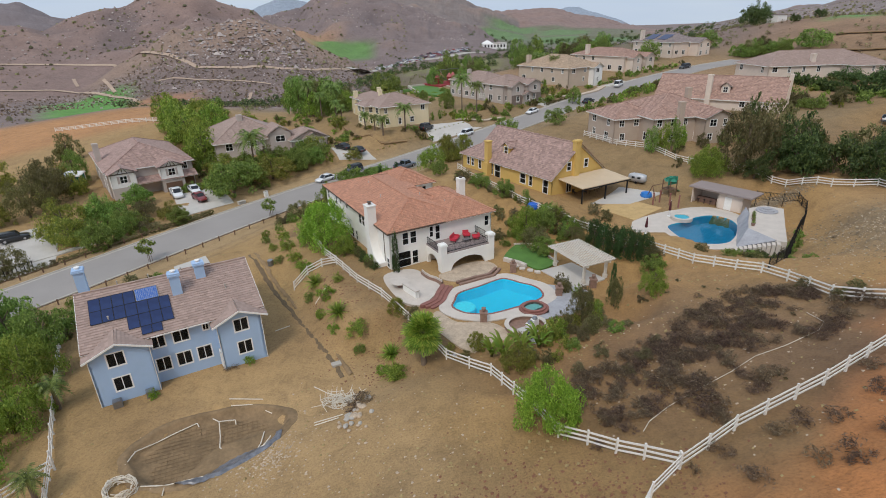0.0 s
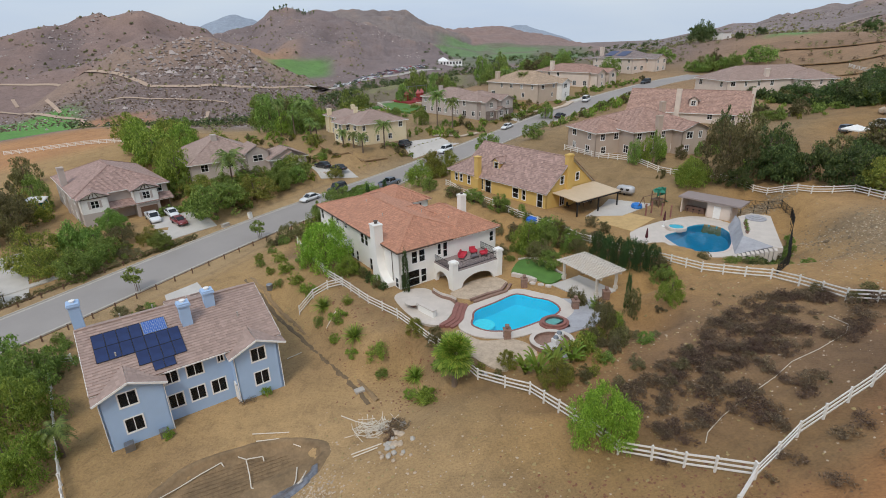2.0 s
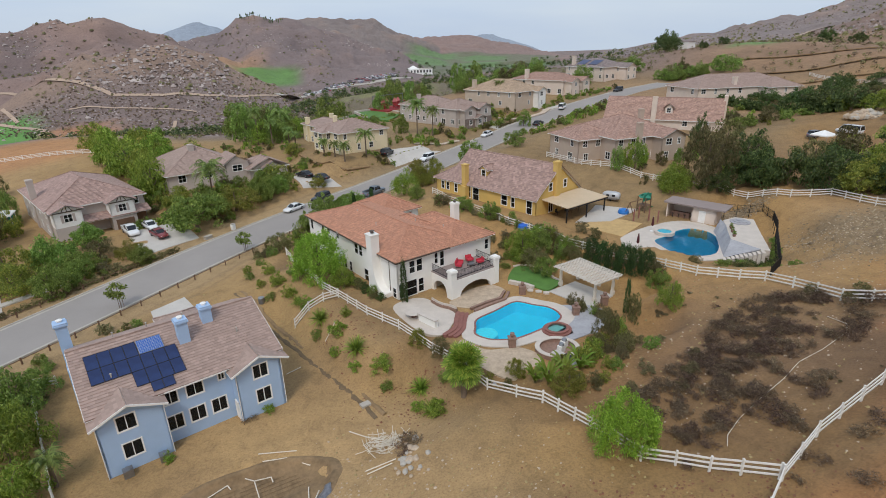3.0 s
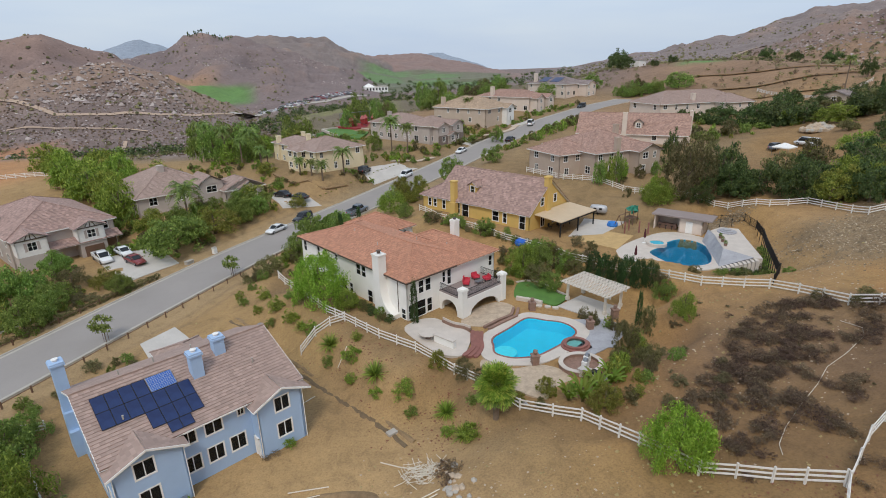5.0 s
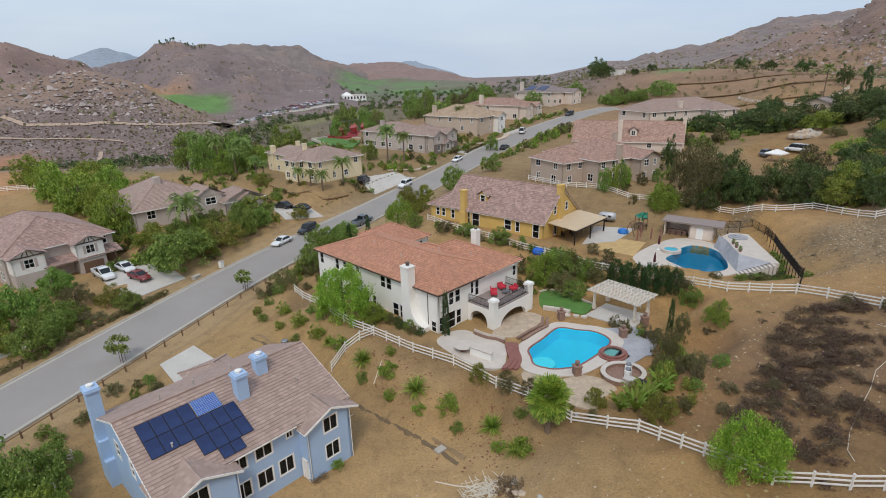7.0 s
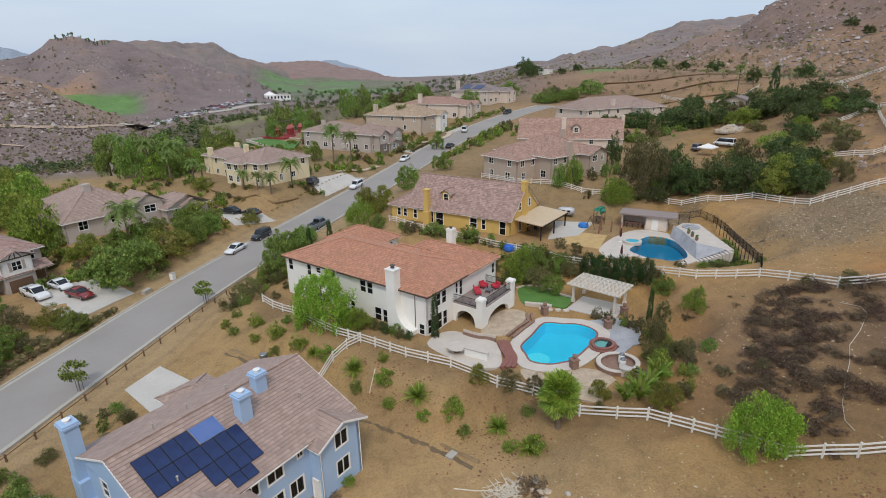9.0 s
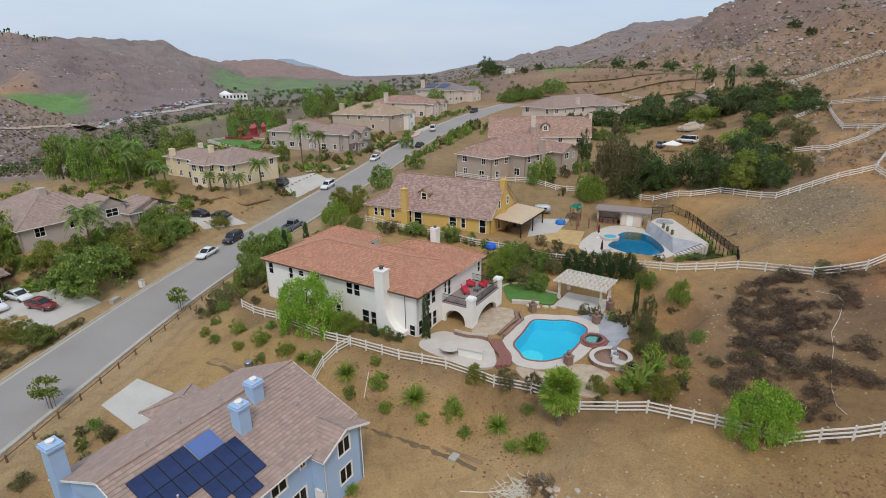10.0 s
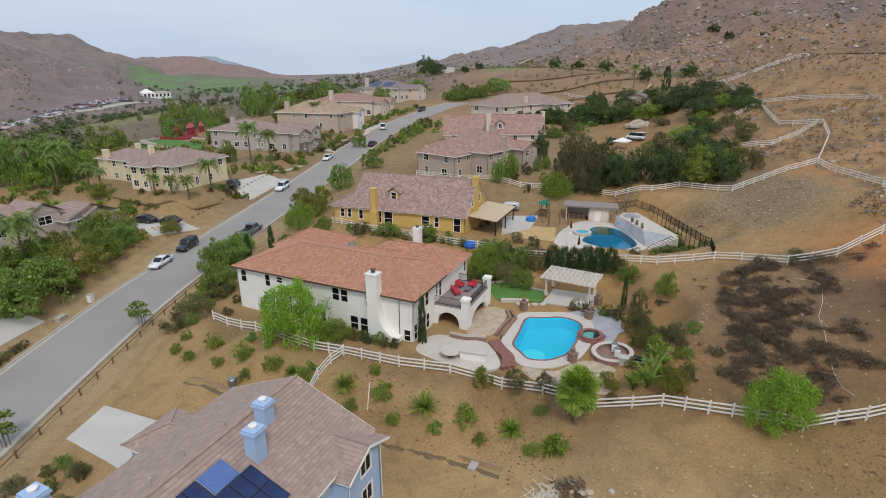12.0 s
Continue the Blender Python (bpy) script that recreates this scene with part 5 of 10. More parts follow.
# ---- plants ----
L = {
    "oak": leaf("green_leaves", (0.095, 0.15, 0.022), (0.21, 0.30, 0.05), (0.34, 0.42, 0.08)),
    "bright": leaf("bright_feathery_leaves", (0.13, 0.21, 0.012), (0.30, 0.43, 0.03), (0.45, 0.54, 0.06)),
    "pepper": leaf("fresh_green_leaves", (0.11, 0.175, 0.016), (0.26, 0.36, 0.035), (0.40, 0.47, 0.07)),
    "olive": leaf("olive_brown_leaves", (0.085, 0.08, 0.028), (0.19, 0.175, 0.06), (0.28, 0.245, 0.10)),
    "yellow": leaf("yellow_green_leaves", (0.11, 0.135, 0.016), (0.26, 0.275, 0.038), (0.42, 0.37, 0.06)),
    "dark": leaf("shaded_green_leaves", (0.035, 0.058, 0.016), (0.09, 0.135, 0.032), (0.17, 0.21, 0.05)),
    "cone": leaf("deep_green_needles", (0.025, 0.05, 0.014), (0.065, 0.12, 0.03)),
    "palm": leaf("palm_leaves", (0.07, 0.11, 0.02), (0.19, 0.25, 0.05)),
    "fan": leaf("bright_palm_leaves", (0.10, 0.17, 0.012), (0.27, 0.36, 0.03), (0.42, 0.40, 0.06)),
    "dead": leaf("dead_brown_twigs", (0.078, 0.05, 0.034), (0.185, 0.122, 0.078), (0.31, 0.215, 0.135)),
    "rust": leaf("rust_brown_scrub", (0.10, 0.06, 0.036), (0.21, 0.132, 0.078), (0.31, 0.205, 0.12)),
    "sage": leaf("grey_green_scrub", (0.10, 0.09, 0.042), (0.21, 0.18, 0.085)),
}
rng = np.random.default_rng(7)


def leaf_mesh(name, centres, normals, sizes, aspect=0.55):
    """Many small folded leaves, one island each."""
    n = len(centres)
    a = np.cross(normals, rng.normal(size=(n, 3)))
    a /= np.linalg.norm(a, axis=1)[:, None] + 1e-9
    b = np.cross(normals, a)
    s = sizes[:, None]
    v = np.stack([centres - a * s, centres + b * s * aspect + normals * s * 0.2, centres + a * s, centres - b * s * aspect + normals * s * 0.2], 1).reshape(-1, 3)
    me = bpy.data.meshes.new(name)
    me.vertices.add(n * 4)
    me.vertices.foreach_set("co", v.astype(np.float32).ravel())
    me.loops.add(n * 4)
    me.loops.foreach_set("vertex_index", np.arange(n * 4, dtype=np.int32))
    me.polygons.add(n)
    me.polygons.foreach_set("loop_start", np.arange(0, n * 4, 4, dtype=np.int32))
    me.update(calc_edges=True)
    return me


def crown_mesh(name, n=2400, clumps=46, size=0.085, flat=0.8, spread=0.2, drop=0.0, cone=False, thin=0.55, heads=5, apart=0.5):
    """A crown in a unit ball, its foot at z 0: several rounded heads of unlike height, made of leafy clumps with gaps between."""
    if cone:
        z = rng.uniform(0, 1, clumps) ** 1.1
        ang = rng.uniform(0, math.tau, clumps)
        rad = (1 - z ** 2.5) ** 0.6 * rng.uniform(0.55, 0.85, clumps)
        c = np.stack([rad * np.cos(ang), rad * np.sin(ang), z], 1)
    else:
        turn = rng.uniform(0, math.tau)
        head = np.stack([(math.cos(turn + i * 2.4) * q, math.sin(turn + i * 2.4) * q, h, w)
                         for i, (q, h, w) in enumerate(zip([0.1] + [apart] * (heads - 1), [0.98] + list(rng.uniform(0.5, 0.9, heads - 1)), [0.62] + list(rng.uniform(0.4, 0.56, heads - 1))))])
        h = head[rng.integers(0, heads, clumps)]
        z = rng.uniform(0.0, 1.0, clumps) ** 0.75
        ang = rng.uniform(0, math.tau, clumps)
        rad = np.sqrt(np.clip(1 - ((z - 0.38) / 0.66) ** 2, 0.04, 1)) * rng.uniform(0.45, 1.0, clumps) ** 0.5 * rng.uniform(0.85, 1.15, clumps)
        c = np.stack([h[:, 0] + rad * h[:, 3] * np.cos(ang), h[:, 1] + rad * h[:, 3] * np.sin(ang), z * h[:, 2] * flat + 0.04], 1)
    which = rng.integers(0, clumps, n)
    local = rng.normal(size=(n, 3))
    local /= np.linalg.norm(local, axis=1)[:, None]
    reach = spread * rng.uniform(0.6, 1.45, clumps)[which]
    p = c[which] + local * np.array([1, 1, 0.6]) * (reach * rng.uniform(0.15, 1.0, n) ** 0.6)[:, None]
    if drop:
        p[:, 2] -= rng.uniform(0, drop, n) * np.linalg.norm(p[:, :2], axis=1) * 0.5
    p[:, 2] = np.clip(p[:, 2], 0.0, 1.1)
    nrm = local * 0.6 + rng.normal(size=(n, 3)) * 0.8 + np.array([0, 0, 0.45])
    nrm /= np.linalg.norm(nrm, axis=1)[:, None]
    return leaf_mesh(name, p, nrm, size * rng.uniform(0.55, 1.4, n), thin)


def trunk_mesh(name, limbs=6, bare=0.35):
    bm = bmesh.new()
    pts = [Vector((0, 0, -0.06)), Vector((0.02, 0.01, bare * 0.5)), Vector((0.0, 0.03, bare)), Vector((0.03, 0.0, 0.75))]
    rad = [0.055, 0.042, 0.035, 0.012]
    for a, b, r0, r1 in zip(pts, pts[1:], rad, rad[1:]):
        cone_bar(bm, a, b, r0, r1)
    for i in range(limbs):
        ang, z = i * 2.4, bare * 0.8 + 0.06 * i
        a = Vector((0, 0.02, z))
        b = a + Vector((math.cos(ang) * 0.28, math.sin(ang) * 0.28, 0.2))
        cone_bar(bm, a, b, 0.02, 0.008)
        cone_bar(bm, b, b + Vector((math.cos(ang + 0.6) * 0.15, math.sin(ang + 0.6) * 0.15, 0.13)), 0.008, 0.003)
    me = bpy.data.meshes.new(name)
    bm.to_mesh(me)
    bm.free()
    return me


def cone_bar(bm, a, b, r0, r1, sides=7):
    d = b - a
    m = Matrix.Translation(a) @ d.to_track_quat("Z", "Y").to_matrix().to_4x4()
    return lathe(bm, [(r0, 0), (r1, d.length)], sides, m)


TRUNK = [trunk_mesh("trunk", 6, 0.3), trunk_mesh("trunk", 5, 0.22)]
CROWN = {
    "oak": [crown_mesh("oak_crown", 7000, 96, 0.034, 0.9, 0.17, heads=h_) for h_ in (4, 5, 6)],
    "pepper": [crown_mesh("pepper_crown", 7600, 96, 0.036, 0.9, 0.18, 0.3, False, 0.3, h_) for h_ in (4, 5, 6)],
    "olive": [crown_mesh("olive_crown", 7000, 120, 0.031, 0.95, 0.16, 0, False, 0.36, h_) for h_ in (4, 6)],
    "yellow": [crown_mesh("loose_crown", 6800, 90, 0.034, 0.9, 0.18, 0, False, 0.42, h_) for h_ in (4, 6)],
    "cone": [crown_mesh("conifer_crown", 4200, 90, 0.05, 1, 0.26, 0, True, 0.35)],
}
CROWN["dark"] = [crown_mesh("dark_crown", 7000, 96, 0.034, 0.9, 0.17, heads=h_) for h_ in (4, 6)]
CROWN["big_pepper"] = [crown_mesh("pepper_crown", 13000, 150, 0.036, 0.92, 0.17, 0.35, False, 0.26, 6)]
# lighter meshes for what stands far off
FAR_CROWN = {k_: [crown_mesh("far_" + k_ + "_crown", 3600, 80, 0.043, 0.92, 0.19, 0, k_ == "cone", 0.5, h_) for h_ in (4, 6)] for k_ in ("oak", "pepper", "olive", "yellow", "cone", "dark")}
SHRUB_FAR = [crown_mesh("shrub_leaves", 210, 22, 0.15, 0.85, 0.2, 0, False, 0.5, h_) for h_ in (2, 3, 4)]
SHRUB = [crown_mesh("shrub_leaves", 1500, 48, 0.06, 0.92, 0.2, 0, False, 0.4, h_, 0.28) for h_ in (2, 3, 4)]
BRUSH = [crown_mesh("brush_twigs", 540, 34, 0.105, 0.8, 0.24, 0.0, False, 0.2, h_) for h_ in (3, 4, 5)]
for me_ in TRUNK:
    me_.materials.append(M["bark"])
for kind_, list_ in CROWN.items():
    for me_ in list_:
        me_.materials.append(L["bright" if kind_ == "big_pepper" else kind_])
for kind_, list_ in FAR_CROWN.items():
    for me_ in list_:
        me_.materials.append(L[kind_])
SHRUB_OF, SHRUB_LIGHT = {}, {}
for kind_ in ("oak", "pepper", "olive", "yellow", "sage", "palm", "dark"):
    SHRUB_OF[kind_] = [s.copy() for s in SHRUB]
    SHRUB_LIGHT[kind_] = [s.copy() for s in SHRUB_FAR]
    for me_ in SHRUB_OF[kind_] + SHRUB_LIGHT[kind_]:
        me_.materials.append(L[kind_])
for me_ in BRUSH:
    me_.materials.append(L["dead"])
WORDS = {
    "oak": ("dense green broadleaf tree", "tree"), "dark": ("dense dark green broadleaf tree", "tree"), "pepper": ("bright green feathery pepper tree", "tree"), "olive": ("olive brown thin-leaved tree", "tree"),
    "yellow": ("yellow green leafy tree", "tree"), "cone": ("dark green clipped conifer", "conifer"), "big_pepper": ("bright green bushy pepper tree with drooping twigs", "tree"),
}
pick = random.Random(11)


PADS = [(-72.5, 100.0, 40, -0.5, 18, 0, 28), (-52.0, 126.5, 33, -8, 17, -3, 16), (-23.8, 142.4, 32, -1.5, 15, 0, 30), (10.4, 170.2, 38.5, 0, 18, -1.5, 28), (33.2, 187.9, 40, 0, 17, -1.5, 24), (38.3, 113.5, 16, -8, 18, -3, 19), (61.5, 141.5, -33, -14, 16, 0, 11), (13.79, 88.47, 36.1, -0.5, 13.4, -5.5, 27), (-10.78, 64.18, 32.3, 0, 17, 0.6, 28), (58, 213, 38, 0, 14, -4, 26), (84, 238, 30, 0, 17, -5, 22), (99, 170, 8, -10, 27, -3, 18), (-36.15, 40.79, 33.2, -1, 17, -0.5, 16)]


def in_house(x, y, room):
    """True where a plant that wide would grow into a house."""
    for ox, oy, turn, x0, x1, y0, y1 in PADS:
        c, s = math.cos(radians(turn)), math.sin(radians(turn))
        px, py = (x - ox) * c + (y - oy) * s, -(x - ox) * s + (y - oy) * c
        if x0 - room < px < x1 + room and y0 - room < py < y1 + room:
            return True
    return False


def tree(x, y, wide, tall, kind, group="", sink=0.0):
    if in_house(x, y, wide * 0.3):
        return None
    label, cat = WORDS[kind]
    z = gz(x, y) - sink
    ob = thing("tree", pose(x, y, z, 0, 0, pick.uniform(0, 360)), label, cat, group)
    far = math.dist((x, y), (-20, 10)) > 112
    t_ = mesh_part("trunk", TRUNK[pick.randrange(2)], None, ob, "grey brown bark")
    t_.scale = (max(wide * 0.6, 0.8), max(wide * 0.6, 0.8), tall)
    c_ = mesh_part("crown", pick.choice((FAR_CROWN if far and kind in FAR_CROWN else CROWN)[kind]), None, ob)
    c_.location = (0, 0, tall * 0.03)
    c_.scale = (wide / 2 * 1.04, wide / 2 * pick.uniform(0.92, 1.08), tall * 1.04)
    return ob


FAR_SHRUBS = {}


def shrub(x, y, wide, tall, kind="oak", label="rounded green shrub on bare dirt", group="shrubs on the slope"):
    if math.dist((x, y), (-20, 10)) > 98:
        FAR_SHRUBS.setdefault(kind, []).append(pose(x, y, gz(x, y) - tall * 0.08, 0, 0, pick.uniform(0, 360)) @ Matrix.Diagonal((wide / 2, wide / 2, tall, 1)))
        return None
    light = wide < 1.0 or math.dist((x, y), (-20, 10)) > 88
    ob = mesh_part("shrub", pick.choice((SHRUB_LIGHT if light else SHRUB_OF)[kind]), None)
    ob.matrix_basis = pose(x, y, gz(x, y) - tall * 0.08, 0, 0, pick.uniform(0, 360)) @ Matrix.Diagonal((wide / 2, wide / 2, tall, 1))
    return tagged(ob, label, "shrub", group)


def frond_points(bm, base, ang, length, rise, droop, leaf_len, count, flat=1.0):
    """A feather frond: a bent rib with paired leaflets."""
    prev = base
    for i in range(count):
        k = (i + 1) / count
        p = base + Vector((math.cos(ang) * length * k, math.sin(ang) * length * k, rise * math.sin(min(k * 2.2, 2.4)) - droop * k * k))
        rib = (p - prev)
        side = Vector((-math.sin(ang), math.cos(ang), 0))
        w = leaf_len * math.sin(math.pi * (0.12 + 0.85 * k))
        for s in (-1, 1):
            tip = p + side * s * w + Vector((math.cos(ang), math.sin(ang), 0)) * w * 0.5 - Vector((0, 0, w * 0.45))
            bm.faces.new([bm.verts.new(c) for c in (prev, p, tip)])
        prev = p


def palm_mesh(name, fronds=22, length=1.0, seed=1):
    bm, r = bmesh.new(), random.Random(seed)
    for i in range(fronds):
        k = i / fronds
        frond_points(bm, Vector((0, 0, 0)), i * 2.4 + r.uniform(-0.2, 0.2), length * r.uniform(0.8, 1.05), 0.55 * (1 - k) + 0.05, 0.25 + 0.75 * k, 0.26, 11)
    me = bpy.data.meshes.new(name)
    bm.to_mesh(me)
    bm.free()
    return me


def fan_mesh(name, leaves=60, seed=1):
    """Stalked round fans about a head, the lower ones hanging."""
    bm, r = bmesh.new(), random.Random(seed)
    for i in range(leaves):
        ang, el = i * 2.4, math.radians(85 - 135 * (i / leaves) + r.uniform(-10, 10))
        d = Vector((math.cos(ang) * math.cos(el), math.sin(ang) * math.cos(el), math.sin(el)))
        hub = d * r.uniform(0.2, 0.66)
        side = d.cross(Vector((0, 0, 1))).normalized()
        up = side.cross(d)
        for j in range(13):
            a = (j - 6) * 0.23
            tip = hub + (d * math.cos(a) + side * math.sin(a)) * r.uniform(0.34, 0.47) - Vector((0, 0, 0.1)) + up * 0.03 * (j % 2)
            e = side * math.cos(a) * 0.017 - d * math.sin(a) * 0.017
            bm.faces.new([bm.verts.new(c) for c in (hub, tip - e * 1.6, tip + d * 0.06, tip + e * 1.6)])
        bm.faces.new([bm.verts.new(c) for c in (Vector((0, 0, 0)), hub + side * 0.012, hub - side * 0.012)])
    me = bpy.data.meshes.new(name)
    bm.to_mesh(me)
    bm.free()
    return me


PALM = [palm_mesh("palm_crown", 24, 1.0, s) for s in (1, 2)]
def spiky_mesh(name, blades=130, seed=5):
    """Thin arching blades from one root."""
    bm, r = bmesh.new(), random.Random(seed)
    for i in range(blades):
        ang, el, l_ = i * 2.4, r.uniform(0.25, 1.35), r.uniform(0.75, 1.1)
        side = Vector((-math.sin(ang), math.cos(ang), 0))
        prev = None
        for k in (0.05, 0.4, 0.75, 1.0):
            c_ = Vector((math.cos(ang) * math.cos(el) * l_ * k, math.sin(ang) * math.cos(el) * l_ * k, math.sin(el) * l_ * k - 0.4 * k * k * math.cos(el)))
            w_ = 0.05 * (1.05 - k)
            cur = [bm.verts.new(c_ - side * w_), bm.verts.new(c_ + side * w_)]
            if prev:
                bm.faces.new([prev[0], prev[1], cur[1], cur[0]])
            prev = cur
    me = bpy.data.meshes.new(name)
    bm.to_mesh(me)
    bm.free()
    return me


AGAVE = [spiky_mesh("agave_leaves")]
FAN = [fan_mesh("fan_crown", 190, 3)]
for me_ in PALM:
    me_.materials.append(L["palm"])
AGAVE[0].materials.append(L["pepper"])
for me_ in FAN:
    me_.materials.append(L["fan"])


def palm_trunk(tall, r0=0.22, r1=0.15):
    bm = bmesh.new()
    n = max(4, int(tall / 0.5))
    prof = []
    for i in range(n + 1):
        k = i / n
        r = r0 + (r1 - r0) * k
        prof += [(r * 1.08, tall * k - 0.1), (r, tall * k + 0.02)]
    return lathe(bm, prof, 9)


def palm(x, y, wide, tall, kind="palm", group="palms by the street houses"):
    fan = kind == "fan"
    ob = thing("palm_tree", at(x, y, pick.uniform(0, 360)), "fan palm with bright green crown" if fan else "feathery green palm with slim trunk", "palm", group)
    h = tall - wide * (0.42 if fan else 0.22)
    part("trunk", palm_trunk(max(h, 0.4), 0.3 if fan else 0.2, 0.2 if fan else 0.14), M["bark"], ob)
    c_ = mesh_part("crown", (FAN if fan else PALM)[0 if fan else pick.randrange(2)], None, ob)
    c_.location, c_.scale = (0, 0, max(h, 0.4)), ((wide / 2,) * 3 if not fan else (wide / 1.9, wide / 1.9, wide / 1.75))
    return ob


# trees round the houses: place, width of the crown, height
for kind_, list_ in {
    "olive": [(-86.2, 95.1, 8.5, 8), (-90.4, 107.2, 9.2, 8), (-70.2, 70.0, 6.7, 5.0), (-60.6, 91.8, 5.5, 3.6), (-49.3, 184.0, 10.2, 9), (50.6, 229.6, 9.8, 9), (49.1, 251.0, 10.6, 10), (-30.1, 88.2, 4.9, 3.1)],
    "yellow": [(-71.1, 84.5, 9.2, 6.8), (-103.2, 109.3, 6.6, 7), (-55.3, 91.1, 5.2, 3.0), (-4.9, 116.6, 6.0, 5.6), (-1.4, 116.4, 4.6, 5.0), (62.9, 77.8, 7.6, 4.8)],
    "oak": [(-66.4, 88.7, 7.2, 6.0), (-60.6, 85.4, 5.4, 4.0), (-65.5, 97.3, 6.0, 4.6), (-90.9, 115.5, 6.4, 7), (-48.0, 102.4, 11.6, 6.8), (-46.6, 107.6, 8.0, 5.0), (-77.5, 160.8, 8.6, 7.2), (-38.6, 116.6, 6.7, 5.0), (-35.6, 120.2, 5.5, 4.0)],
}.items():
    for spot in list_:
        tree(*spot, kind_, "trees round the street houses")
for kind_, list_ in {
    "oak": [(-64.7, 198.9, 11, 12), (-56.7, 196.9, 11, 11), (-33.7, 221.1, 15.3, 10.6), (-9.6, 243.3, 11.0, 13.1), (-0.9, 247.0, 7.5, 9.4), (21.6, 254.3, 7.8, 12.6), (29.6, 257.3, 8.0, 11.4), (-7.0, 170.1, 5.0, 6.2), (-54.4, 172.9, 8.4, 9.9), (-47.2, 182.1, 10.7, 9.6), (-42.5, 171.8, 6.7, 7.1), (32.0, 170.9, 5.0, 5.0), (45.5, 195.1, 9.6, 9.4), (-15.3, 184.6, 3.3, 3.9), (17.9, 175.9, 3.3, 3.0)],
    "pepper": [(-63.5, 123.0, 9.0, 8.7), (-74.7, 138.3, 11.9, 9.0), (-83.6, 148.4, 9.2, 8.9), (-76.5, 151.0, 10.9, 8.0), (-100.7, 175.9, 9.8, 7.0), (-68, 131, 9, 8), (-90, 160, 9, 7), (-70, 146, 9, 8)],
}.items():
    for spot in list_:
        tree(*spot, kind_, "trees behind the street houses")
for kind_, list_ in {
    "oak": [(-49.1, 50.5, 6.6, 5.4), (-54.2, 51.4, 7.8, 6.5), (-49.5, 54.5, 4.2, 3.0), (-52, 44, 7, 6.5), (-58, 46, 8, 7)],
    "pepper": [(-46.0, 44.0, 7.3, 6.8), (-42.5, 37.5, 6.6, 6.2), (-41.5, 31.0, 6.6, 6.0), (-47.5, 36, 7.5, 7), (-52, 37, 8, 7.5)],
}.items():
    for spot in list_:
        tree(*spot, kind_, "trees below the blue house")
for kind_, list_ in {
    "oak": [(-23.9, 103.0, 6.4, 6.0), (-25.6, 92.9, 5.1, 5.0), (8.7, 130.1, 6.0, 6.0), (-20.3, 107.0, 4.2, 4.0), (2.0, 94.3, 4.3, 2.6), (5.9, 88.8, 3.7, 3.4), (10.3, 69.9, 3.6, 2.6), (10.9, 75.7, 4.3, 3.7), (22.8, 61.8, 3.0, 3.0)],
    "olive": [(-1.3, 98.4, 3.9, 2.3), (9.5, 72.3, 4.6, 3.4), (23.3, 63.9, 3.0, 1.9), (15.3, 72.9, 3.5, 2.3), (12.0, 51.6, 3.0, 4.2), (16.5, 55.2, 2.3, 3.6), (9.6, 49.0, 2.4, 2.8), (-6.4, 52.0, 2.9, 2.0), (-4.8, 49.6, 2.6, 1.9)],
    "pepper": [(-18.0, 69.8, 3.8, 3.0), (8.3, 75.8, 5.1, 5.0), (20.2, 54.0, 3.1, 3.4)],
    "yellow": [(4.4, 42.1, 3.4, 2.6), (-8.6, 54.6, 2.4, 2.0), (0.6, 46.5, 2.2, 2.0)],
}.items():
    for spot in list_:
        tree(*spot, kind_, "garden trees by the white house")
for kind_, list_ in {
    "yellow": [(-42.9, 111.1, 10.0, 5.2), (-27.9, 125.2, 4.6, 2.8), (-37.5, 152.9, 6, 3), (-4.7, 115.5, 5.0, 4.6), (-88.9, 108.1, 6.0, 6.6), (-67.7, 80.8, 7.4, 5.2), (-75.2, 146.7, 11, 7), (-56.7, 120.7, 6.5, 4.4), (-81.8, 170.1, 10, 5), (-37.8, 126.9, 7, 4.5)],
    "oak": [(-39.5, 126.6, 5.0, 4.2), (-35.9, 123.2, 6.5, 4.0), (-44.6, 168.5, 7.8, 6.5), (-22.1, 105.0, 6.5, 4.6), (-18.7, 111.0, 5.0, 3.4), (1.2, 114.0, 4.6, 4.2), (-5.9, 103.5, 3.5, 2.9), (-13.0, 102.2, 3.6, 2.6), (-60.6, 77.4, 6.2, 5.0), (-59.4, 82.6, 5.0, 3.6), (-52.7, 88.1, 4.6, 2.9), (-75.3, 140.0, 9.0, 5.8), (-39.0, 115.8, 5.0, 5.6)],
    "pepper": [(-48.9, 168.3, 7.6, 6.8), (-40.1, 176.0, 6.9, 6.0), (-8.3, 110.1, 5.6, 5.4), (-62.9, 130.0, 10.5, 7.2), (-66.4, 126.0, 8.2, 6.4)],
    "olive": [(-85.0, 99.2, 11, 9), (-101.2, 128.4, 7.0, 7)],
}.items():
    for spot in list_:
        tree(*spot, kind_, "trees round the street houses")
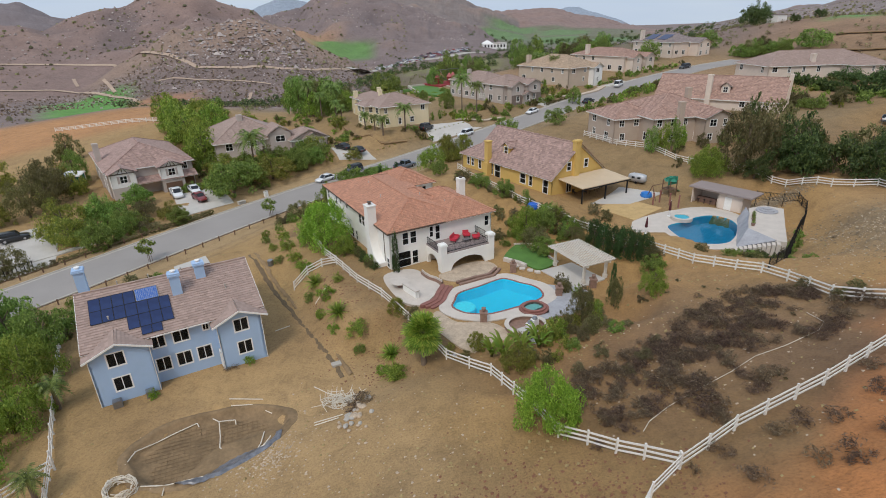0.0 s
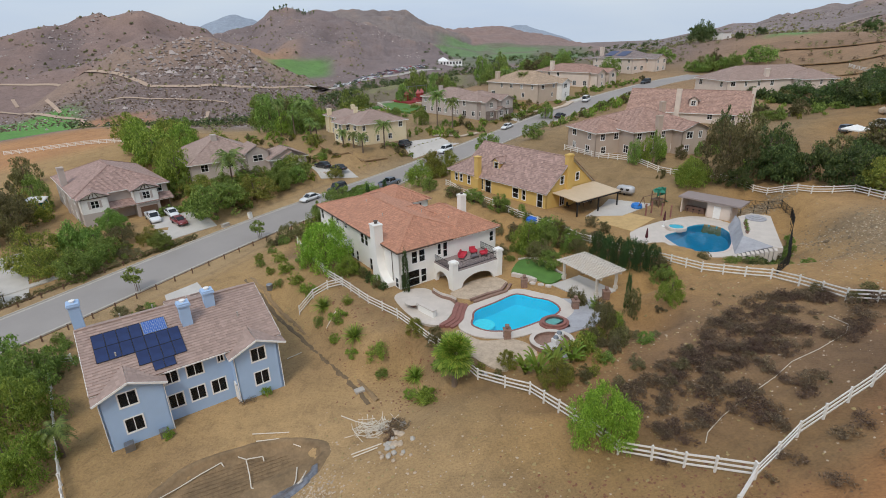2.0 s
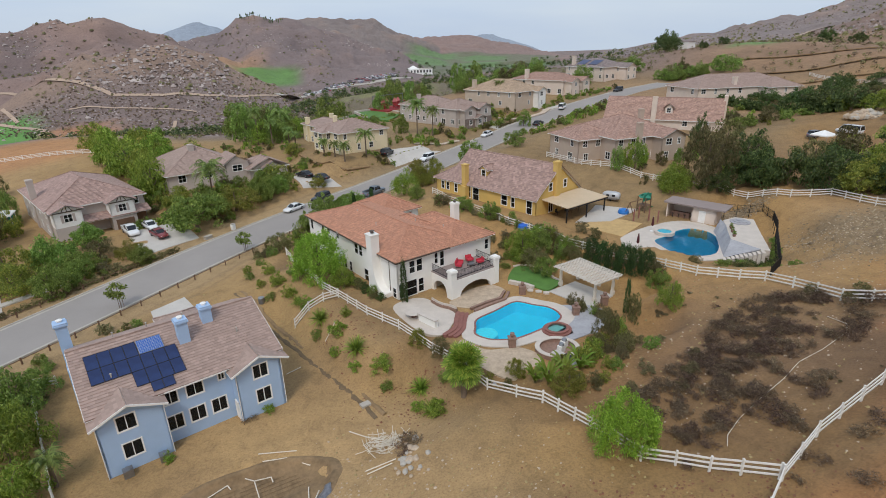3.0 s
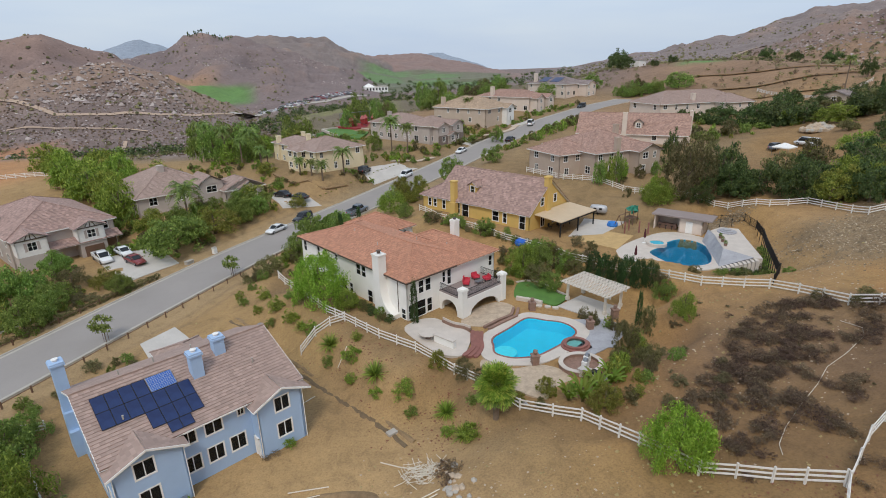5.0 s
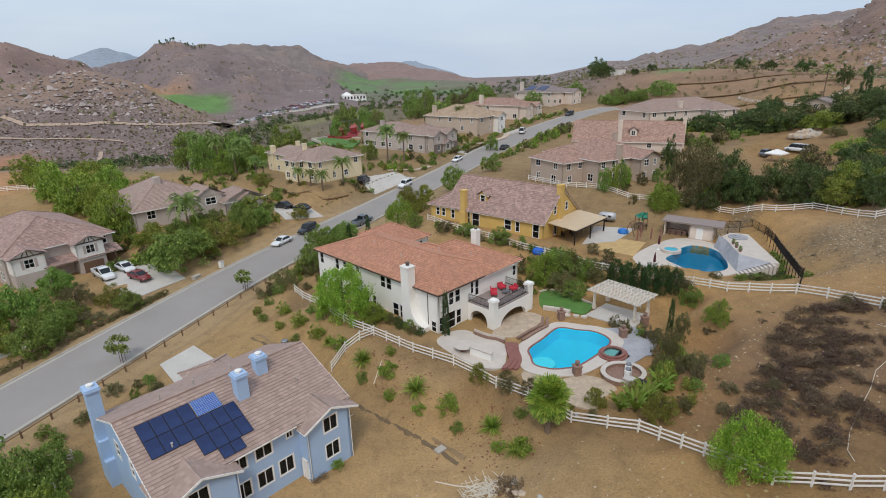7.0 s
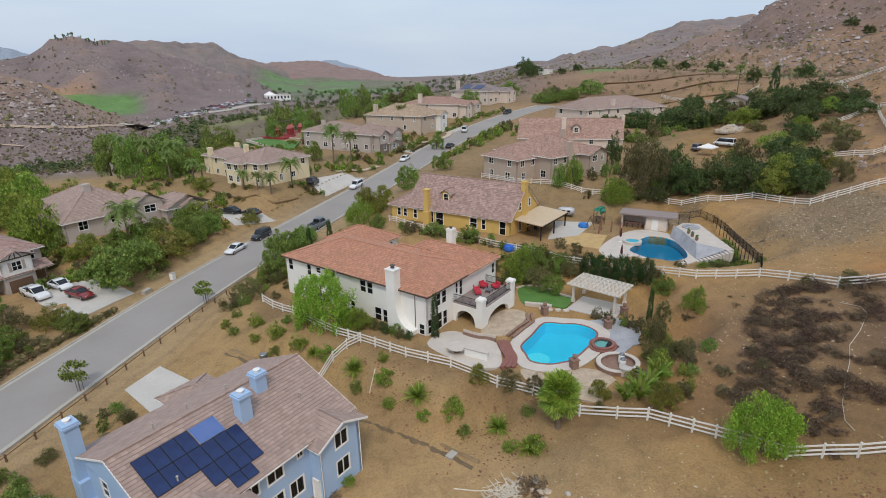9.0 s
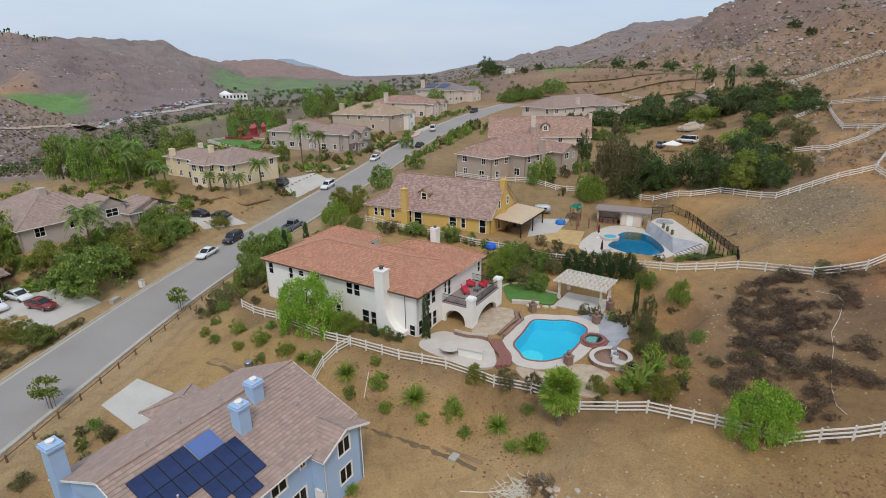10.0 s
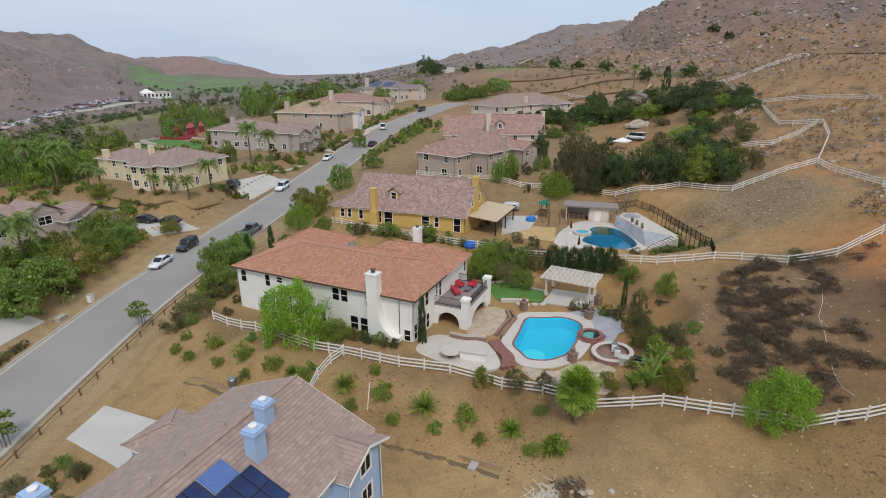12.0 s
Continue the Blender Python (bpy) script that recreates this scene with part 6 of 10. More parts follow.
for kind_, list_ in {
    "oak": [(-33.5, 224.3, 11, 6.3), (-37.8, 219.3, 8.1, 5.3), (-7.1, 257.1, 13.5, 9), (5.2, 257.1, 9.3, 7.8), (-56.6, 205.0, 10.9, 9.2), (-48.8, 199.1, 7.8, 6.1), (36.0, 186.9, 5, 4.4), (22.4, 141.1, 6.2, 3.8), (43.0, 252.0, 12, 6.8), (49.3, 246.4, 11, 8.5), (74.2, 238.2, 9.8, 7.3), (106.9, 258.9, 11.2, 7.2), (136.8, 232.9, 14.1, 7.2)],
    "pepper": [(26.6, 222.2, 9.7, 8.7), (-61.9, 223.1, 11, 8)],
    "olive": [(33.0, 129.5, 7, 9)],
    "yellow": [(-33.3, 213.5, 12.3, 4.3)],
}.items():
    for spot in list_:
        tree(*spot, kind_, "trees behind the street houses")
for kind_, list_ in {
    "olive": [(58.5, 106.2, 10, 9.5), (62.9, 102.2, 7.2, 6.4), (72.8, 72.3, 4.6, 4.6)],
    "dark": [(61.7, 121.6, 4.6, 8.5), (55.3, 91.8, 9.0, 6.6), (60.1, 89.1, 8.0, 6.8), (62.3, 82.5, 8.6, 6.6), (66.3, 74.0, 7.6, 5.6), (78.1, 83.8, 10, 5.5), (102.2, 102.6, 8, 3.6), (73.9, 94.3, 7.4, 4.4)],
    "pepper": [(43.2, 96.6, 7.4, 5.2), (69.8, 76.8, 5.8, 5.4)],
    "yellow": [(65.2, 78.1, 7.5, 6.0)],
}.items():
    for spot in list_:
        tree(*spot, kind_, "grove behind the second pool")
for kind_, list_ in {
    "dark": [(122.6, 127.0, 13.0, 6.5), (135.7, 130.1, 11.7, 4.7), (140.0, 124.9, 11.5, 4.7), (128.2, 106.6, 10.2, 5.0), (137.8, 152.3, 12.9, 5.0)],
}.items():
    for spot in list_:
        tree(*spot, kind_, "trees on the far lots")
tree(-21.6, 73.4, 8.0, 7.0, "big_pepper", "garden trees by the white house")
tree(5.8, 33.4, 5.3, 5.1, "big_pepper", "garden trees by the white house")
for x, y, w, h in ((17.6, 71.6, 2.6, 3.6), (18.7, 70.4, 2.7, 3.9), (19.8, 69.1, 2.8, 3.9), (20.8, 67.7, 2.8, 4.0), (21.7, 66.2, 2.7, 3.7), (22.6, 64.8, 2.6, 3.4)):
    tree(x, y, w, h, "cone", "clipped conifers by the fence")
for x, y, w, h in ((-14.9, 105.2, 1.2, 3.6), (-18.5, 106.5, 1.2, 3.6), (16.8, 57.6, 0.8, 4.2), (-9.9, 64.2, 1.05, 5.4), (155.0, 150.9, 4.0, 8.1)):
    tree(x, y, w, h, "cone", "slender cypresses")
for kind_, list_ in {
    "dark": [(58.0, 98.2, 9.8, 8.5), (56.2, 91.4, 8.0, 5.5), (65.5, 85.0, 9, 6.0), (69.3, 78.2, 7.8, 6.4), (84.0, 91.5, 7.0, 3.4), (49.6, 93.1, 6, 3.6), (72, 86, 9, 5)],
    "olive": [(49.0, 96.6, 11, 12), (31.0, 125.0, 8.4, 9), (33.6, 121.0, 6.0, 7), (68.7, 94.2, 8, 5.6)],
    "pepper": [(42.6, 96.0, 6.4, 5), (68.8, 80.2, 8, 6), (38.5, 112.0, 3.5, 5)],
}.items():
    for spot in list_:
        tree(*spot, kind_, "grove behind the second pool")
for kind_, list_ in {
    "dark": [(109.0, 150.5, 12, 6), (110.7, 143.7, 12, 6), (112.5, 136.6, 12, 6.5), (108.5, 164.4, 10, 4.5), (114.2, 110.0, 12, 5), (118.9, 100.1, 10, 4.5), (112.6, 180.6, 9, 4.5), (184.8, 377.4, 15.8, 12.1), (128, 118, 11, 5), (100, 172, 8, 4)],
    "pepper": [(114.9, 128.1, 10, 5)],
    "olive": [(120, 140, 10, 5), (128, 133, 11, 6)],
}.items():
    for spot in list_:
        tree(*spot, kind_, "trees on the far lots")
for spot in [(-27.9, 142.9, 4.1, 4.6), (-25.0, 140.8, 3.8, 4.2), (-22.3, 137.2, 4.4, 5.0), (-17.0, 141.4, 6.1, 7.2), (-45.2, 164.0, 4.8, 8.0), (-50.0, 167.7, 5.7, 11), (-39.3, 158.3, 4.6, 6.0), (-37.2, 156.1, 3.8, 4.8), (-2.3, 165.0, 7.4, 11), (2.1, 161.7, 5.6, 9), (25.9, 213.3, 6.6, 9.5), (30.2, 210.4, 6.6, 9.4), (30.2, 201.1, 6.3, 9), (-49.1, 117.4, 8.3, 9.0), (-64.3, 206, 8, 14), (-44.0, 173.6, 7.7, 9.3), (157.7, 168.2, 5.3, 11.3), (-58, 180, 6, 11), (-52, 176, 6, 10)]:
    palm(*spot)
for spot in [(-40.3, 40.5, 3.5, 3.6), (-34.3, 29.8, 3.0, 3.2)]:
    palm(*spot, "palm", "small palms by the blue house")
palm(-4.8, 45.5, 4.0, 5.4, "fan", "palms by the white house")

# low plants dotted over the dirt bank between the two lots
for i, (x, y) in enumerate([(-32.0, 82.5), (-29.7, 77.7), (-27.6, 73.2), (-32.6, 77.6), (-30.2, 74.0), (-25.4, 69.6), (-28.2, 70.7), (-22.9, 65.9), (-18.1, 58.3), (-20.7, 60.0), (-12.8, 51.6), (-15.8, 52.4), (-12.4, 50.0), (-9.2, 46.5), (-7.6, 44.7), (-6.4, 48.3), (-18.2, 55.9), (-17.2, 61.6), (-26.0, 75.5), (-33.5, 80.2)]):
    big = i in (1, 2, 5, 7, 8, 10, 14)
    shrub(x, y, 3.2 if big else 2.0, 2.0 if big else 1.3, "pepper" if i % 3 else "oak")
for x, y, w in ((-20.4, 62.0, 4.0), (-15.6, 54.4, 4.4), (-8.8, 49.7, 3.8), (-24.0, 67.5, 2.8), (-7.9, 45.4, 3.4)):
    ob = mesh_part("agave", AGAVE[0], None)
    ob.matrix_basis = at(x, y, pick.uniform(0, 360), 0.1) @ Matrix.Diagonal((w / 2, w / 2, w / 2 * 0.95, 1))
    tagged(ob, "spiky green palm shrub on bare dirt", "shrub", "spiky shrubs on the slope")
# hedges under the white house's long wall and at the street
for i in range(13):
    p_ = Matrix.Translation((-10.78, 64.18, 0)) @ pose(0, 0, 0, 0, 0, 32.3) @ Vector((-1.3 - 0.45 * (i % 2), 2.0 + i * 1.0, 0))
    shrub(p_.x, p_.y, 1.9, 1.2 + 0.25 * (i % 3), ("dark", "olive", "oak", "dark")[i % 4], "dark clipped hedge shrub against a white wall", "hedge by the white house")
for i in range(26):
    k = i / 25
    x, y = -68.5 + 20.3 * k, 65.0 + 27.0 * k
    shrub(x - 0.3, y + 0.3, 2.0, 1.1, "olive", "brown green hedge plant beside the kerb", "hedge along the street")
for i in range(16):
    k = i / 15
    shrub(24 + 12 * k, 172 + 11 * k, 1.8, 1.0, "olive", "brown green hedge plant beside the kerb", "hedge along the upper street")
for i in range(22):
    k = i / 21
    shrub(-22 + 26 * k - 1.0, 131 + 26.5 * k + 0.5, 0.7, 0.35, "yellow", "small yellow green plant on the verge", "verge plants")
for i in range(26):
    k = i / 25
    shrub(97 + 34 * k, 140 + 8 * math.sin(k * 6) - 4 * k, 3.6, 1.7, "oak", "tall dark green hedge plant", "hedge of the far lot")
# banana clump by the pool fire pit
for x, y, w, h in ((3.1, 43.9, 3.0, 3.4), (4.8, 44.6, 2.8, 3.0), (6.6, 45.2, 2.8, 3.0), (2.0, 44.6, 2.2, 2.4)):
    ob = thing("banana_plant", at(x, y), "banana plant with broad torn leaves", "plant", "banana plants by the pool")
    for i in range(16):
        ang, el = i * 2.4, 0.5 + 0.1 * (i % 4)
        bm = bmesh.new()
        base, n = Vector((0, 0, 0.15)), 7
        side = Vector((-math.sin(ang), math.cos(ang), 0))
        prev = None
        for j in range(n + 1):
            k = j / n
            c_ = base + Vector((math.cos(ang) * w * 0.5 * k, math.sin(ang) * w * 0.5 * k, h * (0.5 + 0.12 * (i % 5)) * (k * 1.7 - 0.95 * k * k)))
            half = 0.17 * math.sin(math.pi * min(1, 0.05 + k * 0.95)) + 0.02
            cur = [bm.verts.new(c_ + side * half - Vector((0, 0, 0.1))), bm.verts.new(c_), bm.verts.new(c_ - side * half - Vector((0, 0, 0.1)))]
            if prev:
                bm.faces.new([prev[0], prev[1], cur[1], cur[0]])
                bm.faces.new([prev[1], prev[2], cur[2], cur[1]])
            prev = cur
        part("leaf", bm, L["fan" if i % 3 == 0 else "pepper"], ob)
    part("stem", lathe(bmesh.new(), [(0.14, -0.05), (0.1, h * 0.45)], 8), L["olive"], ob)

# burnt and dead brush on the right-hand slopes
r_ = random.Random(5)
count = 0
while count < 260:
    x, y = r_.uniform(9, 37), r_.uniform(30, 51)
    # an oblique belt running up the slope
    a_ = (x - 21) * 0.83 + (y - 39.5) * 0.56
    b_ = -(x - 21) * 0.56 + (y - 39.5) * 0.83
    clump = noise.noise(Vector((x * 0.33, y * 0.33, 6.0)))
    if -13 < a_ < 15.5 and -5.6 - 0.12 * a_ < b_ < 6.2 and clump * 1.5 + r_.uniform(-0.25, 0.25) + 0.09 * b_ > -0.12:
        s = r_.uniform(0.7, 2.0)
        ob = mesh_part("dead_shrub", BRUSH[r_.randrange(3)], None)
        ob.matrix_basis = at(x, y, r_.uniform(0, 360), -0.06) @ Matrix.Diagonal((s * 0.75, s * 0.6, s * 0.5, 1))
        tagged(ob, "dead dark brown brush on dry dirt", "shrub", "dead brush on the slope")
        count += 1
for x, y, s in ((21.1, 28.6, 1.6), (22.8, 27.9, 1.5), (21.2, 24.2, 1.8), (19.5, 24.4, 1.4), (19.4, 28.0, 1.5), (16.2, 24.2, 1.5), (15.6, 27.9, 1.2), (16.0, 27.0, 1.0), (13.7, 26.1, 0.9), (26.4, 29.9, 1.6), (28.0, 32.9, 1.5), (17.4, 30.7, 1.3), (21.1, 33.7, 1.5), (8.9, 30.0, 1.0), (33.5, 44.5, 2.2), (35.0, 43.0, 2.4), (32.5, 47.5, 1.8), (24.0, 25.5, 1.3), (26, 26, 1.4), (29, 28, 1.5), (31, 30.5, 1.4), (23.5, 22, 1.6), (27, 22.5, 1.5), (36, 40.5, 2.0), (38.5, 40, 1.8), (28, 51, 1.2), (24, 51.5, 0.9), (12.6, 32.6, 1.6), (11.2, 31.4, 1.2), (13.8, 34.0, 1.5), (10.6, 33.0, 1.1)):
    ob = mesh_part("dead_shrub", BRUSH[r_.randrange(3)], None)
    ob.matrix_basis = at(x, y, r_.uniform(0, 360), -0.06) @ Matrix.Diagonal((s * 0.75, s * 0.65, s * 0.55, 1))
    tagged(ob, "dead dark brown brush on dry dirt", "shrub", "dead brush on the slope")
for x, y, w, h in ((15.3, 41.0, 2.2, 1.3), (11.9, 42.5, 2.2, 1.2), (15.6, 47.4, 1.6, 0.7), (7.1, 42.4, 2.4, 1.4), (13.5, 39.0, 1.8, 1.0), (9.5, 40.2, 1.8, 1.0), (17.2, 43.5, 1.6, 0.9), (19, 54, 1.4, 0.9)):
    shrub(x, y, w, h, "sage" if w < 2.3 else "olive", "sparse grey green scrub on dry dirt", "scrub on the slope")
for i in range(30):
    x, y = r_.uniform(4, 30), r_.uniform(34, 56)
    if ((x - 5) / 9) ** 2 + ((y - 58) / 9) ** 2 > 1.4:
        shrub(x, y, r_.uniform(0.3, 0.8), r_.uniform(0.15, 0.4), "sage", "small dry weed on bare dirt", "weeds on the slope")
for x, y, w, h in ((30.5, 66.5, 2.5, 1.2), (33.5, 65.2, 2.5, 1.2), (36.5, 64.0, 2.5, 1.4), (39.5, 63.0, 2.6, 1.3), (42, 62.4, 2.4, 1.2), (41, 66.5, 2.4, 1.2), (2.6, 70.0, 1.6, 1.0), (13, 75, 3, 2), (17, 76, 3, 2), (6.5, 80, 3, 2.2), (9.5, 79.5, 3, 2), (12.2, 78, 2.6, 1.8), (4.5, 84, 3, 2), (-2, 101.5, 2.4, 1.4), (-26.6, 85.5, 2.0, 1.2), (-24.6, 88, 2.0, 1.4)):
    shrub(x, y, w, h, "oak" if (x * 7) % 2 < 1 else "olive", "leafy green garden shrub beside the fence", "garden shrubs")



# the green belt below the hillside house and on the bank under the hill track
for kind_, list_ in {
    "dark": [(113, 169, 7, 4.5), (117, 160, 8, 5), (119, 152, 8, 5), (126, 160, 9, 5.5), (133, 166, 9, 5.5), (139, 171, 9, 5), (141, 158, 9, 5.5), (144, 150, 8, 5), (136, 140, 9, 6), (131, 128, 9, 6.5), (126, 119, 9, 6), (119, 113, 8, 5), (112, 108, 7, 4.5), (122, 126, 8, 5.5), (96, 96, 7, 4.2), (88, 96, 8, 5), (81, 89, 8, 5), (76, 82, 7, 5), (130, 150, 9, 5)],
    "pepper": [(110, 139, 6, 4), (104, 103, 6, 4), (92, 101, 7, 4.4), (70, 76, 5, 4.4), (84, 103, 6, 4), (122, 108, 6, 3.6)],
    "olive": [(123, 139, 8, 5), (128, 112, 7, 4), (104, 96, 6, 3.4), (98, 88, 6, 3.4), (90, 84, 5, 3.0), (76, 95, 8, 6.5), (108, 118, 5, 3)],
    "yellow": [(80, 80, 5, 3.4), (73, 78, 5, 3.8), (86, 90, 5, 3.4)],
}.items():
    for spot in list_:
        tree(*spot, kind_, "trees on the far lots")
# shrubs and slim trees along the wall of the house behind the rail fence
for lx, w, h, k_ in ((-3.5, 3.0, 5.0, "oak"), (-1.2, 2.8, 5.6, "pepper"), (1.0, 2.6, 6.2, "oak"), (3.0, 2.4, 4.6, "pepper"), (8.0, 2.6, 3.0, "olive"), (13.0, 2.6, 3.4, "oak"), (17.0, 2.8, 3.2, "oak")):
    c_, s_ = math.cos(radians(16)), math.sin(radians(16))
    tree(38.3 + lx * c_ + 5.0 * s_, 113.5 + lx * s_ - 5.0 * c_, w, h, k_, "trees along the taupe house")

# plants that fill the gardens, kept off houses, street and drives
KEEP_OFF = [(-6, 77, 16), (-28, 50, 14), (16, 101, 14), (46, 121, 14), (66, 147, 15), (-26, 158, 17), (4, 185, 17), (34, 203, 16), (-66, 108, 13), (-50, 136, 13), (34, 78, 13), (-57, 99, 8), (-29, 129, 6), (-5, 147, 8), (122, 166, 15), (58, 226, 14), (90, 248, 14), (86, 116, 9)]


def fill(n, cx, cy, rx, ry, kinds, wide, tall, group, seed, turn=0.0, as_tree=True):
    r = random.Random(seed)
    made = 0
    for _ in range(n * 12):
        a_, q_ = r.uniform(0, math.tau), math.sqrt(r.random())
        lx, ly = math.cos(a_) * q_ * rx, math.sin(a_) * q_ * ry
        c_, s_ = math.cos(radians(turn)), math.sin(radians(turn))
        x, y = cx + lx * c_ - ly * s_, cy + lx * s_ + ly * c_
        if (as_tree and any(math.dist((x, y), (kx, ky)) < kr for kx, ky, kr in KEEP_OFF)) or any(math.dist((x, y), (kx, ky)) < kr for kx, ky, kr in KEEP_OFF if kr < 10) or in_house(x, y, 1.0) or float(road_near(np.array([x]), np.array([y]))[0][0]) < 8:
            continue
        w, h, k = r.uniform(*wide), r.uniform(*tall), r.choice(kinds)
        if as_tree:
            tree(x, y, w, h, k, group)
        else:
            shrub(x, y, w, h, k, "leafy garden shrub by a house", group)
        made += 1
        if made == n:
            return


fill(6, -74, 142, 14, 20, ["pepper", "pepper", "yellow", "yellow"], (5, 8), (3.5, 6), "trees behind the street houses", 1)
fill(6, -52, 186, 14, 9, ["oak", "pepper", "olive"], (5, 8), (4, 7), "trees behind the street houses", 2, 20)
fill(4, -84, 96, 8, 14, ["olive", "yellow", "yellow"], (4, 7), (3.5, 6), "trees round the street houses", 3)
fill(30, -60, 92, 14, 12, ["oak", "olive", "yellow", "sage"], (1.4, 3.2), (0.8, 2.2), "garden shrubs of the street houses", 4, 56, False)
fill(26, -42, 117, 13, 10, ["oak", "pepper", "yellow", "olive"], (1.4, 3.4), (0.8, 2.4), "garden shrubs of the street houses", 5, 45, False)
fill(30, 12, 80, 11, 8, ["oak", "olive", "sage", "oak"], (1.6, 3.4), (1.0, 2.2), "garden shrubs", 8, 30, False)
fill(8, 45, 104, 14, 6, ["oak", "pepper", "olive"], (1.6, 3.6), (1.0, 2.6), "garden shrubs of the far houses", 9, -30, False)
fill(8, 8, 222, 30, 16, ["oak", "oak", "olive"], (6, 9), (6, 9), "trees behind the upper houses", 10, 40)
fill(8, 62, 262, 30, 18, ["oak", "olive"], (7, 10), (6, 9), "trees behind the upper houses", 11, 30)
fill(20, 20, 166, 26, 8, ["oak", "olive", "yellow"], (1.5, 3), (0.8, 2), "garden shrubs of the upper houses", 12, 48, False)
fill(20, -30, 142, 18, 6, ["oak", "yellow", "olive"], (1.2, 2.4), (0.6, 1.5), "garden shrubs of the upper houses", 13, 40, False)
fill(16, 60, 180, 14, 10, ["oak", "olive", "pepper"], (2, 4.5), (1.5, 3.5), "garden shrubs of the upper houses", 14, 40, False)
fill(5, 84, 140, 9, 10, ["oak", "olive"], (4, 7), (2.5, 4.5), "trees on the far lots", 15)
fill(26, -28, 95, 5, 13, ["olive", "oak", "sage", "pepper"], (1.4, 3.2), (0.8, 2.2), "shrubs by the street rail", 16, -33, False)
fill(12, 10, 47, 6, 4, ["olive", "yellow", "sage", "oak"], (1.4, 2.6), (0.9, 1.9), "shrubs below the pool", 17, 30, False)
fill(14, -48, 60, 5, 9, ["oak", "sage", "olive"], (1.5, 3), (0.8, 1.8), "shrubs below the blue house", 18, -30, False)

for i, (cx, cy, rx, ry, turn) in enumerate(((5, 162, 34, 9, 47), (48, 178, 26, 10, 45), (62, 198, 30, 12, 40), (-46, 150, 12, 20, 30), (-18, 192, 24, 12, 30), (94, 150, 16, 14, 0), (20, 190, 12, 20, 40), (-60, 112, 6, 14, 40))):
    fill(44, cx, cy, rx, ry, ["oak", "olive", "pepper", "yellow", "oak"], (1.4, 3.8), (0.9, 2.6), "garden shrubs of the upper houses", 40 + i, turn, False)
fill(12, 116, 232, 10, 7, ["oak", "olive"], (5, 8), (4, 6), "trees behind the upper houses", 60)


# scrub and boulders on the far hills, too many to count
def scatter(name, n, accept, make_size, material, label, category, rock=False, seed=3):
    r = np.random.default_rng(seed)
    P, S = [], []
    while len(P) < n:
        az, rr = r.uniform(-58, 80, 6000), r.uniform(55, 900, 6000)
        x, y = HUB[0] + rr * np.sin(np.radians(az)), HUB[1] + rr * np.cos(np.radians(az))
        ok = accept(x, y, rr, az, r)
        for a_, b_ in zip(x[ok], y[ok]):
            P.append((a_, b_))
        if len(P) > n:
            P = P[:n]
    P = np.array(P)
    z = land_height(P[:, 0], P[:, 1])
    S = make_size(r, n)
    if rock:
        base = np.array([(1, 0, -0.1), (0.45, 0.9, 0), (-0.6, 0.7, -0.05), (-0.95, -0.25, 0), (-0.2, -0.95, -0.1), (0.7, -0.65, 0), (0.35, 0.2, 0.75), (-0.35, -0.1, 0.65), (0, 0, -0.6)])
        faces = [(0, 1, 6), (1, 2, 7, 6), (2, 3, 7), (3, 4, 7), (4, 5, 6, 7), (5, 0, 6), (1, 0, 8), (2, 1, 8), (3, 2, 8), (4, 3, 8), (5, 4, 8), (0, 5, 8)]
    else:
        base = np.array([(1, 0, 0), (0.3, 0.95, 0), (-0.8, 0.6, 0), (-0.8, -0.6, 0), (0.3, -0.95, 0), (0.6, 0.3, 0.6), (-0.3, 0.6, 0.7), (-0.4, -0.5, 0.6), (0.35, -0.45, 0.75), (0, 0, 1.0)])
        faces = [(0, 1, 6, 5), (1, 2, 6), (2, 3, 7, 6), (3, 4, 8, 7), (4, 0, 5, 8), (5, 6, 9), (6, 7, 9), (7, 8, 9), (8, 5, 9)]
    k = len(base)
    ang = r.uniform(0, math.tau, n)
    jit = base[None] * r.uniform(0.65, 1.35, (n, k, 3)) * S[:, None, None]
    c_, s_ = np.cos(ang)[:, None], np.sin(ang)[:, None]
    v = np.stack([jit[..., 0] * c_ - jit[..., 1] * s_, jit[..., 0] * s_ + jit[..., 1] * c_, jit[..., 2]], 2)
    v += np.stack([P[:, 0], P[:, 1], z], 1)[:, None, :]
    f = [tuple(i * k + q_ for q_ in face) for i in range(n) for face in faces]
    me = bpy.data.meshes.new(name)
    me.from_pydata(v.reshape(-1, 3).tolist(), [], f)
    ob = mesh_part(name, me, material, None)
    return tagged(ob, label, category, kind="stuff")


def land_height(x, y):
    """Height of the ground sheet as built."""
    j = np.clip(np.searchsorted(gx, x) - 1, 0, len(gx) - 2)
    i = np.clip(np.searchsorted(gy, y) - 1, 0, len(gy) - 2)
    fx, fy = (x - gx[j]) / (gx[j + 1] - gx[j]), (y - gy[i]) / (gy[i + 1] - gy[i])
    return (GZ[i, j] * (1 - fx) + GZ[i, j + 1] * fx) * (1 - fy) + (GZ[i + 1, j] * (1 - fx) + GZ[i + 1, j + 1] * fx) * fy


m_rock, t, b, _ = nodes_of("grey_pink_granite")
g_ = t.nodes.new("ShaderNodeNewGeometry")
t.links.new(ramp(t, g_.outputs["Random Per Island"], [(0.0, (0.19, 0.155, 0.145)), (0.6, (0.32, 0.265, 0.245)), (1.0, (0.47, 0.41, 0.38))]), b.inputs["Base Color"])
b.inputs["Roughness"].default_value = 0.95


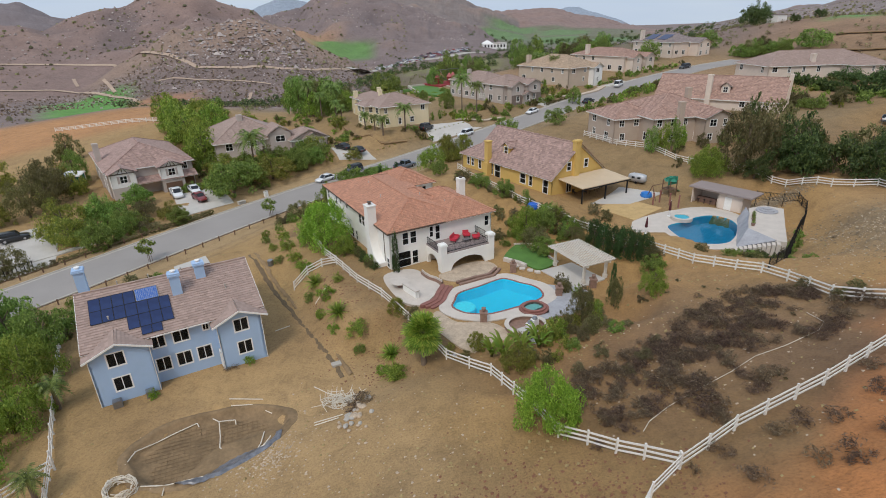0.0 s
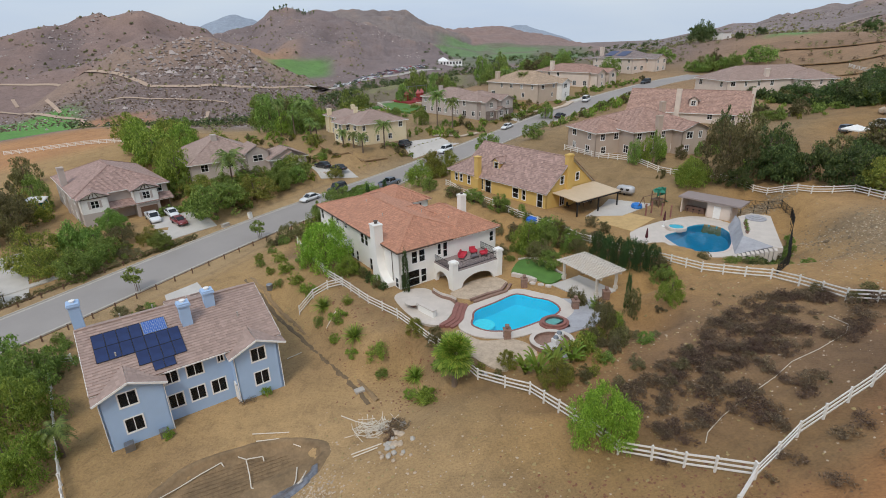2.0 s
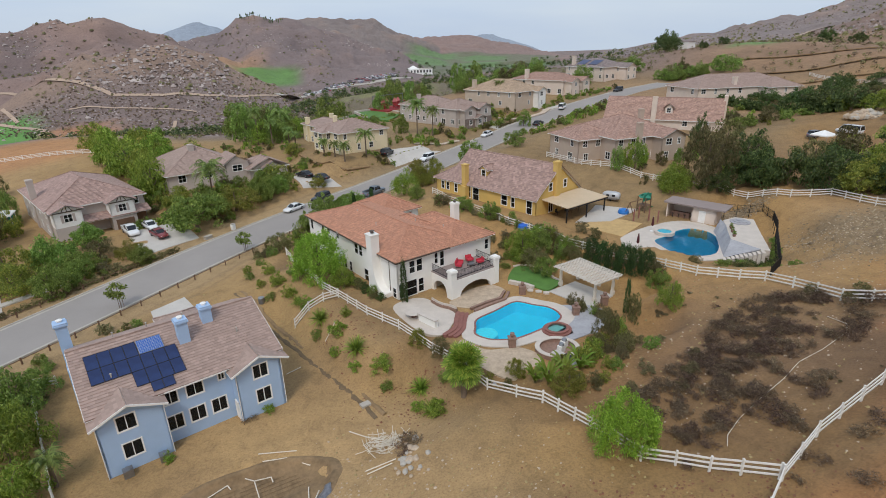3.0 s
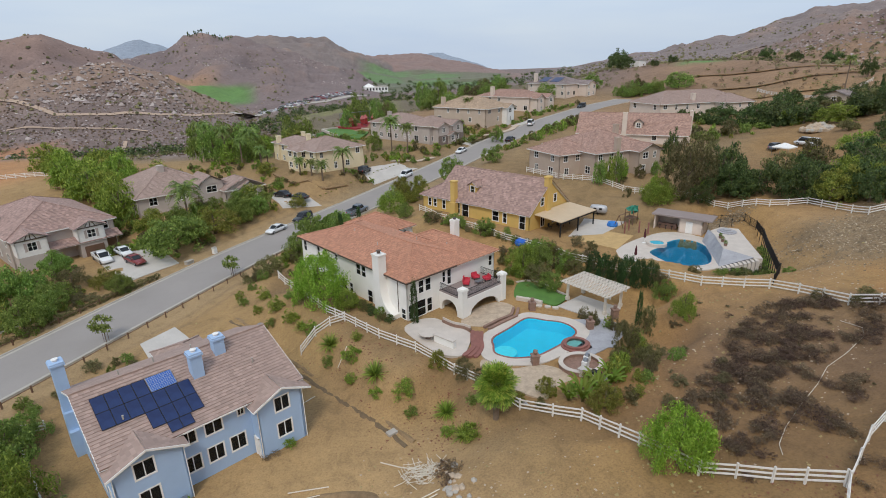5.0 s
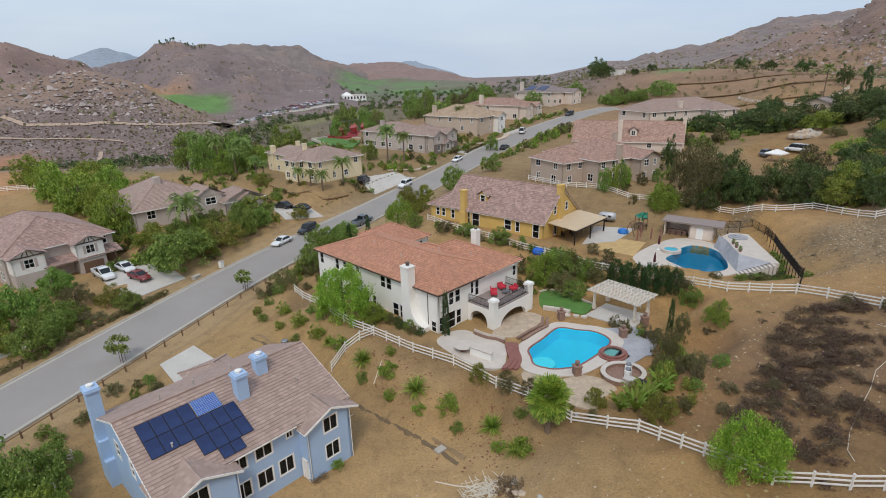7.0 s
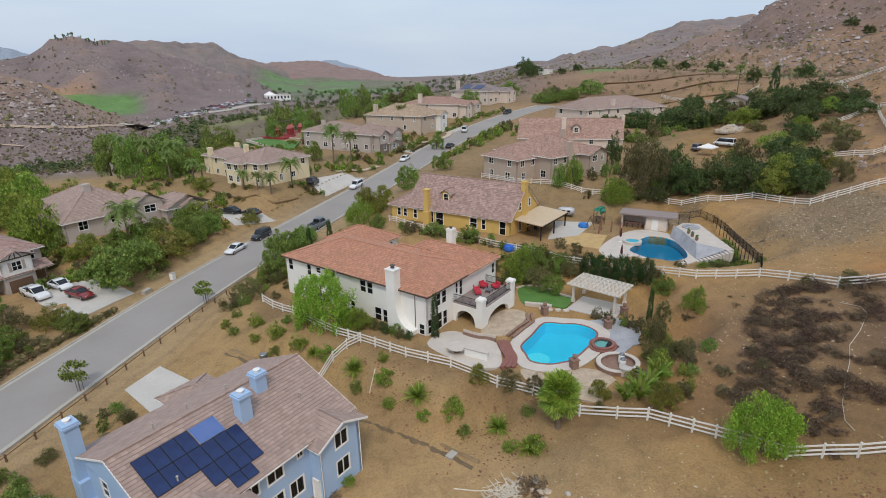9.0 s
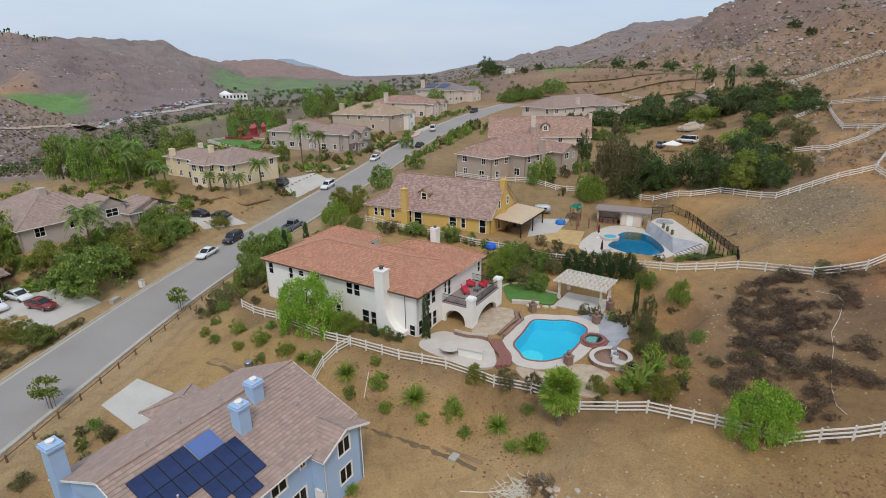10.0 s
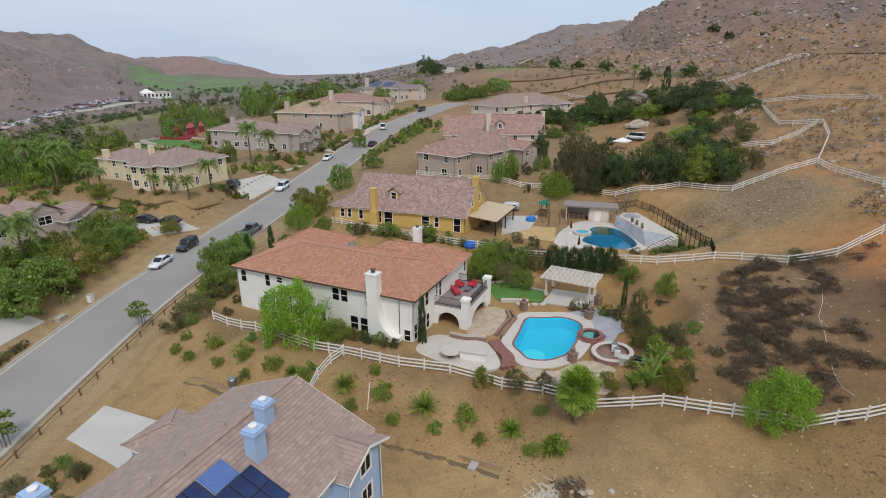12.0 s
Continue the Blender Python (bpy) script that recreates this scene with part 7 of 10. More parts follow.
def hill_ok(x, y, rr, az, r):
    foot = np.interp(az, FAR_AZ, FAR_FOOT)
    k = np.array([noise.noise(Vector((a_ * 0.012, b_ * 0.012, 3.0))) for a_, b_ in zip(x, y)])
    turf = ((az > -39) & (az < -31) & (rr > 280) & (rr < 430)) | ((az > -15) & (az < -8) & (rr > 555) & (rr < 650)) | ((az > -5) & (az < 21) & (rr > 560))
    return (rr > foot * 0.98) & (k + r.uniform(-0.5, 0.5, len(x)) > -0.05) & ~turf


def rock_ok(x, y, rr, az, r):
    foot = np.interp(az, FAR_AZ, FAR_FOOT)
    k = np.array([noise.noise(Vector((a_ * 0.009, b_ * 0.009, 8.0))) for a_, b_ in zip(x, y)])
    knoll = np.exp(-((az + 19.5) / 4.0) ** 2 - ((rr - 505) / 60) ** 2)
    right = (az > 46) & (rr > 340)
    return (rr > foot * 1.02) & (k + knoll * 1.6 + right * 0.25 + r.uniform(-0.35, 0.35, len(x)) > 0.22) & ~((az > -6) & (az < 30))


scatter("hill_scrub", 9000, hill_ok, lambda r, n: r.uniform(0.35, 0.95, n), L["dead"], "low brown scrub over the far hills", "scrub")
scatter("hill_bush", 2600, hill_ok, lambda r, n: r.uniform(0.8, 2.0, n), L["sage"], "grey green bushes over the far hills", "bushes", seed=9)
scatter("boulder", 7000, rock_ok, lambda r, n: np.exp(r.normal(-0.4, 0.45, n)), m_rock, "grey granite boulders over the far hills", "boulders", True, 5)


def crag_ok(x, y, rr, az, r):
    """Heaped rocks on the brow of the near knoll and down its shoulder."""
    brow = np.exp(-((az + 20.3) / 2.6) ** 2 - ((rr - 462) / 26) ** 2) + 0.7 * np.exp(-((az + 16.2) / 2.4) ** 2 - ((rr - 440) / 30) ** 2) + 0.5 * np.exp(-((az + 25) / 3) ** 2 - ((rr - 455) / 25) ** 2)
    return brow > r.uniform(0.1, 1.0, len(x))


def brow_ok(x, y, rr, az, r):
    """Rocks in drifts over the higher ridges."""
    k = np.array([noise.fractal(Vector((a_ * 0.011, b_ * 0.011, 2.0)), 0.8, 2.0, 4) for a_, b_ in zip(x, y)])
    left = (az > -36) & (az < 1) & (rr > 500) & (rr < 840) & ~((az > -16) & (rr < 660))
    right = (az > 41) & (rr > 330) & (rr < 560)
    return (left | right) & (k + r.uniform(-0.3, 0.3, len(x)) > 0.18)


scatter("crag_rock", 520, crag_ok, lambda r, n: np.exp(r.normal(0.05, 0.45, n)), m_rock, "heaped grey boulders on the near knoll", "boulders", True, 51)
scatter("ridge_rock", 3400, brow_ok, lambda r, n: np.exp(r.normal(-0.3, 0.4, n)), m_rock, "grey boulders in drifts over the ridges", "boulders", True, 52)


def valley_ok(x, y, rr, az, r):
    return ((az > -8) & (az < 24) & (rr > 330) & (rr < 900) & ~((az < 1) & (rr > 560)) & (r.uniform(0, 1, len(x)) > 0.5)) | ((az > -32) & (az < -5) & (rr > 260) & (rr < 345))


def leafy(name, n, accept, low, high, material, label, category, seed, leaves=46, nearest=100):
    """Many far trees or bushes, each a ragged dome of leaf clumps."""
    r = np.random.default_rng(seed)
    P = np.zeros((0, 2))
    while len(P) < n:
        az, rr = r.uniform(-58, 80, 6000), r.uniform(nearest, 900, 6000)
        x, y = HUB[0] + rr * np.sin(np.radians(az)), HUB[1] + rr * np.cos(np.radians(az))
        P = np.concatenate([P, np.stack([x, y], 1)[accept(x, y, rr, az, r)]])
    P = P[:n]
    size = r.uniform(low, high, n)
    d = r.normal(size=(n, leaves, 3))
    d /= np.linalg.norm(d, axis=2)[..., None]
    p = d * r.uniform(0.5, 1.0, (n, leaves, 1)) * np.array([1.0, 1.0, 0.75]) + np.array([0, 0, 0.7])
    p = p * r.uniform(0.8, 1.2, (n, 1, 3)) * size[:, None, None]
    p += np.stack([P[:, 0], P[:, 1], land_height(P[:, 0], P[:, 1])], 1)[:, None, :]
    me = leaf_mesh(name, p.reshape(-1, 3), (d * 0.7 + np.array([0, 0, 0.5])).reshape(-1, 3), np.repeat(size * 0.26, leaves), 0.7)
    me.materials.append(material)
    return tagged(mesh_part(name, me, None, None), label, category, kind="stuff")


leafy("valley_tree", 640, valley_ok, 1.4, 3.4, L["dark"], "dark green trees dotted over the far valley", "trees", 12)


def floor_ok(x, y, rr, az, r):
    k = np.array([noise.noise(Vector((a_ * 0.02, b_ * 0.02, 5.0))) for a_, b_ in zip(x, y)])
    street = road_near(x, y)[0] > 30
    left = (az > -31) & (az < 24) & (rr > 235) & (rr < 470)
    right = (az > 24) & (az < 62) & (rr > 190) & (rr < 440)
    return (left | right) & street & (k + r.uniform(-0.6, 0.6, len(x)) > -0.1) & ~((az > -4) & (az < 6) & (rr > 315) & (rr < 400))


def left_ok(x, y, rr, az, r):
    return (az > -50) & (az < -7) & (rr > 255) & (rr < 450) & ~((az > -42) & (az < -25) & (rr < 380))


leafy("valley_bush", 1500, floor_ok, 0.5, 1.6, L["olive"], "olive brown scrub over the valley floor", "scrub", 31, 26)
scatter("valley_scrub", 5200, left_ok, lambda r, n: r.uniform(0.25, 0.85, n), L["dead"], "low brown scrub on the far slope", "scrub", seed=33)
scatter("valley_stone", 2600, left_ok, lambda r, n: r.uniform(0.25, 0.8, n), m_rock, "pale stones on the far slope", "stones", True, 34)
leafy("valley_shrub", 900, floor_ok, 0.4, 1.3, L["dead"], "dark brown scrub over the valley floor", "scrub", 32, 26)


def slope_ok(x, y, rr, az, r):
    u = 0.68 * x - 0.73 * y
    k = np.array([noise.fractal(Vector((a_ * 0.035, b_ * 0.035, 4.0)), 0.8, 2.0, 3) for a_, b_ in zip(x, y)])
    mound = np.hypot((x - 55) / 20, (y - 61) / 13) < 1
    return (u > 0) & (rr > 66) & (rr < 430) & (az > 35) & (k + r.uniform(-0.45, 0.45, len(x)) > 0.0) & ~mound


leafy("slope_scrub", 8000, slope_ok, 0.22, 0.75, L["rust"], "rust brown scrub on the near hillside", "scrub", 21, 11, 55)
leafy("slope_bush", 2200, slope_ok, 0.2, 0.75, L["sage"], "grey green scrub on the near hillside", "scrub", 22, 14, 55)
scatter("slope_rock", 2200, slope_ok, lambda r, n: r.uniform(0.12, 0.6, n), m_rock, "pale boulders on the near hillside", "boulders", True, 23)


# leafy bank under and between the gardens
for i in range(20):
    k = i / 19
    shrub(9.2 + 5.4 * k + r_.uniform(-0.6, 0.6), 74.5 + 4.0 * math.sin(k * 3) + r_.uniform(-1.2, 1.2), r_.uniform(2.0, 3.4), r_.uniform(1.4, 2.6), r_.choice(["oak", "olive", "oak", "pepper"]), "dense leafy shrub behind the white house", "shrub bank behind the white house")
for i in range(18):
    k = i / 17
    shrub(11.0 + 3.0 * math.sin(k * 3.1) + r_.uniform(-0.5, 0.5), 60.5 - 14.5 * k + r_.uniform(-0.5, 0.5), r_.uniform(1.6, 2.8), r_.uniform(1.2, 2.6), r_.choice(["olive", "olive", "oak", "pepper", "sage"]), "olive green shrub beside the pool terrace", "shrubs beside the pool")
for i in range(34):
    k = i / 33
    shrub(-1.5 + 26 * k + r_.uniform(-0.6, 0.6), 101.0 - 34 * k + r_.uniform(-0.8, 0.8) - 2.0, r_.uniform(1.0, 2.4), r_.uniform(0.7, 1.7), r_.choice(["oak", "olive", "sage", "olive"]), "mixed green shrub along the white rail fence", "shrubs along the upper fence")
for i in range(22):
    k = i / 21
    shrub(99 + 22 * k, 186 - 34 * k + 3 * math.sin(k * 5), 4.6, r_.uniform(2.2, 3.2), "dark", "tall dark green hedge plant", "tall hedge of the far lot")


# loose stones, clods and dry tufts over the near dirt
def near_scatter(name, n, low, high, material, label, category, seed, spots, flat=0.6):
    r = np.random.default_rng(seed)
    P = []
    while len(P) < n:
        cx, cy, rx, ry = spots[r.integers(0, len(spots))]
        x, y = cx + r.normal() * rx, cy + r.normal() * ry
        if any(math.dist((x, y), (kx, ky)) < kr * 0.8 for kx, ky, kr in KEEP_OFF[:3]) or ((x - 4) / 14) ** 2 + ((y - 58) / 11) ** 2 < 1 or float(road_near(np.array([x]), np.array([y]))[0][0]) < 5.6:
            continue
        P.append((x, y))
    P = np.array(P)
    base = np.array([(1, 0, 0.1), (0.3, 0.95, 0), (-0.8, 0.6, 0.1), (-0.8, -0.6, 0), (0.3, -0.95, 0.1), (0.1, 0.1, 1.0)])
    faces = [(0, 1, 5), (1, 2, 5), (2, 3, 5), (3, 4, 5), (4, 0, 5)]
    S = r.uniform(low, high, n) * r.uniform(0.5, 1.0, n)
    v = base[None] * r.uniform(0.5, 1.5, (n, 6, 3)) * S[:, None, None] * np.array([1, 1, flat])
    v += np.stack([P[:, 0], P[:, 1], land_height(P[:, 0], P[:, 1]) - 0.01], 1)[:, None, :]
    me = bpy.data.meshes.new(name)
    me.from_pydata(v.reshape(-1, 3).tolist(), [], [tuple(i * 6 + q_ for q_ in f_) for i in range(n) for f_ in faces])
    return tagged(mesh_part(name, me, material, None), label, category, kind="stuff")


DIRT = [(-12, 34, 8, 7), (-30, 40, 10, 12), (-20, 62, 7, 9), (2, 30, 8, 5), (24, 40, 9, 8), (45, 58, 10, 9), (20, 50, 8, 5), (-24, 72, 5, 8)]
near_scatter("dirt_clod", 3000, 0.03, 0.10, M["clod"], "small clods and stones on the dry dirt", "stones", 41, DIRT)
near_scatter("pale_stone", 2200, 0.05, 0.16, M["flagstone"], "small pale stones on the dry dirt", "stones", 42, DIRT[4:6] + DIRT[:1] + [(-16.5, 33.5, 1.3, 1.6), (50, 62, 6, 6)])
m_rubble, t, b, _ = nodes_of("tan_grey_rubble")
g_ = t.nodes.new("ShaderNodeNewGeometry")
t.links.new(ramp(t, g_.outputs["Random Per Island"], [(0.0, (0.14, 0.098, 0.058)), (0.5, (0.225, 0.166, 0.10)), (0.88, (0.30, 0.228, 0.145)), (1.0, (0.44, 0.365, 0.26))]), b.inputs["Base Color"])
b.inputs["Roughness"].default_value = 0.95
near_scatter("rubble_stone", 9000, 0.05, 0.24, m_rubble, "grey brown rubble on the bare hillside", "stones", 46, [(53, 66, 5, 4), (52, 57, 5, 4), (60, 62, 6, 4), (66, 66, 5, 3), (50.5, 86, 2.4, 1.2)])
near_scatter("rubble_rock", 170, 0.2, 0.55, m_rubble, "larger rocks in the hillside rubble", "rocks", 47, [(53, 64, 5, 4), (54, 57, 5, 3), (63, 64, 6, 3), (50.5, 86, 2.6, 1.2)], 0.5)
near_scatter("dry_weed", 1500, 0.06, 0.2, M["straw"], "dry weeds dotted over the dirt", "weeds", 43, DIRT + [(-40, 80, 9, 12), (8, 44, 5, 4), (30, 62, 8, 5)], 0.9)
near_scatter("dead_leaves", 1500, 0.06, 0.2, M["red_litter"], "rust brown dead leaves on the dirt", "leaf litter", 44, [(2, 25, 3, 3), (8, 26, 4, 2), (-9, 50, 3, 4), (-17, 60, 3, 5)], 0.4)

# plants before the craftsman house, and the tall hedge below the hillside house
for lx, ly, w, h, k_ in ((-8.5, -3.5, 5.5, 3.6, "oak"), (-5.0, -3.6, 5.0, 3.8, "pepper"), (-1.5, -3.8, 5.0, 3.4, "oak"), (1.6, -4.6, 4.6, 3.2, "olive"), (4.2, -5.6, 4.4, 2.8, "oak"), (8.5, -6.5, 3.6, 2.4, "oak"), (11.5, -6.8, 3.4, 2.2, "pepper"), (-9.0, -7.5, 6.5, 4.2, "yellow"), (-4.5, -8.0, 6.0, 4.0, "oak"), (0.5, -8.5, 5.0, 3.4, "pepper")):
    c_, s_ = math.cos(radians(33)), math.sin(radians(33))
    tree(-52.0 + lx * c_ - ly * s_, 126.5 + lx * s_ + ly * c_, w, h, k_, "trees before the craftsman house")
for i in range(34):
    k = i / 33
    shrub(93.5 + 14 * k + 1.5 * math.sin(k * 9), 176 - 38 * k, 5.0, r_.uniform(2.6, 3.8), "dark")

for x, y, w, h, k_ in ((7.4, 45.8, 3.2, 3.0, "yellow"), (8.6, 47.0, 2.8, 2.6, "pepper"), (9.2, 44.6, 2.0, 1.4, "yellow"), (5.6, 43.0, 2.0, 1.3, "olive"), (8.0, 42.6, 1.8, 1.2, "yellow"), (-0.6, 44.9, 1.6, 1.1, "olive"), (-2.2, 46.4, 1.8, 1.2, "yellow"), (-3.8, 48.4, 1.6, 1.1, "sage")):
    shrub(x, y, w, h, k_, "leafy yellow green shrub beside the terrace", "shrubs beside the terrace")
for x, y in ((33.1, 49.4), (34.6, 45.9), (36.2, 46.8)):
    shrub(x, y, 2.6, 1.3, "olive", "grey brown rounded shrub by the rail fence", "dry shrubs by the fence")
bed = random.Random(23)
for k in range(26):
    q_ = bed.random()
    shrub(35.6 + 4.6 * q_ + bed.uniform(-0.5, 0.5), 66.2 - 1.6 * q_ + bed.uniform(-2.6, 0.4), bed.uniform(1.0, 2.0), bed.uniform(0.6, 1.3), bed.choice(("dark", "oak", "olive", "dark")), "dark green planting in the bed below the terrace", "bed below the terrace")

# ---- rail fences ----
UNIT = bpy.data.meshes.new("rail")
_bm = boxes((-0.5, 0.5, -0.5, 0.5, -0.5, 0.5))
_bm.to_mesh(UNIT)
_bm.free()
UNIT.materials.append(M["white_vinyl"])
UNIT_DARK = UNIT.copy()
UNIT_DARK.materials.clear()
UNIT_DARK.materials.append(M["timber"])
UNIT_IRON = UNIT.copy()
UNIT_IRON.materials.clear()
UNIT_IRON.materials.append(M["iron"])


def stick(name, a, b, w, h, parent, mesh):
    """A straight bar between two points as an object of its own."""
    a, b = Vector(a), Vector(b)
    d = b - a
    ob = mesh_part(name, mesh, None, parent)
    rot = d.to_track_quat("X", "Z").to_matrix().to_4x4()
    ob.matrix_basis = Matrix.Translation((a + b) / 2) @ rot @ Matrix.Diagonal((d.length, w, h, 1))
    return ob


def walk_line(pts, step):
    out = []
    for (x0, y0), (x1, y1) in zip(pts, pts[1:]):
        n = max(1, round(math.dist((x0, y0), (x1, y1)) / step))
        out += [(x0 + (x1 - x0) * i / n, y0 + (y1 - y0) * i / n) for i in range(n)]
    return out + [pts[-1]]


def fence(pts, label, tall=1.3, rails=(0.35, 0.75, 1.15), step=2.4, post=0.13, rail=(0.05, 0.14), mesh=None, name="fence", group="white rail fences", lean=0.02):
    ob = thing(name, Matrix.Identity(4), label, "fence", group)
    mesh = mesh or UNIT
    spots = [(x, y, gz(x, y)) for x, y in walk_line(pts, step)]
    for x, y, z in spots:
        p_ = mesh_part("post", mesh, None, ob)
        p_.matrix_basis = pose(x, y, z + tall / 2 - 0.1, pick_f.uniform(-1.5, 1.5), pick_f.uniform(-1.5, 1.5), pick_f.uniform(0, 10)) @ Matrix.Diagonal((post, post, tall + 0.3, 1))
    for a, b in zip(spots, spots[1:]):
        for h in rails:
            o = pick_f.uniform(-lean, lean)
            stick("rail", (a[0], a[1], a[2] + h + o), (b[0], b[1], b[2] + h + pick_f.uniform(-lean, lean)), *rail, ob, mesh)
    return ob


pick_f = random.Random(3)
fence([(-28.4, 85.0), (-25.0, 77.5), (-20.8, 69.4), (-18.5, 66.6), (-14.6, 61.2), (-10.8, 57.2), (-7.2, 53.2), (-4.2, 47.6), (-2.5, 45.4), (-0.2, 43.0), (1.8, 41.3)], "weathered white three-rail fence between the lots")
fence([(1.8, 41.3), (3.6, 38.0), (5.3, 34.8), (6.4, 31.8), (8.2, 30.4), (9.8, 29.0), (11.3, 28.0), (13.0, 26.8)], "weathered white three-rail fence round the dirt slope")
fence([(-18.5, 66.6), (-24.0, 64.0)], "short white three-rail fence running down the bank")
fence([(7.0, 19.5), (10.6, 24.5), (13.0, 26.6), (17.5, 29.4), (24.5, 32.2), (30.6, 35.4)], "white three-rail fence along the red clay hillside")
fence([(-2.5, 108.4), (-0.2, 100.8), (5.0, 92.2), (8.3, 85.4), (12.2, 79.6), (19.2, 73.4), (23.7, 66.0), (26.8, 60.2), (30.2, 56.9), (32.0, 55.0)], "white three-rail fence between the white and ochre houses")
fence([(32.0, 55.0), (32.9, 51.8), (33.9, 46.6), (36.3, 42.4), (41.8, 40.2), (50, 38.5), (60, 36)], "white three-rail fence up the hillside")
fence([(26.8, 127.0), (31.6, 116.0), (40.1, 104.7), (47.4, 98.3), (50.4, 93.3), (54.0, 86.8), (56.0, 82.8), (60.6, 79.8), (61.0, 69.2), (69.4, 66.3), (78.4, 63.2)], "white three-rail fence along the back of the grove")
fence([(78.4, 63.2), (64, 48), (58.9, 45.8)], "white three-rail fence over the bare hill")
fence([(78.4, 63.2), (96, 69), (105.4, 74.5), (105.0, 83.7), (114, 91), (124.9, 99.0)], "white three-rail fence up to the hill track", step=3)
fence([(124.9, 99.0), (140, 116), (150.7, 125.7), (160.9, 106.7), (185, 110)], "white three-rail fence beside the hill track", step=3.2)
fence([(150.7, 125.7), (138.3, 138.4), (128, 150), (140, 158), (165, 165)], "white three-rail fence below the hill", step=3.2)
fence([(-48.4, 55.6), (-50.6, 55.2), (-49.2, 52.8), (-45.4, 47.3), (-42.2, 42.6), (-38.4, 37.1), (-36.0, 33.8), (-33.6, 30.0), (-30, 24)], "white three-rail fence beside the blue house")
fence([(-35.2, 33.0), (-37.3, 29.9), (-40, 26)], "white three-rail fence at the lot corner")
fence([(-140, 175), (-110, 168), (-93, 162.2), (-88, 163), (-84, 170)], "far white rail fence above the valley", step=3)
fence([(-31, 203), (-24, 224), (-12, 245), (5, 260)], "far white rail fence round a paddock", step=3)
fence([(105.4, 75.5), (96, 75.5), (88, 76.5), (85.5, 82), (84, 90)], "white three-rail fence across the hollow", step=3)
fence([(125.5, 98.5), (126, 90), (125, 80), (122, 70)], "white three-rail fence along the scrub slope", step=3)
fence([(110, 99), (115, 98.7), (124, 99.5)], "short white fence below the hill track", step=3)
fence([(150, 200), (148, 185), (145, 160), (142.5, 141)], "white rail fence along the upper terrace", step=3.2)
# posts and pipe rail along both sides of the street
for off, i0, i1 in ((6.4, 60, 150), (-6.6, 78, 128)):
    ob = thing("fence", Matrix.Identity(4), "low dark timber post and rail fence beside the street", "fence", "street rail fences")
    spots = []
    for i in range(i0, min(i1, len(road_line)), 2):
        x, y = road_line[i, 0] + road_nor[i, 0] * off, road_line[i, 1] + road_nor[i, 1] * off
        spots.append((x, y, gz(x, y)))
    for x, y, z in spots:
        stick("post", (x, y, z - 0.2), (x, y, z + 0.85), 0.14, 0.14, ob, UNIT_DARK)
    for a, b in zip(spots, spots[1:]):
        stick("rail", (a[0], a[1], a[2] + 0.62), (b[0], b[1], b[2] + 0.62), 0.07, 0.07, ob, UNIT_DARK)
# black iron fence round the second pool
ob = thing("iron_fence", Matrix.Identity(4), "black iron picket fence round the second pool", "fence")
spots = [(x, y, max(gz(x, y), min(2.9 + (52 - x) * 0.09, 4.2) if y < 82.9 else 2.6)) for x, y in walk_line([(46.5, 85.5), (51.6, 83.0), (50.6, 79.0), (47.6, 74.0), (43.8, 69.0), (40.0, 63.6), (36.0, 58.0), (33.0, 55.6)], 1.8)]
for x, y, z in spots:
    stick("post", (x, y, gz(x, y) - 0.1), (x, y, z + 1.5), 0.07, 0.07, ob, UNIT_IRON)
for a, b in zip(spots, spots[1:]):
    for h in (0.15, 1.35):
        stick("rail", (a[0], a[1], a[2] + h), (b[0], b[1], b[2] + h), 0.04, 0.04, ob, UNIT_IRON)
    for k in range(1, 10):
        p_ = Vector(a).lerp(Vector(b), k / 10)
        stick("picket", (p_.x, p_.y, p_.z + 0.1), (p_.x, p_.y, p_.z + 1.42), 0.028, 0.028, ob, UNIT_IRON)


# ---- pools and paving ----
def curve_through(pts, n=8):
    """A closed smooth outline through a few plan points."""
    out, k = [], len(pts)
    for i in range(k):
        p0, p1, p2, p3 = (Vector((*pts[(i + j - 1) % k], 0)) for j in range(4))
        for s in range(n):
            t_ = s / n
            v = 0.5 * ((2 * p1) + (p2 - p0) * t_ + (2 * p0 - 5 * p1 + 4 * p2 - p3) * t_ ** 2 + (3 * p1 - p0 - 3 * p2 + p3) * t_ ** 3)
            out.append((v.x, v.y))
    return out


def grown(outline, d):
    """The outline moved outwards (counter-clockwise outline)."""
    n, out = len(outline), []
    for i in range(n):
        a, b = Vector(outline[i - 1]), Vector(outline[(i + 1) % n])
        t_ = (b - a).normalized()
        out.append((outline[i][0] + t_.y * d, outline[i][1] - t_.x * d))
    return out


def ring(bm, inner, outer, z0, z1, z_in=None):
    n = len(inner)
    z_in = z1 if z_in is None else z_in
    rows = [[bm.verts.new((*p, z)) for p in o] for o, z in ((inner, z0), (inner, z_in), (outer, z1), (outer, z0))]
    for i in range(n):
        j = (i + 1) % n
        for a, b in zip(rows, rows[1:]):
            bm.faces.new([a[j], a[i], b[i], b[j]])
    return bm


def ccw(pts):
    area = sum(a[0] * b[1] - b[0] * a[1] for a, b in zip(pts, pts[1:] + pts[:1]))
    return pts if area > 0 else pts[::-1]


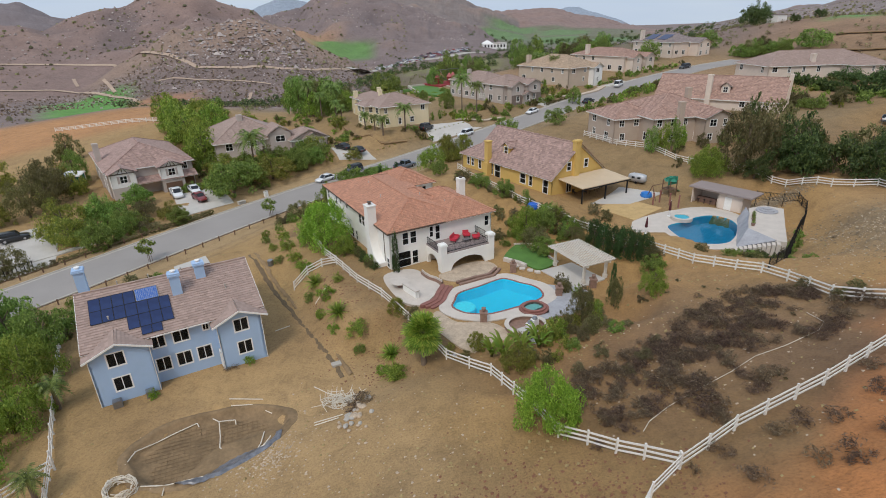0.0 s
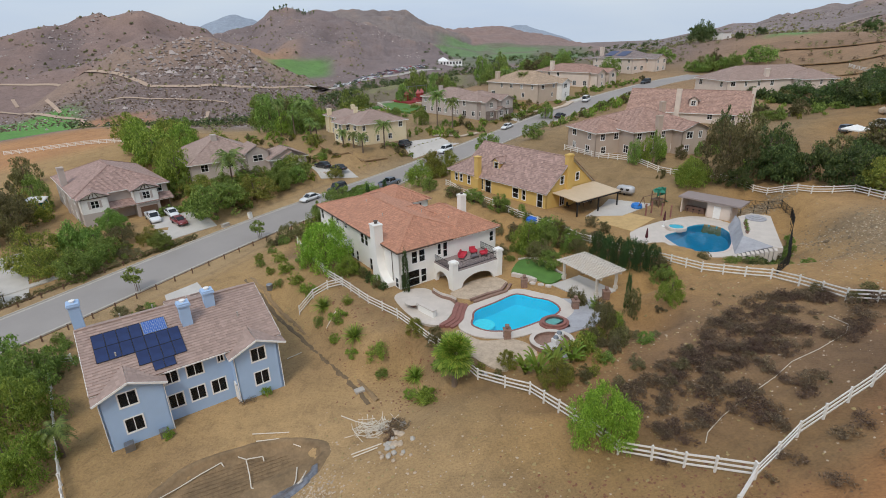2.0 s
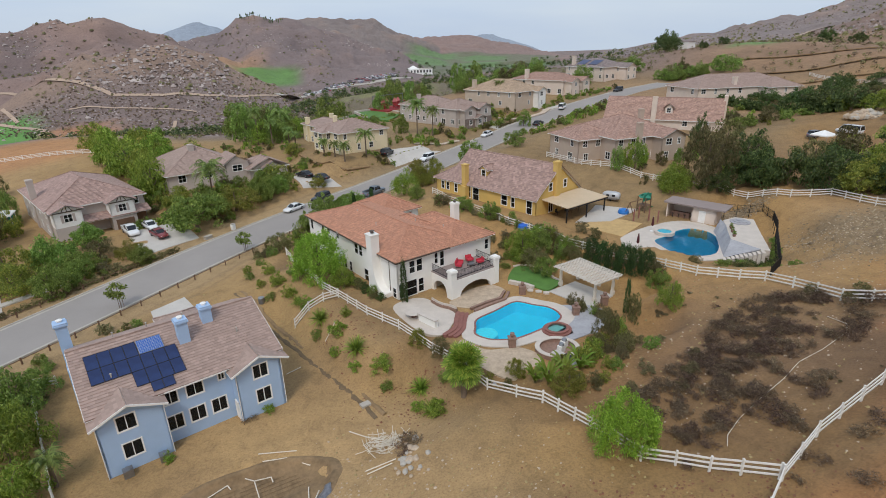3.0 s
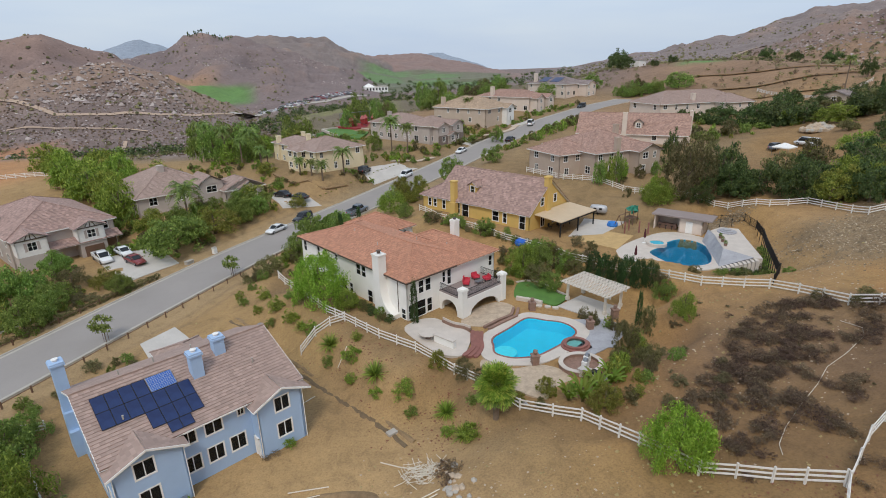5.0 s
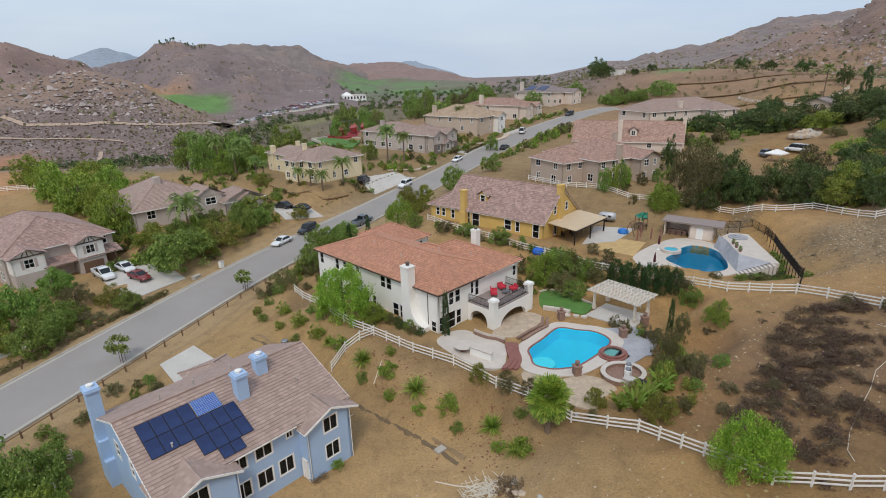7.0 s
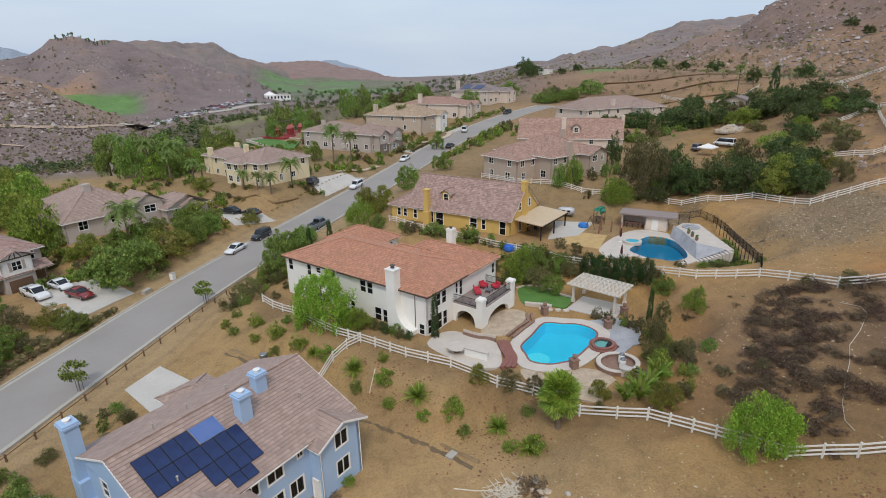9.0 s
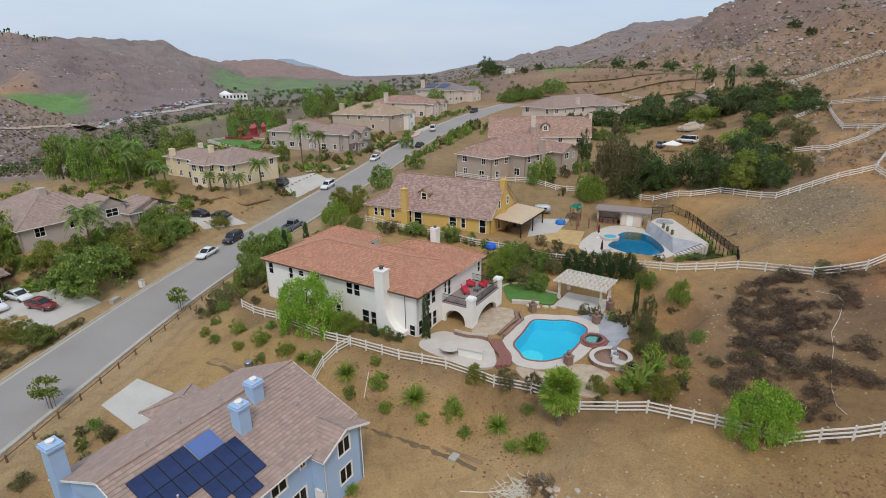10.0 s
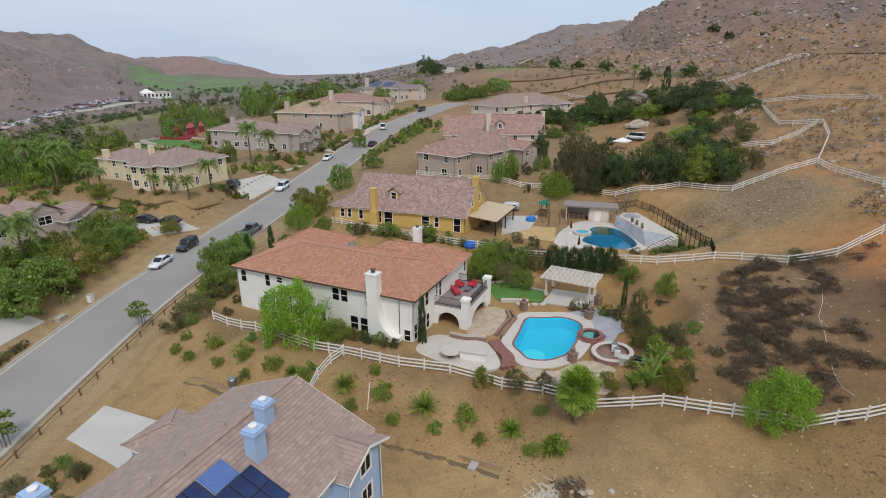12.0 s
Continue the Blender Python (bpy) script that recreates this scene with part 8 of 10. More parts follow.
def water(name, tint):
    m, t, b, out = nodes_of(name)
    gl = t.nodes.new("ShaderNodeBsdfGlossy")
    gl.inputs["Roughness"].default_value = 0.04
    tp = t.nodes.new("ShaderNodeBsdfTransparent")
    tp.inputs[0].default_value = (*tint, 1)
    fr = t.nodes.new("ShaderNodeFresnel")
    fr.inputs[0].default_value = 1.33
    bp = t.nodes.new("ShaderNodeBump")
    bp.inputs["Strength"].default_value, bp.inputs["Distance"].default_value = 0.08, 0.05
    t.links.new(noise_tex(t, coords(t), 2.2, 3), bp.inputs["Height"])
    t.links.new(bp.outputs[0], gl.inputs["Normal"])
    mx = t.nodes.new("ShaderNodeMixShader")
    t.links.new(fr.outputs[0], mx.inputs[0])
    t.links.new(tp.outputs[0], mx.inputs[1])
    t.links.new(gl.outputs[0], mx.inputs[2])
    t.links.new(mx.outputs[0], out.inputs[0])
    return m


M["water"] = water("clear_pool_water", (0.5, 0.93, 0.97))
M["water_deep"] = water("deep_pool_water", (0.42, 0.72, 0.86))
M["plaster_blue"] = plain("bright_blue_pool_plaster", (0.02, 0.63, 0.82), 0.7, 0, 0.8, 0.10, 0.1, 12)
M["plaster_deep"] = plain("slate_blue_pool_plaster", (0.05, 0.38, 0.50), 0.7, 0, 0.8, 0.15, 0.1, 12)
M["stamped"] = plain("stamped_grey_concrete", (0.36, 0.36, 0.38), 0.8, 0, 0.8, 0.22, 0.5, 4)
M["stone"] = plain("rust_brown_stone", (0.26, 0.16, 0.12), 0.85, 0, 2.5, 0.35, 0.5, 9)
M["ochre_sand"] = plain("ochre_sand", (0.50, 0.34, 0.15), 0.95, 0, 1.0, 0.2, 0.4, 8)
M["deck_pale"] = plain("pale_pool_deck", (0.55, 0.49, 0.43), 0.85, 0, 0.7, 0.14, 0.3, 10)


def pool(name, pts, z, depth, plaster, surface, label, coping_mat, coping=0.35, steps=None):
    ob = thing(name, Matrix.Identity(4), label, "swimming pool")
    line = curve_through(ccw(pts))
    bm = bmesh.new()
    floor = grown(line, -0.25)
    top = [bm.verts.new((*p, z - 0.02)) for p in line]
    low = [bm.verts.new((*p, z - depth)) for p in floor]
    n = len(line)
    for i in range(n):
        j = (i + 1) % n
        bm.faces.new([top[i], low[i], low[j], top[j]])
    mid = bm.verts.new((sum(p[0] for p in floor) / n, sum(p[1] for p in floor) / n, z - depth))
    for i in range(n):
        bm.faces.new([low[i], mid, low[(i + 1) % n]])
    part("basin", bm, plaster, ob, "", False)
    bm = bmesh.new()
    rim = [bm.verts.new((*p, z - 0.11)) for p in line]
    mid = bm.verts.new((sum(p[0] for p in line) / n, sum(p[1] for p in line) / n, z - 0.11))
    for i in range(n):
        bm.faces.new([rim[i], rim[(i + 1) % n], mid])
    part("water", bm, surface, ob)
    # coping laid as single stones
    outer = grown(line, coping)
    for i in range(0, n - 1, 2):
        bm = bmesh.new()
        a, b = line[i:i + 3] if i + 3 <= n else line[i:] + line[:1], outer[i:i + 3] if i + 3 <= n else outer[i:] + outer[:1]
        lo = [bm.verts.new((*p, z - 0.12)) for p in a + b[::-1]]
        hi = [bm.verts.new((*(Vector(p).lerp(Vector(c_), 0.02)), z + 0.035)) for p, c_ in zip(a + b[::-1], b[::-1][::-1] + a[::-1])]
        bm.faces.new(hi)
        k = len(lo)
        for q_ in range(k):
            bm.faces.new([lo[q_], lo[(q_ + 1) % k], hi[(q_ + 1) % k], hi[q_]])
        bmesh.ops.recalc_face_normals(bm, faces=bm.faces)
        part("coping_stone", bm, coping_mat, ob)
    return ob, line, outer


POOL = [(-1.3, 58.2), (-1.8, 56.4), (-2.0, 54.9), (-0.7, 53.7), (0.8, 53.4), (2.4, 53.5), (5.2, 54.9), (7.3, 56.2), (8.5, 57.4), (8.5, 58.8), (7.7, 60.1), (6.2, 60.9), (4.7, 61.9), (3.6, 61.8), (1.2, 60.0)]
pool_1, line_1, out_1 = pool("swimming_pool", POOL, 0.02, 1.35, M["plaster_blue"], M["water"], "freeform swimming pool with bright blue water and brick coping", M["brick"], 0.24)
centre = Vector((3.0, 57.6))
deck_line = []
for p in out_1:
    d = (Vector(p) - centre).normalized()
    deck_line.append((p[0] + d.x * 1.55, p[1] + d.y * 1.45))
deck = part("pavement", ring(bmesh.new(), out_1, deck_line, -0.4, 0.025), M["deck_pale"], None)
tagged(deck, "pale concrete deck round the swimming pool", "pavement", kind="structure")


def paving(outline, z, material, label, thick=0.3, smooth_it=True, name="pavement"):
    line = curve_through(ccw(outline), 5) if smooth_it else ccw(outline)
    bm = bmesh.new()
    slab(bm, line, z - thick, z)
    bmesh.ops.triangulate(bm, faces=[f for f in bm.faces if len(f.verts) > 4])
    ob = part(name, bm, material, None)
    return tagged(ob, label, "pavement", kind="structure")


paving([(-11.4, 62.4), (-9.6, 64.6), (-7.4, 64.8), (-5.7, 62.8), (-3.8, 60.0), (-4.6, 57.2), (-6.0, 55.2), (-8.6, 56.6)], 0.05, M["deck_pale"], "pale concrete patio by the white house")
paving([(9.9, 59.4), (11.4, 60.4), (13.8, 59.4), (14.6, 57.4), (13.4, 55.2), (10.8, 53.4), (8.2, 52.2), (6.4, 51.6), (6.6, 52.8), (8.8, 53.6), (9.9, 55.2), (10.0, 57.4)], 0.0, M["stamped"], "grey stamped concrete beside the spa")
paving([(-3.8, 54.0), (-1.5, 51.6), (2.0, 51.6), (4.0, 49.6), (3.4, 46.6), (0.4, 45.6), (-2.6, 48.4), (-4.4, 51.6)], -0.02, M["flagstone"], "sandy flagstone terrace by the pool")
paving([(-4.2, 63.2), (-2.0, 61.4), (0.8, 62.9), (3.6, 65.2), (2.2, 67.6), (-1.2, 66.6)], -0.03, M["flagstone"], "sandy flagstone court before the loggia")
paving([(9.3, 64.8), (13.8, 67.3), (17.2, 62.4), (13.0, 59.6)], -0.12, M["concrete"], "concrete slab under the pergola", 0.4, False)
lawn = paving([(4.6, 68.6), (6.6, 73.0), (9.0, 72.8), (10.4, 70.6), (10.8, 68.4), (11.6, 67.0), (9.2, 64.9), (7.6, 66.2), (6.0, 67.4)], 0.03, M["grass"], "small green lawn edged with pale stone", 0.2, True, "lawn")
for spot in ((6.2, 66.0), (6.9, 65.2), (7.9, 64.7), (8.8, 64.2)):
    paving([(spot[0] - 0.35, spot[1] - 0.2), (spot[0] + 0.3, spot[1] - 0.3), (spot[0] + 0.35, spot[1] + 0.25), (spot[0] - 0.3, spot[1] + 0.3)], 0.06, M["deck_pale"], "pale stepping stone on dirt")
paving([(8.95, 56.0), (8.9, 53.4), (11.6, 53.2), (12.6, 56.0), (12.2, 60.0), (9.2, 60.6)], 0.012, M["stamped"], "grey stamped concrete behind the pool", 0.4, False)
# spa with a brick rim
spa_line = [(7.3 + (x - 7.3) * 0.74, 54.6 + (y - 54.5) * 0.74) for x, y in ((5.7, 54.3), (6.2, 53.4), (7.3, 53.1), (8.4, 53.7), (8.7, 54.9), (7.7, 55.8), (6.5, 55.5))]
shelf = part("shelf", lathe(bmesh.new(), [(1.35, -1.3), (1.35, -0.42), (1.3, -0.38)], 20, Matrix.Translation((-0.75, 55.6, 0))), plain("pale_blue_plaster", (0.22, 0.80, 0.88), 0.7), pool_1, "pale shallow shelf")
spa = thing("spa", Matrix.Identity(4), "round raised spa with turquoise water and brick rim", "spa")
ln = curve_through(ccw(spa_line), 5)
part("rim", ring(bmesh.new(), ln, grown(ln, 0.32), -0.3, 0.38), M["brick"], spa)
part("step", ring(bmesh.new(), grown(ln, 0.32), grown(ln, 0.62), -0.3, 0.16), M["brick"], spa)
part("floor", slab(bmesh.new(), ln, -0.5, -0.1), plain("turquoise_plaster", (0.08, 0.52, 0.56), 0.7), spa)
bm = bmesh.new()
bm.faces.new([bm.verts.new((*p, 0.26)) for p in ln])
part("water", bm, M["water"], spa)
# curved brick steps from patio to pool
steps = thing("steps", Matrix.Identity(4), "curved red brick steps beside the patio", "steps")
for k in range(3):
    a_ = curve_through(ccw([(-3.7 + 0.5 * k, 60.0 - 0.1 * k), (-4.2 + 0.5 * k, 58.2), (-4.6 + 0.5 * k, 56.4), (-5.9 + 0.6 * k, 55.0 - 0.1 * k), (-5.4 + 0.6 * k, 54.8 - 0.1 * k), (-4.1 + 0.5 * k, 56.2), (-3.7 + 0.5 * k, 58.0), (-3.2 + 0.5 * k, 59.8)]), 5)
    bm = slab(bmesh.new(), a_, -0.2, 0.30 - 0.09 * k)
    bmesh.ops.triangulate(bm, faces=[f for f in bm.faces if len(f.verts) > 4])
    part("step", bm, M["brick"], steps)
wall_ = thing("garden_wall", Matrix.Identity(4), "low curved pale stone seat wall beside the patio", "wall")
ln = [(-6.4, 63.6), (-5.8, 62.6), (-5.2, 61.9), (-4.4, 61.4), (-3.6, 60.5)]
bm = bmesh.new()
for a_, b_ in zip(ln, ln[1:]):
    bar(bm, (*a_, 0.18), (*b_, 0.18), 0.4, 0.42)
part("body", bm, M["stone"], wall_)
bm = bmesh.new()
for a_, b_ in zip(ln, ln[1:]):
    bar(bm, (*a_, 0.43), (*b_, 0.43), 0.1, 0.5)
part("cap", bm, M["deck_pale"], wall_)
# planter and stone walls round the court
for pts in ([(3.4, 65.2), (2.4, 63.2), (0.6, 62.4), (-1.8, 60.9)], [(3.9, 64.9), (3.0, 62.9), (1.2, 61.9), (-1.4, 60.3)]):
    ob = thing("garden_wall", Matrix.Identity(4), "low rust brown stone wall round the court", "wall", "court walls")
    bm = bmesh.new()
    for a_, b_ in zip(pts, pts[1:]):
        bar(bm, (*a_, 0.1), (*b_, 0.1), 0.35, 0.3)
    part("body", bm, M["stone"], ob)
ob = thing("garden_wall", Matrix.Identity(4), "pale stone edging round the lawn", "wall")
bm = bmesh.new()
ln = [(4.6, 67.8), (6.6, 66.4), (7.4, 65.5)]
for a_, b_ in zip(ln, ln[1:]):
    bar(bm, (*a_, 0.2), (*b_, 0.2), 0.5, 0.5)
part("body", bm, M["deck_pale"], ob)
ob = thing("lawn_edging", Matrix.Identity(4), "pale curved stone kerb behind the lawn", "edging")
bm = bmesh.new()
ln = [(6.4, 73.2), (8.0, 73.5), (9.3, 73.0), (10.7, 70.7), (11.1, 68.5), (11.9, 67.1)]
for a_, b_ in zip(ln, ln[1:]):
    bar(bm, (*a_, 0.08), (*b_, 0.08), 0.25, 0.22)
part("body", bm, M["deck_pale"], ob)


def pillar(x, y, tall, label="square rust brown stone pillar with an urn on top"):
    ob = thing("stone_pillar", at(x, y), label, "pillar", "stone pillars by the pool")
    for k in range(5):
        part("stone_course", boxes((-0.38 + 0.02 * (k % 2), 0.38 - 0.02 * (k % 2), -0.38 + 0.02 * (k % 2), 0.38 - 0.02 * (k % 2), tall * k / 5 - (0.2 if k == 0 else 0), tall * (k + 1) / 5)), M["stone"], ob)
    part("cap", boxes((-0.45, 0.45, -0.45, 0.45, tall, tall + 0.1)), M["stone"], ob)
    part("urn", lathe(bmesh.new(), [(0.1, tall + 0.1), (0.12, tall + 0.18), (0.26, tall + 0.4), (0.2, tall + 0.55), (0.26, tall + 0.6)], 12), M["stone"], ob)


for spot in ((1.4, 51.9), (5.6, 64.4), (10.6, 57.9), (15.2, 60.4)):
    pillar(*spot, 1.1)
# round fire pit seat
pit = thing("fire_pit", Matrix.Identity(4), "round stone fire pit seat with pale cap and dark floor", "fire pit")
ln = [(6.0 + 2.0 * math.cos(a_ * math.tau / 24), 50.4 + 1.7 * math.sin(a_ * math.tau / 24)) for a_ in range(24)]
part("wall", ring(bmesh.new(), ln, grown(ln, 0.35), -0.3, 0.42), M["stone"], pit)
part("cap", ring(bmesh.new(), grown(ln, -0.08), grown(ln, 0.42), 0.42, 0.5), M["deck_pale"], pit)
part("floor", slab(bmesh.new(), ln, -0.3, 0.06), M["stone"], pit)
for x, y in ((6.9, 50.9), (6.3, 50.0)):
    ob = thing("grill", pose(x, y, 0.06, 0, 0, 40), "white and steel barbecue grill in the stone surround", "grill", "grills")
    part("body", boxes((-0.4, 0.4, -0.28, 0.28, 0, 0.8)), M["white_paint"], ob)
    part("hood", lathe(bmesh.new(), [(0.3, 0.8), (0.3, 0.9), (0.22, 1.05), (0.05, 1.1)], 12), M["frame_metal"], ob)
ob = thing("outdoor_counter", pose(6.2, 47.2, 0, 0, 0, -60), "pale outdoor kitchen counter with steel grill", "counter")
part("body", boxes((-1.9, 1.9, -0.4, 0.4, -0.6, 0.85)), M["deck_pale"], ob)
part("worktop", boxes((-2.0, 2.0, -0.5, 0.5, 0.85, 0.95)), M["concrete"], ob)
part("grill_top", boxes((-0.6, 0.3, -0.35, 0.35, 0.95, 1.2)), M["iron"], ob)
# retaining wall by the fence
ob = thing("retaining_wall", Matrix.Identity(4), "grey rendered retaining wall below the terrace", "wall")
bm = bmesh.new()
for a_, b_ in zip([(-3.4, 48.2), (-1.6, 46.4), (0.6, 45.2)], [(-1.6, 46.4), (0.6, 45.2), (2.6, 45.4)]):
    bar(bm, (*a_, -0.5), (*b_, -0.5), 1.2, 0.3)
part("body", bm, M["stamped"], ob)

# ---- pergola ----
PG = pose(10.75, 66.55, -0.12, 0, 0, -62)
pg = thing("pergola", PG, "bleached timber pergola with slatted roof", "pergola")
W_, D_ = 6.9, 4.4
for x in (0.5, W_ - 0.5):
    for y in (0.45, D_ - 0.5):
        part("post", boxes((x - 0.14, x + 0.14, y - 0.14, y + 0.14, 0, 2.35), (x - 0.22, x + 0.22, y - 0.22, y + 0.22, 0, 0.5)), M["pale_timber"], pg)
for y in (0.45, D_ - 0.5):
    part("beam", boxes((-0.2, W_ + 0.2, y - 0.09, y + 0.09, 2.35, 2.6)), M["pale_timber"], pg)
n = 12
for i in range(n):
    x = -0.1 + (W_ + 0.2) * i / (n - 1)
    part("rafter", boxes((x - 0.05, x + 0.05, -0.3, D_ + 0.3, 2.6, 2.76)), M["pale_timber"], pg)
n = 17
for i in range(n):
    y = -0.3 + (D_ + 0.6) * i / (n - 1)
    part("slat", boxes((-0.25, W_ + 0.25, y - 0.075, y + 0.075, 2.765, 2.80)), M["pale_timber"], pg)

# ---- patio furniture ----
def round_table(x, y, z, r=0.9):
    ob = thing("round_table", pose(x, y, z), "round pale patio table", "table", "patio tables")
    part("tabletop", lathe(bmesh.new(), [(r, 0.72), (r, 0.77)], 20), M["deck_pale"], ob)
    part("pedestal", lathe(bmesh.new(), [(0.35, 0), (0.12, 0.1), (0.1, 0.72)], 12), M["stone"], ob)


round_table(-8.9, 59.9, 0.05, 1.15)
ob = thing("patio_bench", pose(-7.3, 58.0, 0.05, 0, 0, -50), "white patio counter with stools beside the fence", "counter")
part("worktop", boxes((-1.5, 1.5, -0.35, 0.35, 0.9, 1.0)), M["deck_pale"], ob)
part("base", boxes((-1.4, 1.4, -0.25, 0.25, 0, 0.9)), M["stucco_white"], ob)
M["red_cloth"] = plain("red_cushion_cloth", (0.52, 0.035, 0.06), 0.8)


def armchair(m, wide, label, name="armchair"):
    ob = thing(name, m, label, "chair", "red balcony seats")
    w = wide / 2
    part("seat", boxes((-w, w, -0.35, 0.4, 0.28, 0.45)), M["red_cloth"], ob)
    bm = bmesh.new()
    box(bm, -w, w, 0.3, 0.45, 0.4, 0.95, Matrix.Rotation(radians(-8), 4, "X"))
    part("backrest", bm, M["red_cloth"], ob)
    for s in (-1, 1):
        part("armrest", boxes((s * w - 0.05, s * w + 0.05, -0.35, 0.4, 0.3, 0.62)), M["red_cloth"], ob)
        for y in (-0.3, 0.35):
            part("leg", boxes((s * (w - 0.06) - 0.03, s * (w - 0.06) + 0.03, y - 0.03, y + 0.03, 0, 0.28)), M["iron"], ob)


HW = pose(-10.78, 64.18, 2.62, 0, 0, 32.3)
armchair(HW @ pose(9.7, -0.9, 0, 0, 0, 40), 1.7, "red cushioned loveseat on the balcony", "loveseat")
armchair(HW @ pose(11.7, -0.6, 0, 0, 0, -15), 0.85, "red cushioned armchair on the balcony")
armchair(HW @ pose(12.3, -2.0, 0, 0, 0, -110), 0.85, "red cushioned armchair on the balcony")
ob = thing("coffee_table", HW @ pose(10.9, -1.9, 0), "low grey glass coffee table on the balcony", "table")
part("tabletop", boxes((-0.5, 0.5, -0.35, 0.35, 0.38, 0.42)), M["frame_metal"], ob)
for sx in (-0.42, 0.42):
    for sy in (-0.28, 0.28):
        part("leg", boxes((sx - 0.02, sx + 0.02, sy - 0.02, sy + 0.02, 0, 0.38)), M["iron"], ob)

# ---- second pool, its cabana and terrace ----
POOL2 = [(29.6, 76.5), (29.6, 73.0), (30.4, 70.6), (32.6, 69.6), (35.4, 70.0), (37.6, 72.4), (39.6, 76.0), (39.8, 79.2), (38.0, 81.0), (35.4, 80.4), (32.6, 78.4)]
pool_2, line_2, out_2 = pool("swimming_pool", POOL2, 1.52, 1.2, M["plaster_deep"], M["water_deep"], "kidney-shaped swimming pool with deep blue water and pale coping", M["deck_pale"], 0.4)
c2 = Vector((34.5, 75.5))
d2 = []
for p in out_2:
    d = (Vector(p) - c2).normalized()
    k = 5.0 if d.x < -0.2 else 2.2
    d2.append((p[0] + d.x * k, p[1] + d.y * (4.0 if d.y > 0.3 else 1.3)))
ob = part("pavement", ring(bmesh.new(), out_2, d2, 0.9, 1.53), M["deck_pale"], None)
tagged(ob, "pale concrete deck round the second pool", "pavement", kind="structure")
spa2 = thing("spa", pose(32.6, 79.4, 1.5), "raised round spa with pale rim beside the deep blue pool", "spa")
part("rim", ring(bmesh.new(), [(1.1 * math.cos(a_ * math.tau / 20), 1.1 * math.sin(a_ * math.tau / 20)) for a_ in range(20)], [(1.6 * math.cos(a_ * math.tau / 20), 1.6 * math.sin(a_ * math.tau / 20)) for a_ in range(20)], 0, 0.5), M["deck_pale"], spa2)
part("water", lathe(bmesh.new(), [(1.12, 0.2), (1.12, 0.38)], 20), M["plaster_deep"], spa2)
cab = thing("cabana", pose(37.2, 87.9, 1.45, 0, 0, -48), "beige stucco pool cabana with flat grey roof and white door", "cabana")
bm = bmesh.new()
mc = facade(cab, bm, (4.2, 0), (8.2, 0), 0, 2.7, [(1.3, 2.2, 0.0, 2.05)], M["white_paint"], (1, 1))
facade(cab, bm, (8.2, 0), (8.2, 3.2), 0, 2.7, [], wf)
facade(cab, bm, (8.2, 3.2), (0, 3.2), 0, 2.7, [], wf)
facade(cab, bm, (0, 3.2), (0, 0), 0, 2.7, [], wf)
facade(cab, bm, (4.2, 3.0), (4.2, 0), 0, 2.7, [], wf)
part("wall", bm, M["stucco_pink"], cab)
part("door", boxes((5.5, 6.4, 0.02, 0.06, 0, 2.05)), M["white_paint"], cab, "white door")
part("roof", boxes((-0.4, 9.6, -0.6, 3.6, 2.7, 2.95)), M["roof_grey"], cab)
for x in (1.0, 2.0, 3.0):
    part("bar_stool", lathe(bmesh.new(), [(0.2, 0), (0.05, 0.05), (0.05, 0.65), (0.2, 0.7), (0.2, 0.76)], 10, Matrix.Translation((x, 0.5, 0))), M["iron"], cab)
part("bar_counter", boxes((0.5, 3.6, 1.0, 1.6, 0, 1.0)), M["stone"], cab)
# raised terrace and its slanting wall on the far side of the pool
TERRACE = 3.1
paving([(38.6, 71.4), (40.2, 74.8), (41.6, 77.4), (42.6, 79.8), (45.4, 81.0), (47.6, 79.4), (44.2, 72.6), (41.2, 66.4), (40.0, 66.9)], TERRACE, M["deck_pale"], "pale raised terrace above the second pool", 2.4, False)
ob = thing("retaining_wall", Matrix.Identity(4), "grey tiled retaining wall leaning back from the pool", "wall")
foot = [(36.0, 68.7), (37.6, 72.2), (39.4, 75.8), (40.8, 79.2)]
head = [(38.5, 71.3), (40.1, 74.7), (41.5, 77.3), (42.4, 80.2)]
for k in range(3):
    bm = bmesh.new()
    quad = [(*foot[k], 1.45), (*foot[k + 1], 1.45), (*head[k + 1], TERRACE + 0.12), (*head[k], TERRACE + 0.12)]
    lo = [bm.verts.new(p) for p in quad]
    hi = [bm.verts.new((x + 0.3, y - 0.08, z - 0.5)) for x, y, z in quad]
    bm.faces.new(lo)
    bm.faces.new(hi[::-1])
    for i in range(4):
        j = (i + 1) % 4
        bm.faces.new([lo[j], lo[i], hi[i], hi[j]])
    part("panel", bm, M["stamped"], ob)
bm = bmesh.new()
tri_ = [(36.0, 68.68, 1.45), (38.5, 71.28, TERRACE + 0.12), (40.05, 66.85, TERRACE + 0.12)]
lo = [bm.verts.new(p) for p in tri_]
hi = [bm.verts.new((x + 0.15, y + 0.1, z - 0.5)) for x, y, z in tri_]
bm.faces.new(lo)
bm.faces.new(hi[::-1])
for i in range(3):
    j = (i + 1) % 3
    bm.faces.new([lo[j], lo[i], hi[i], hi[j]])
part("cheek", bm, M["stamped"], ob, "grey sloping cheek above the steps")
ob = thing("terrace_steps", Matrix.Identity(4), "pale concrete steps down from the raised terrace", "steps")
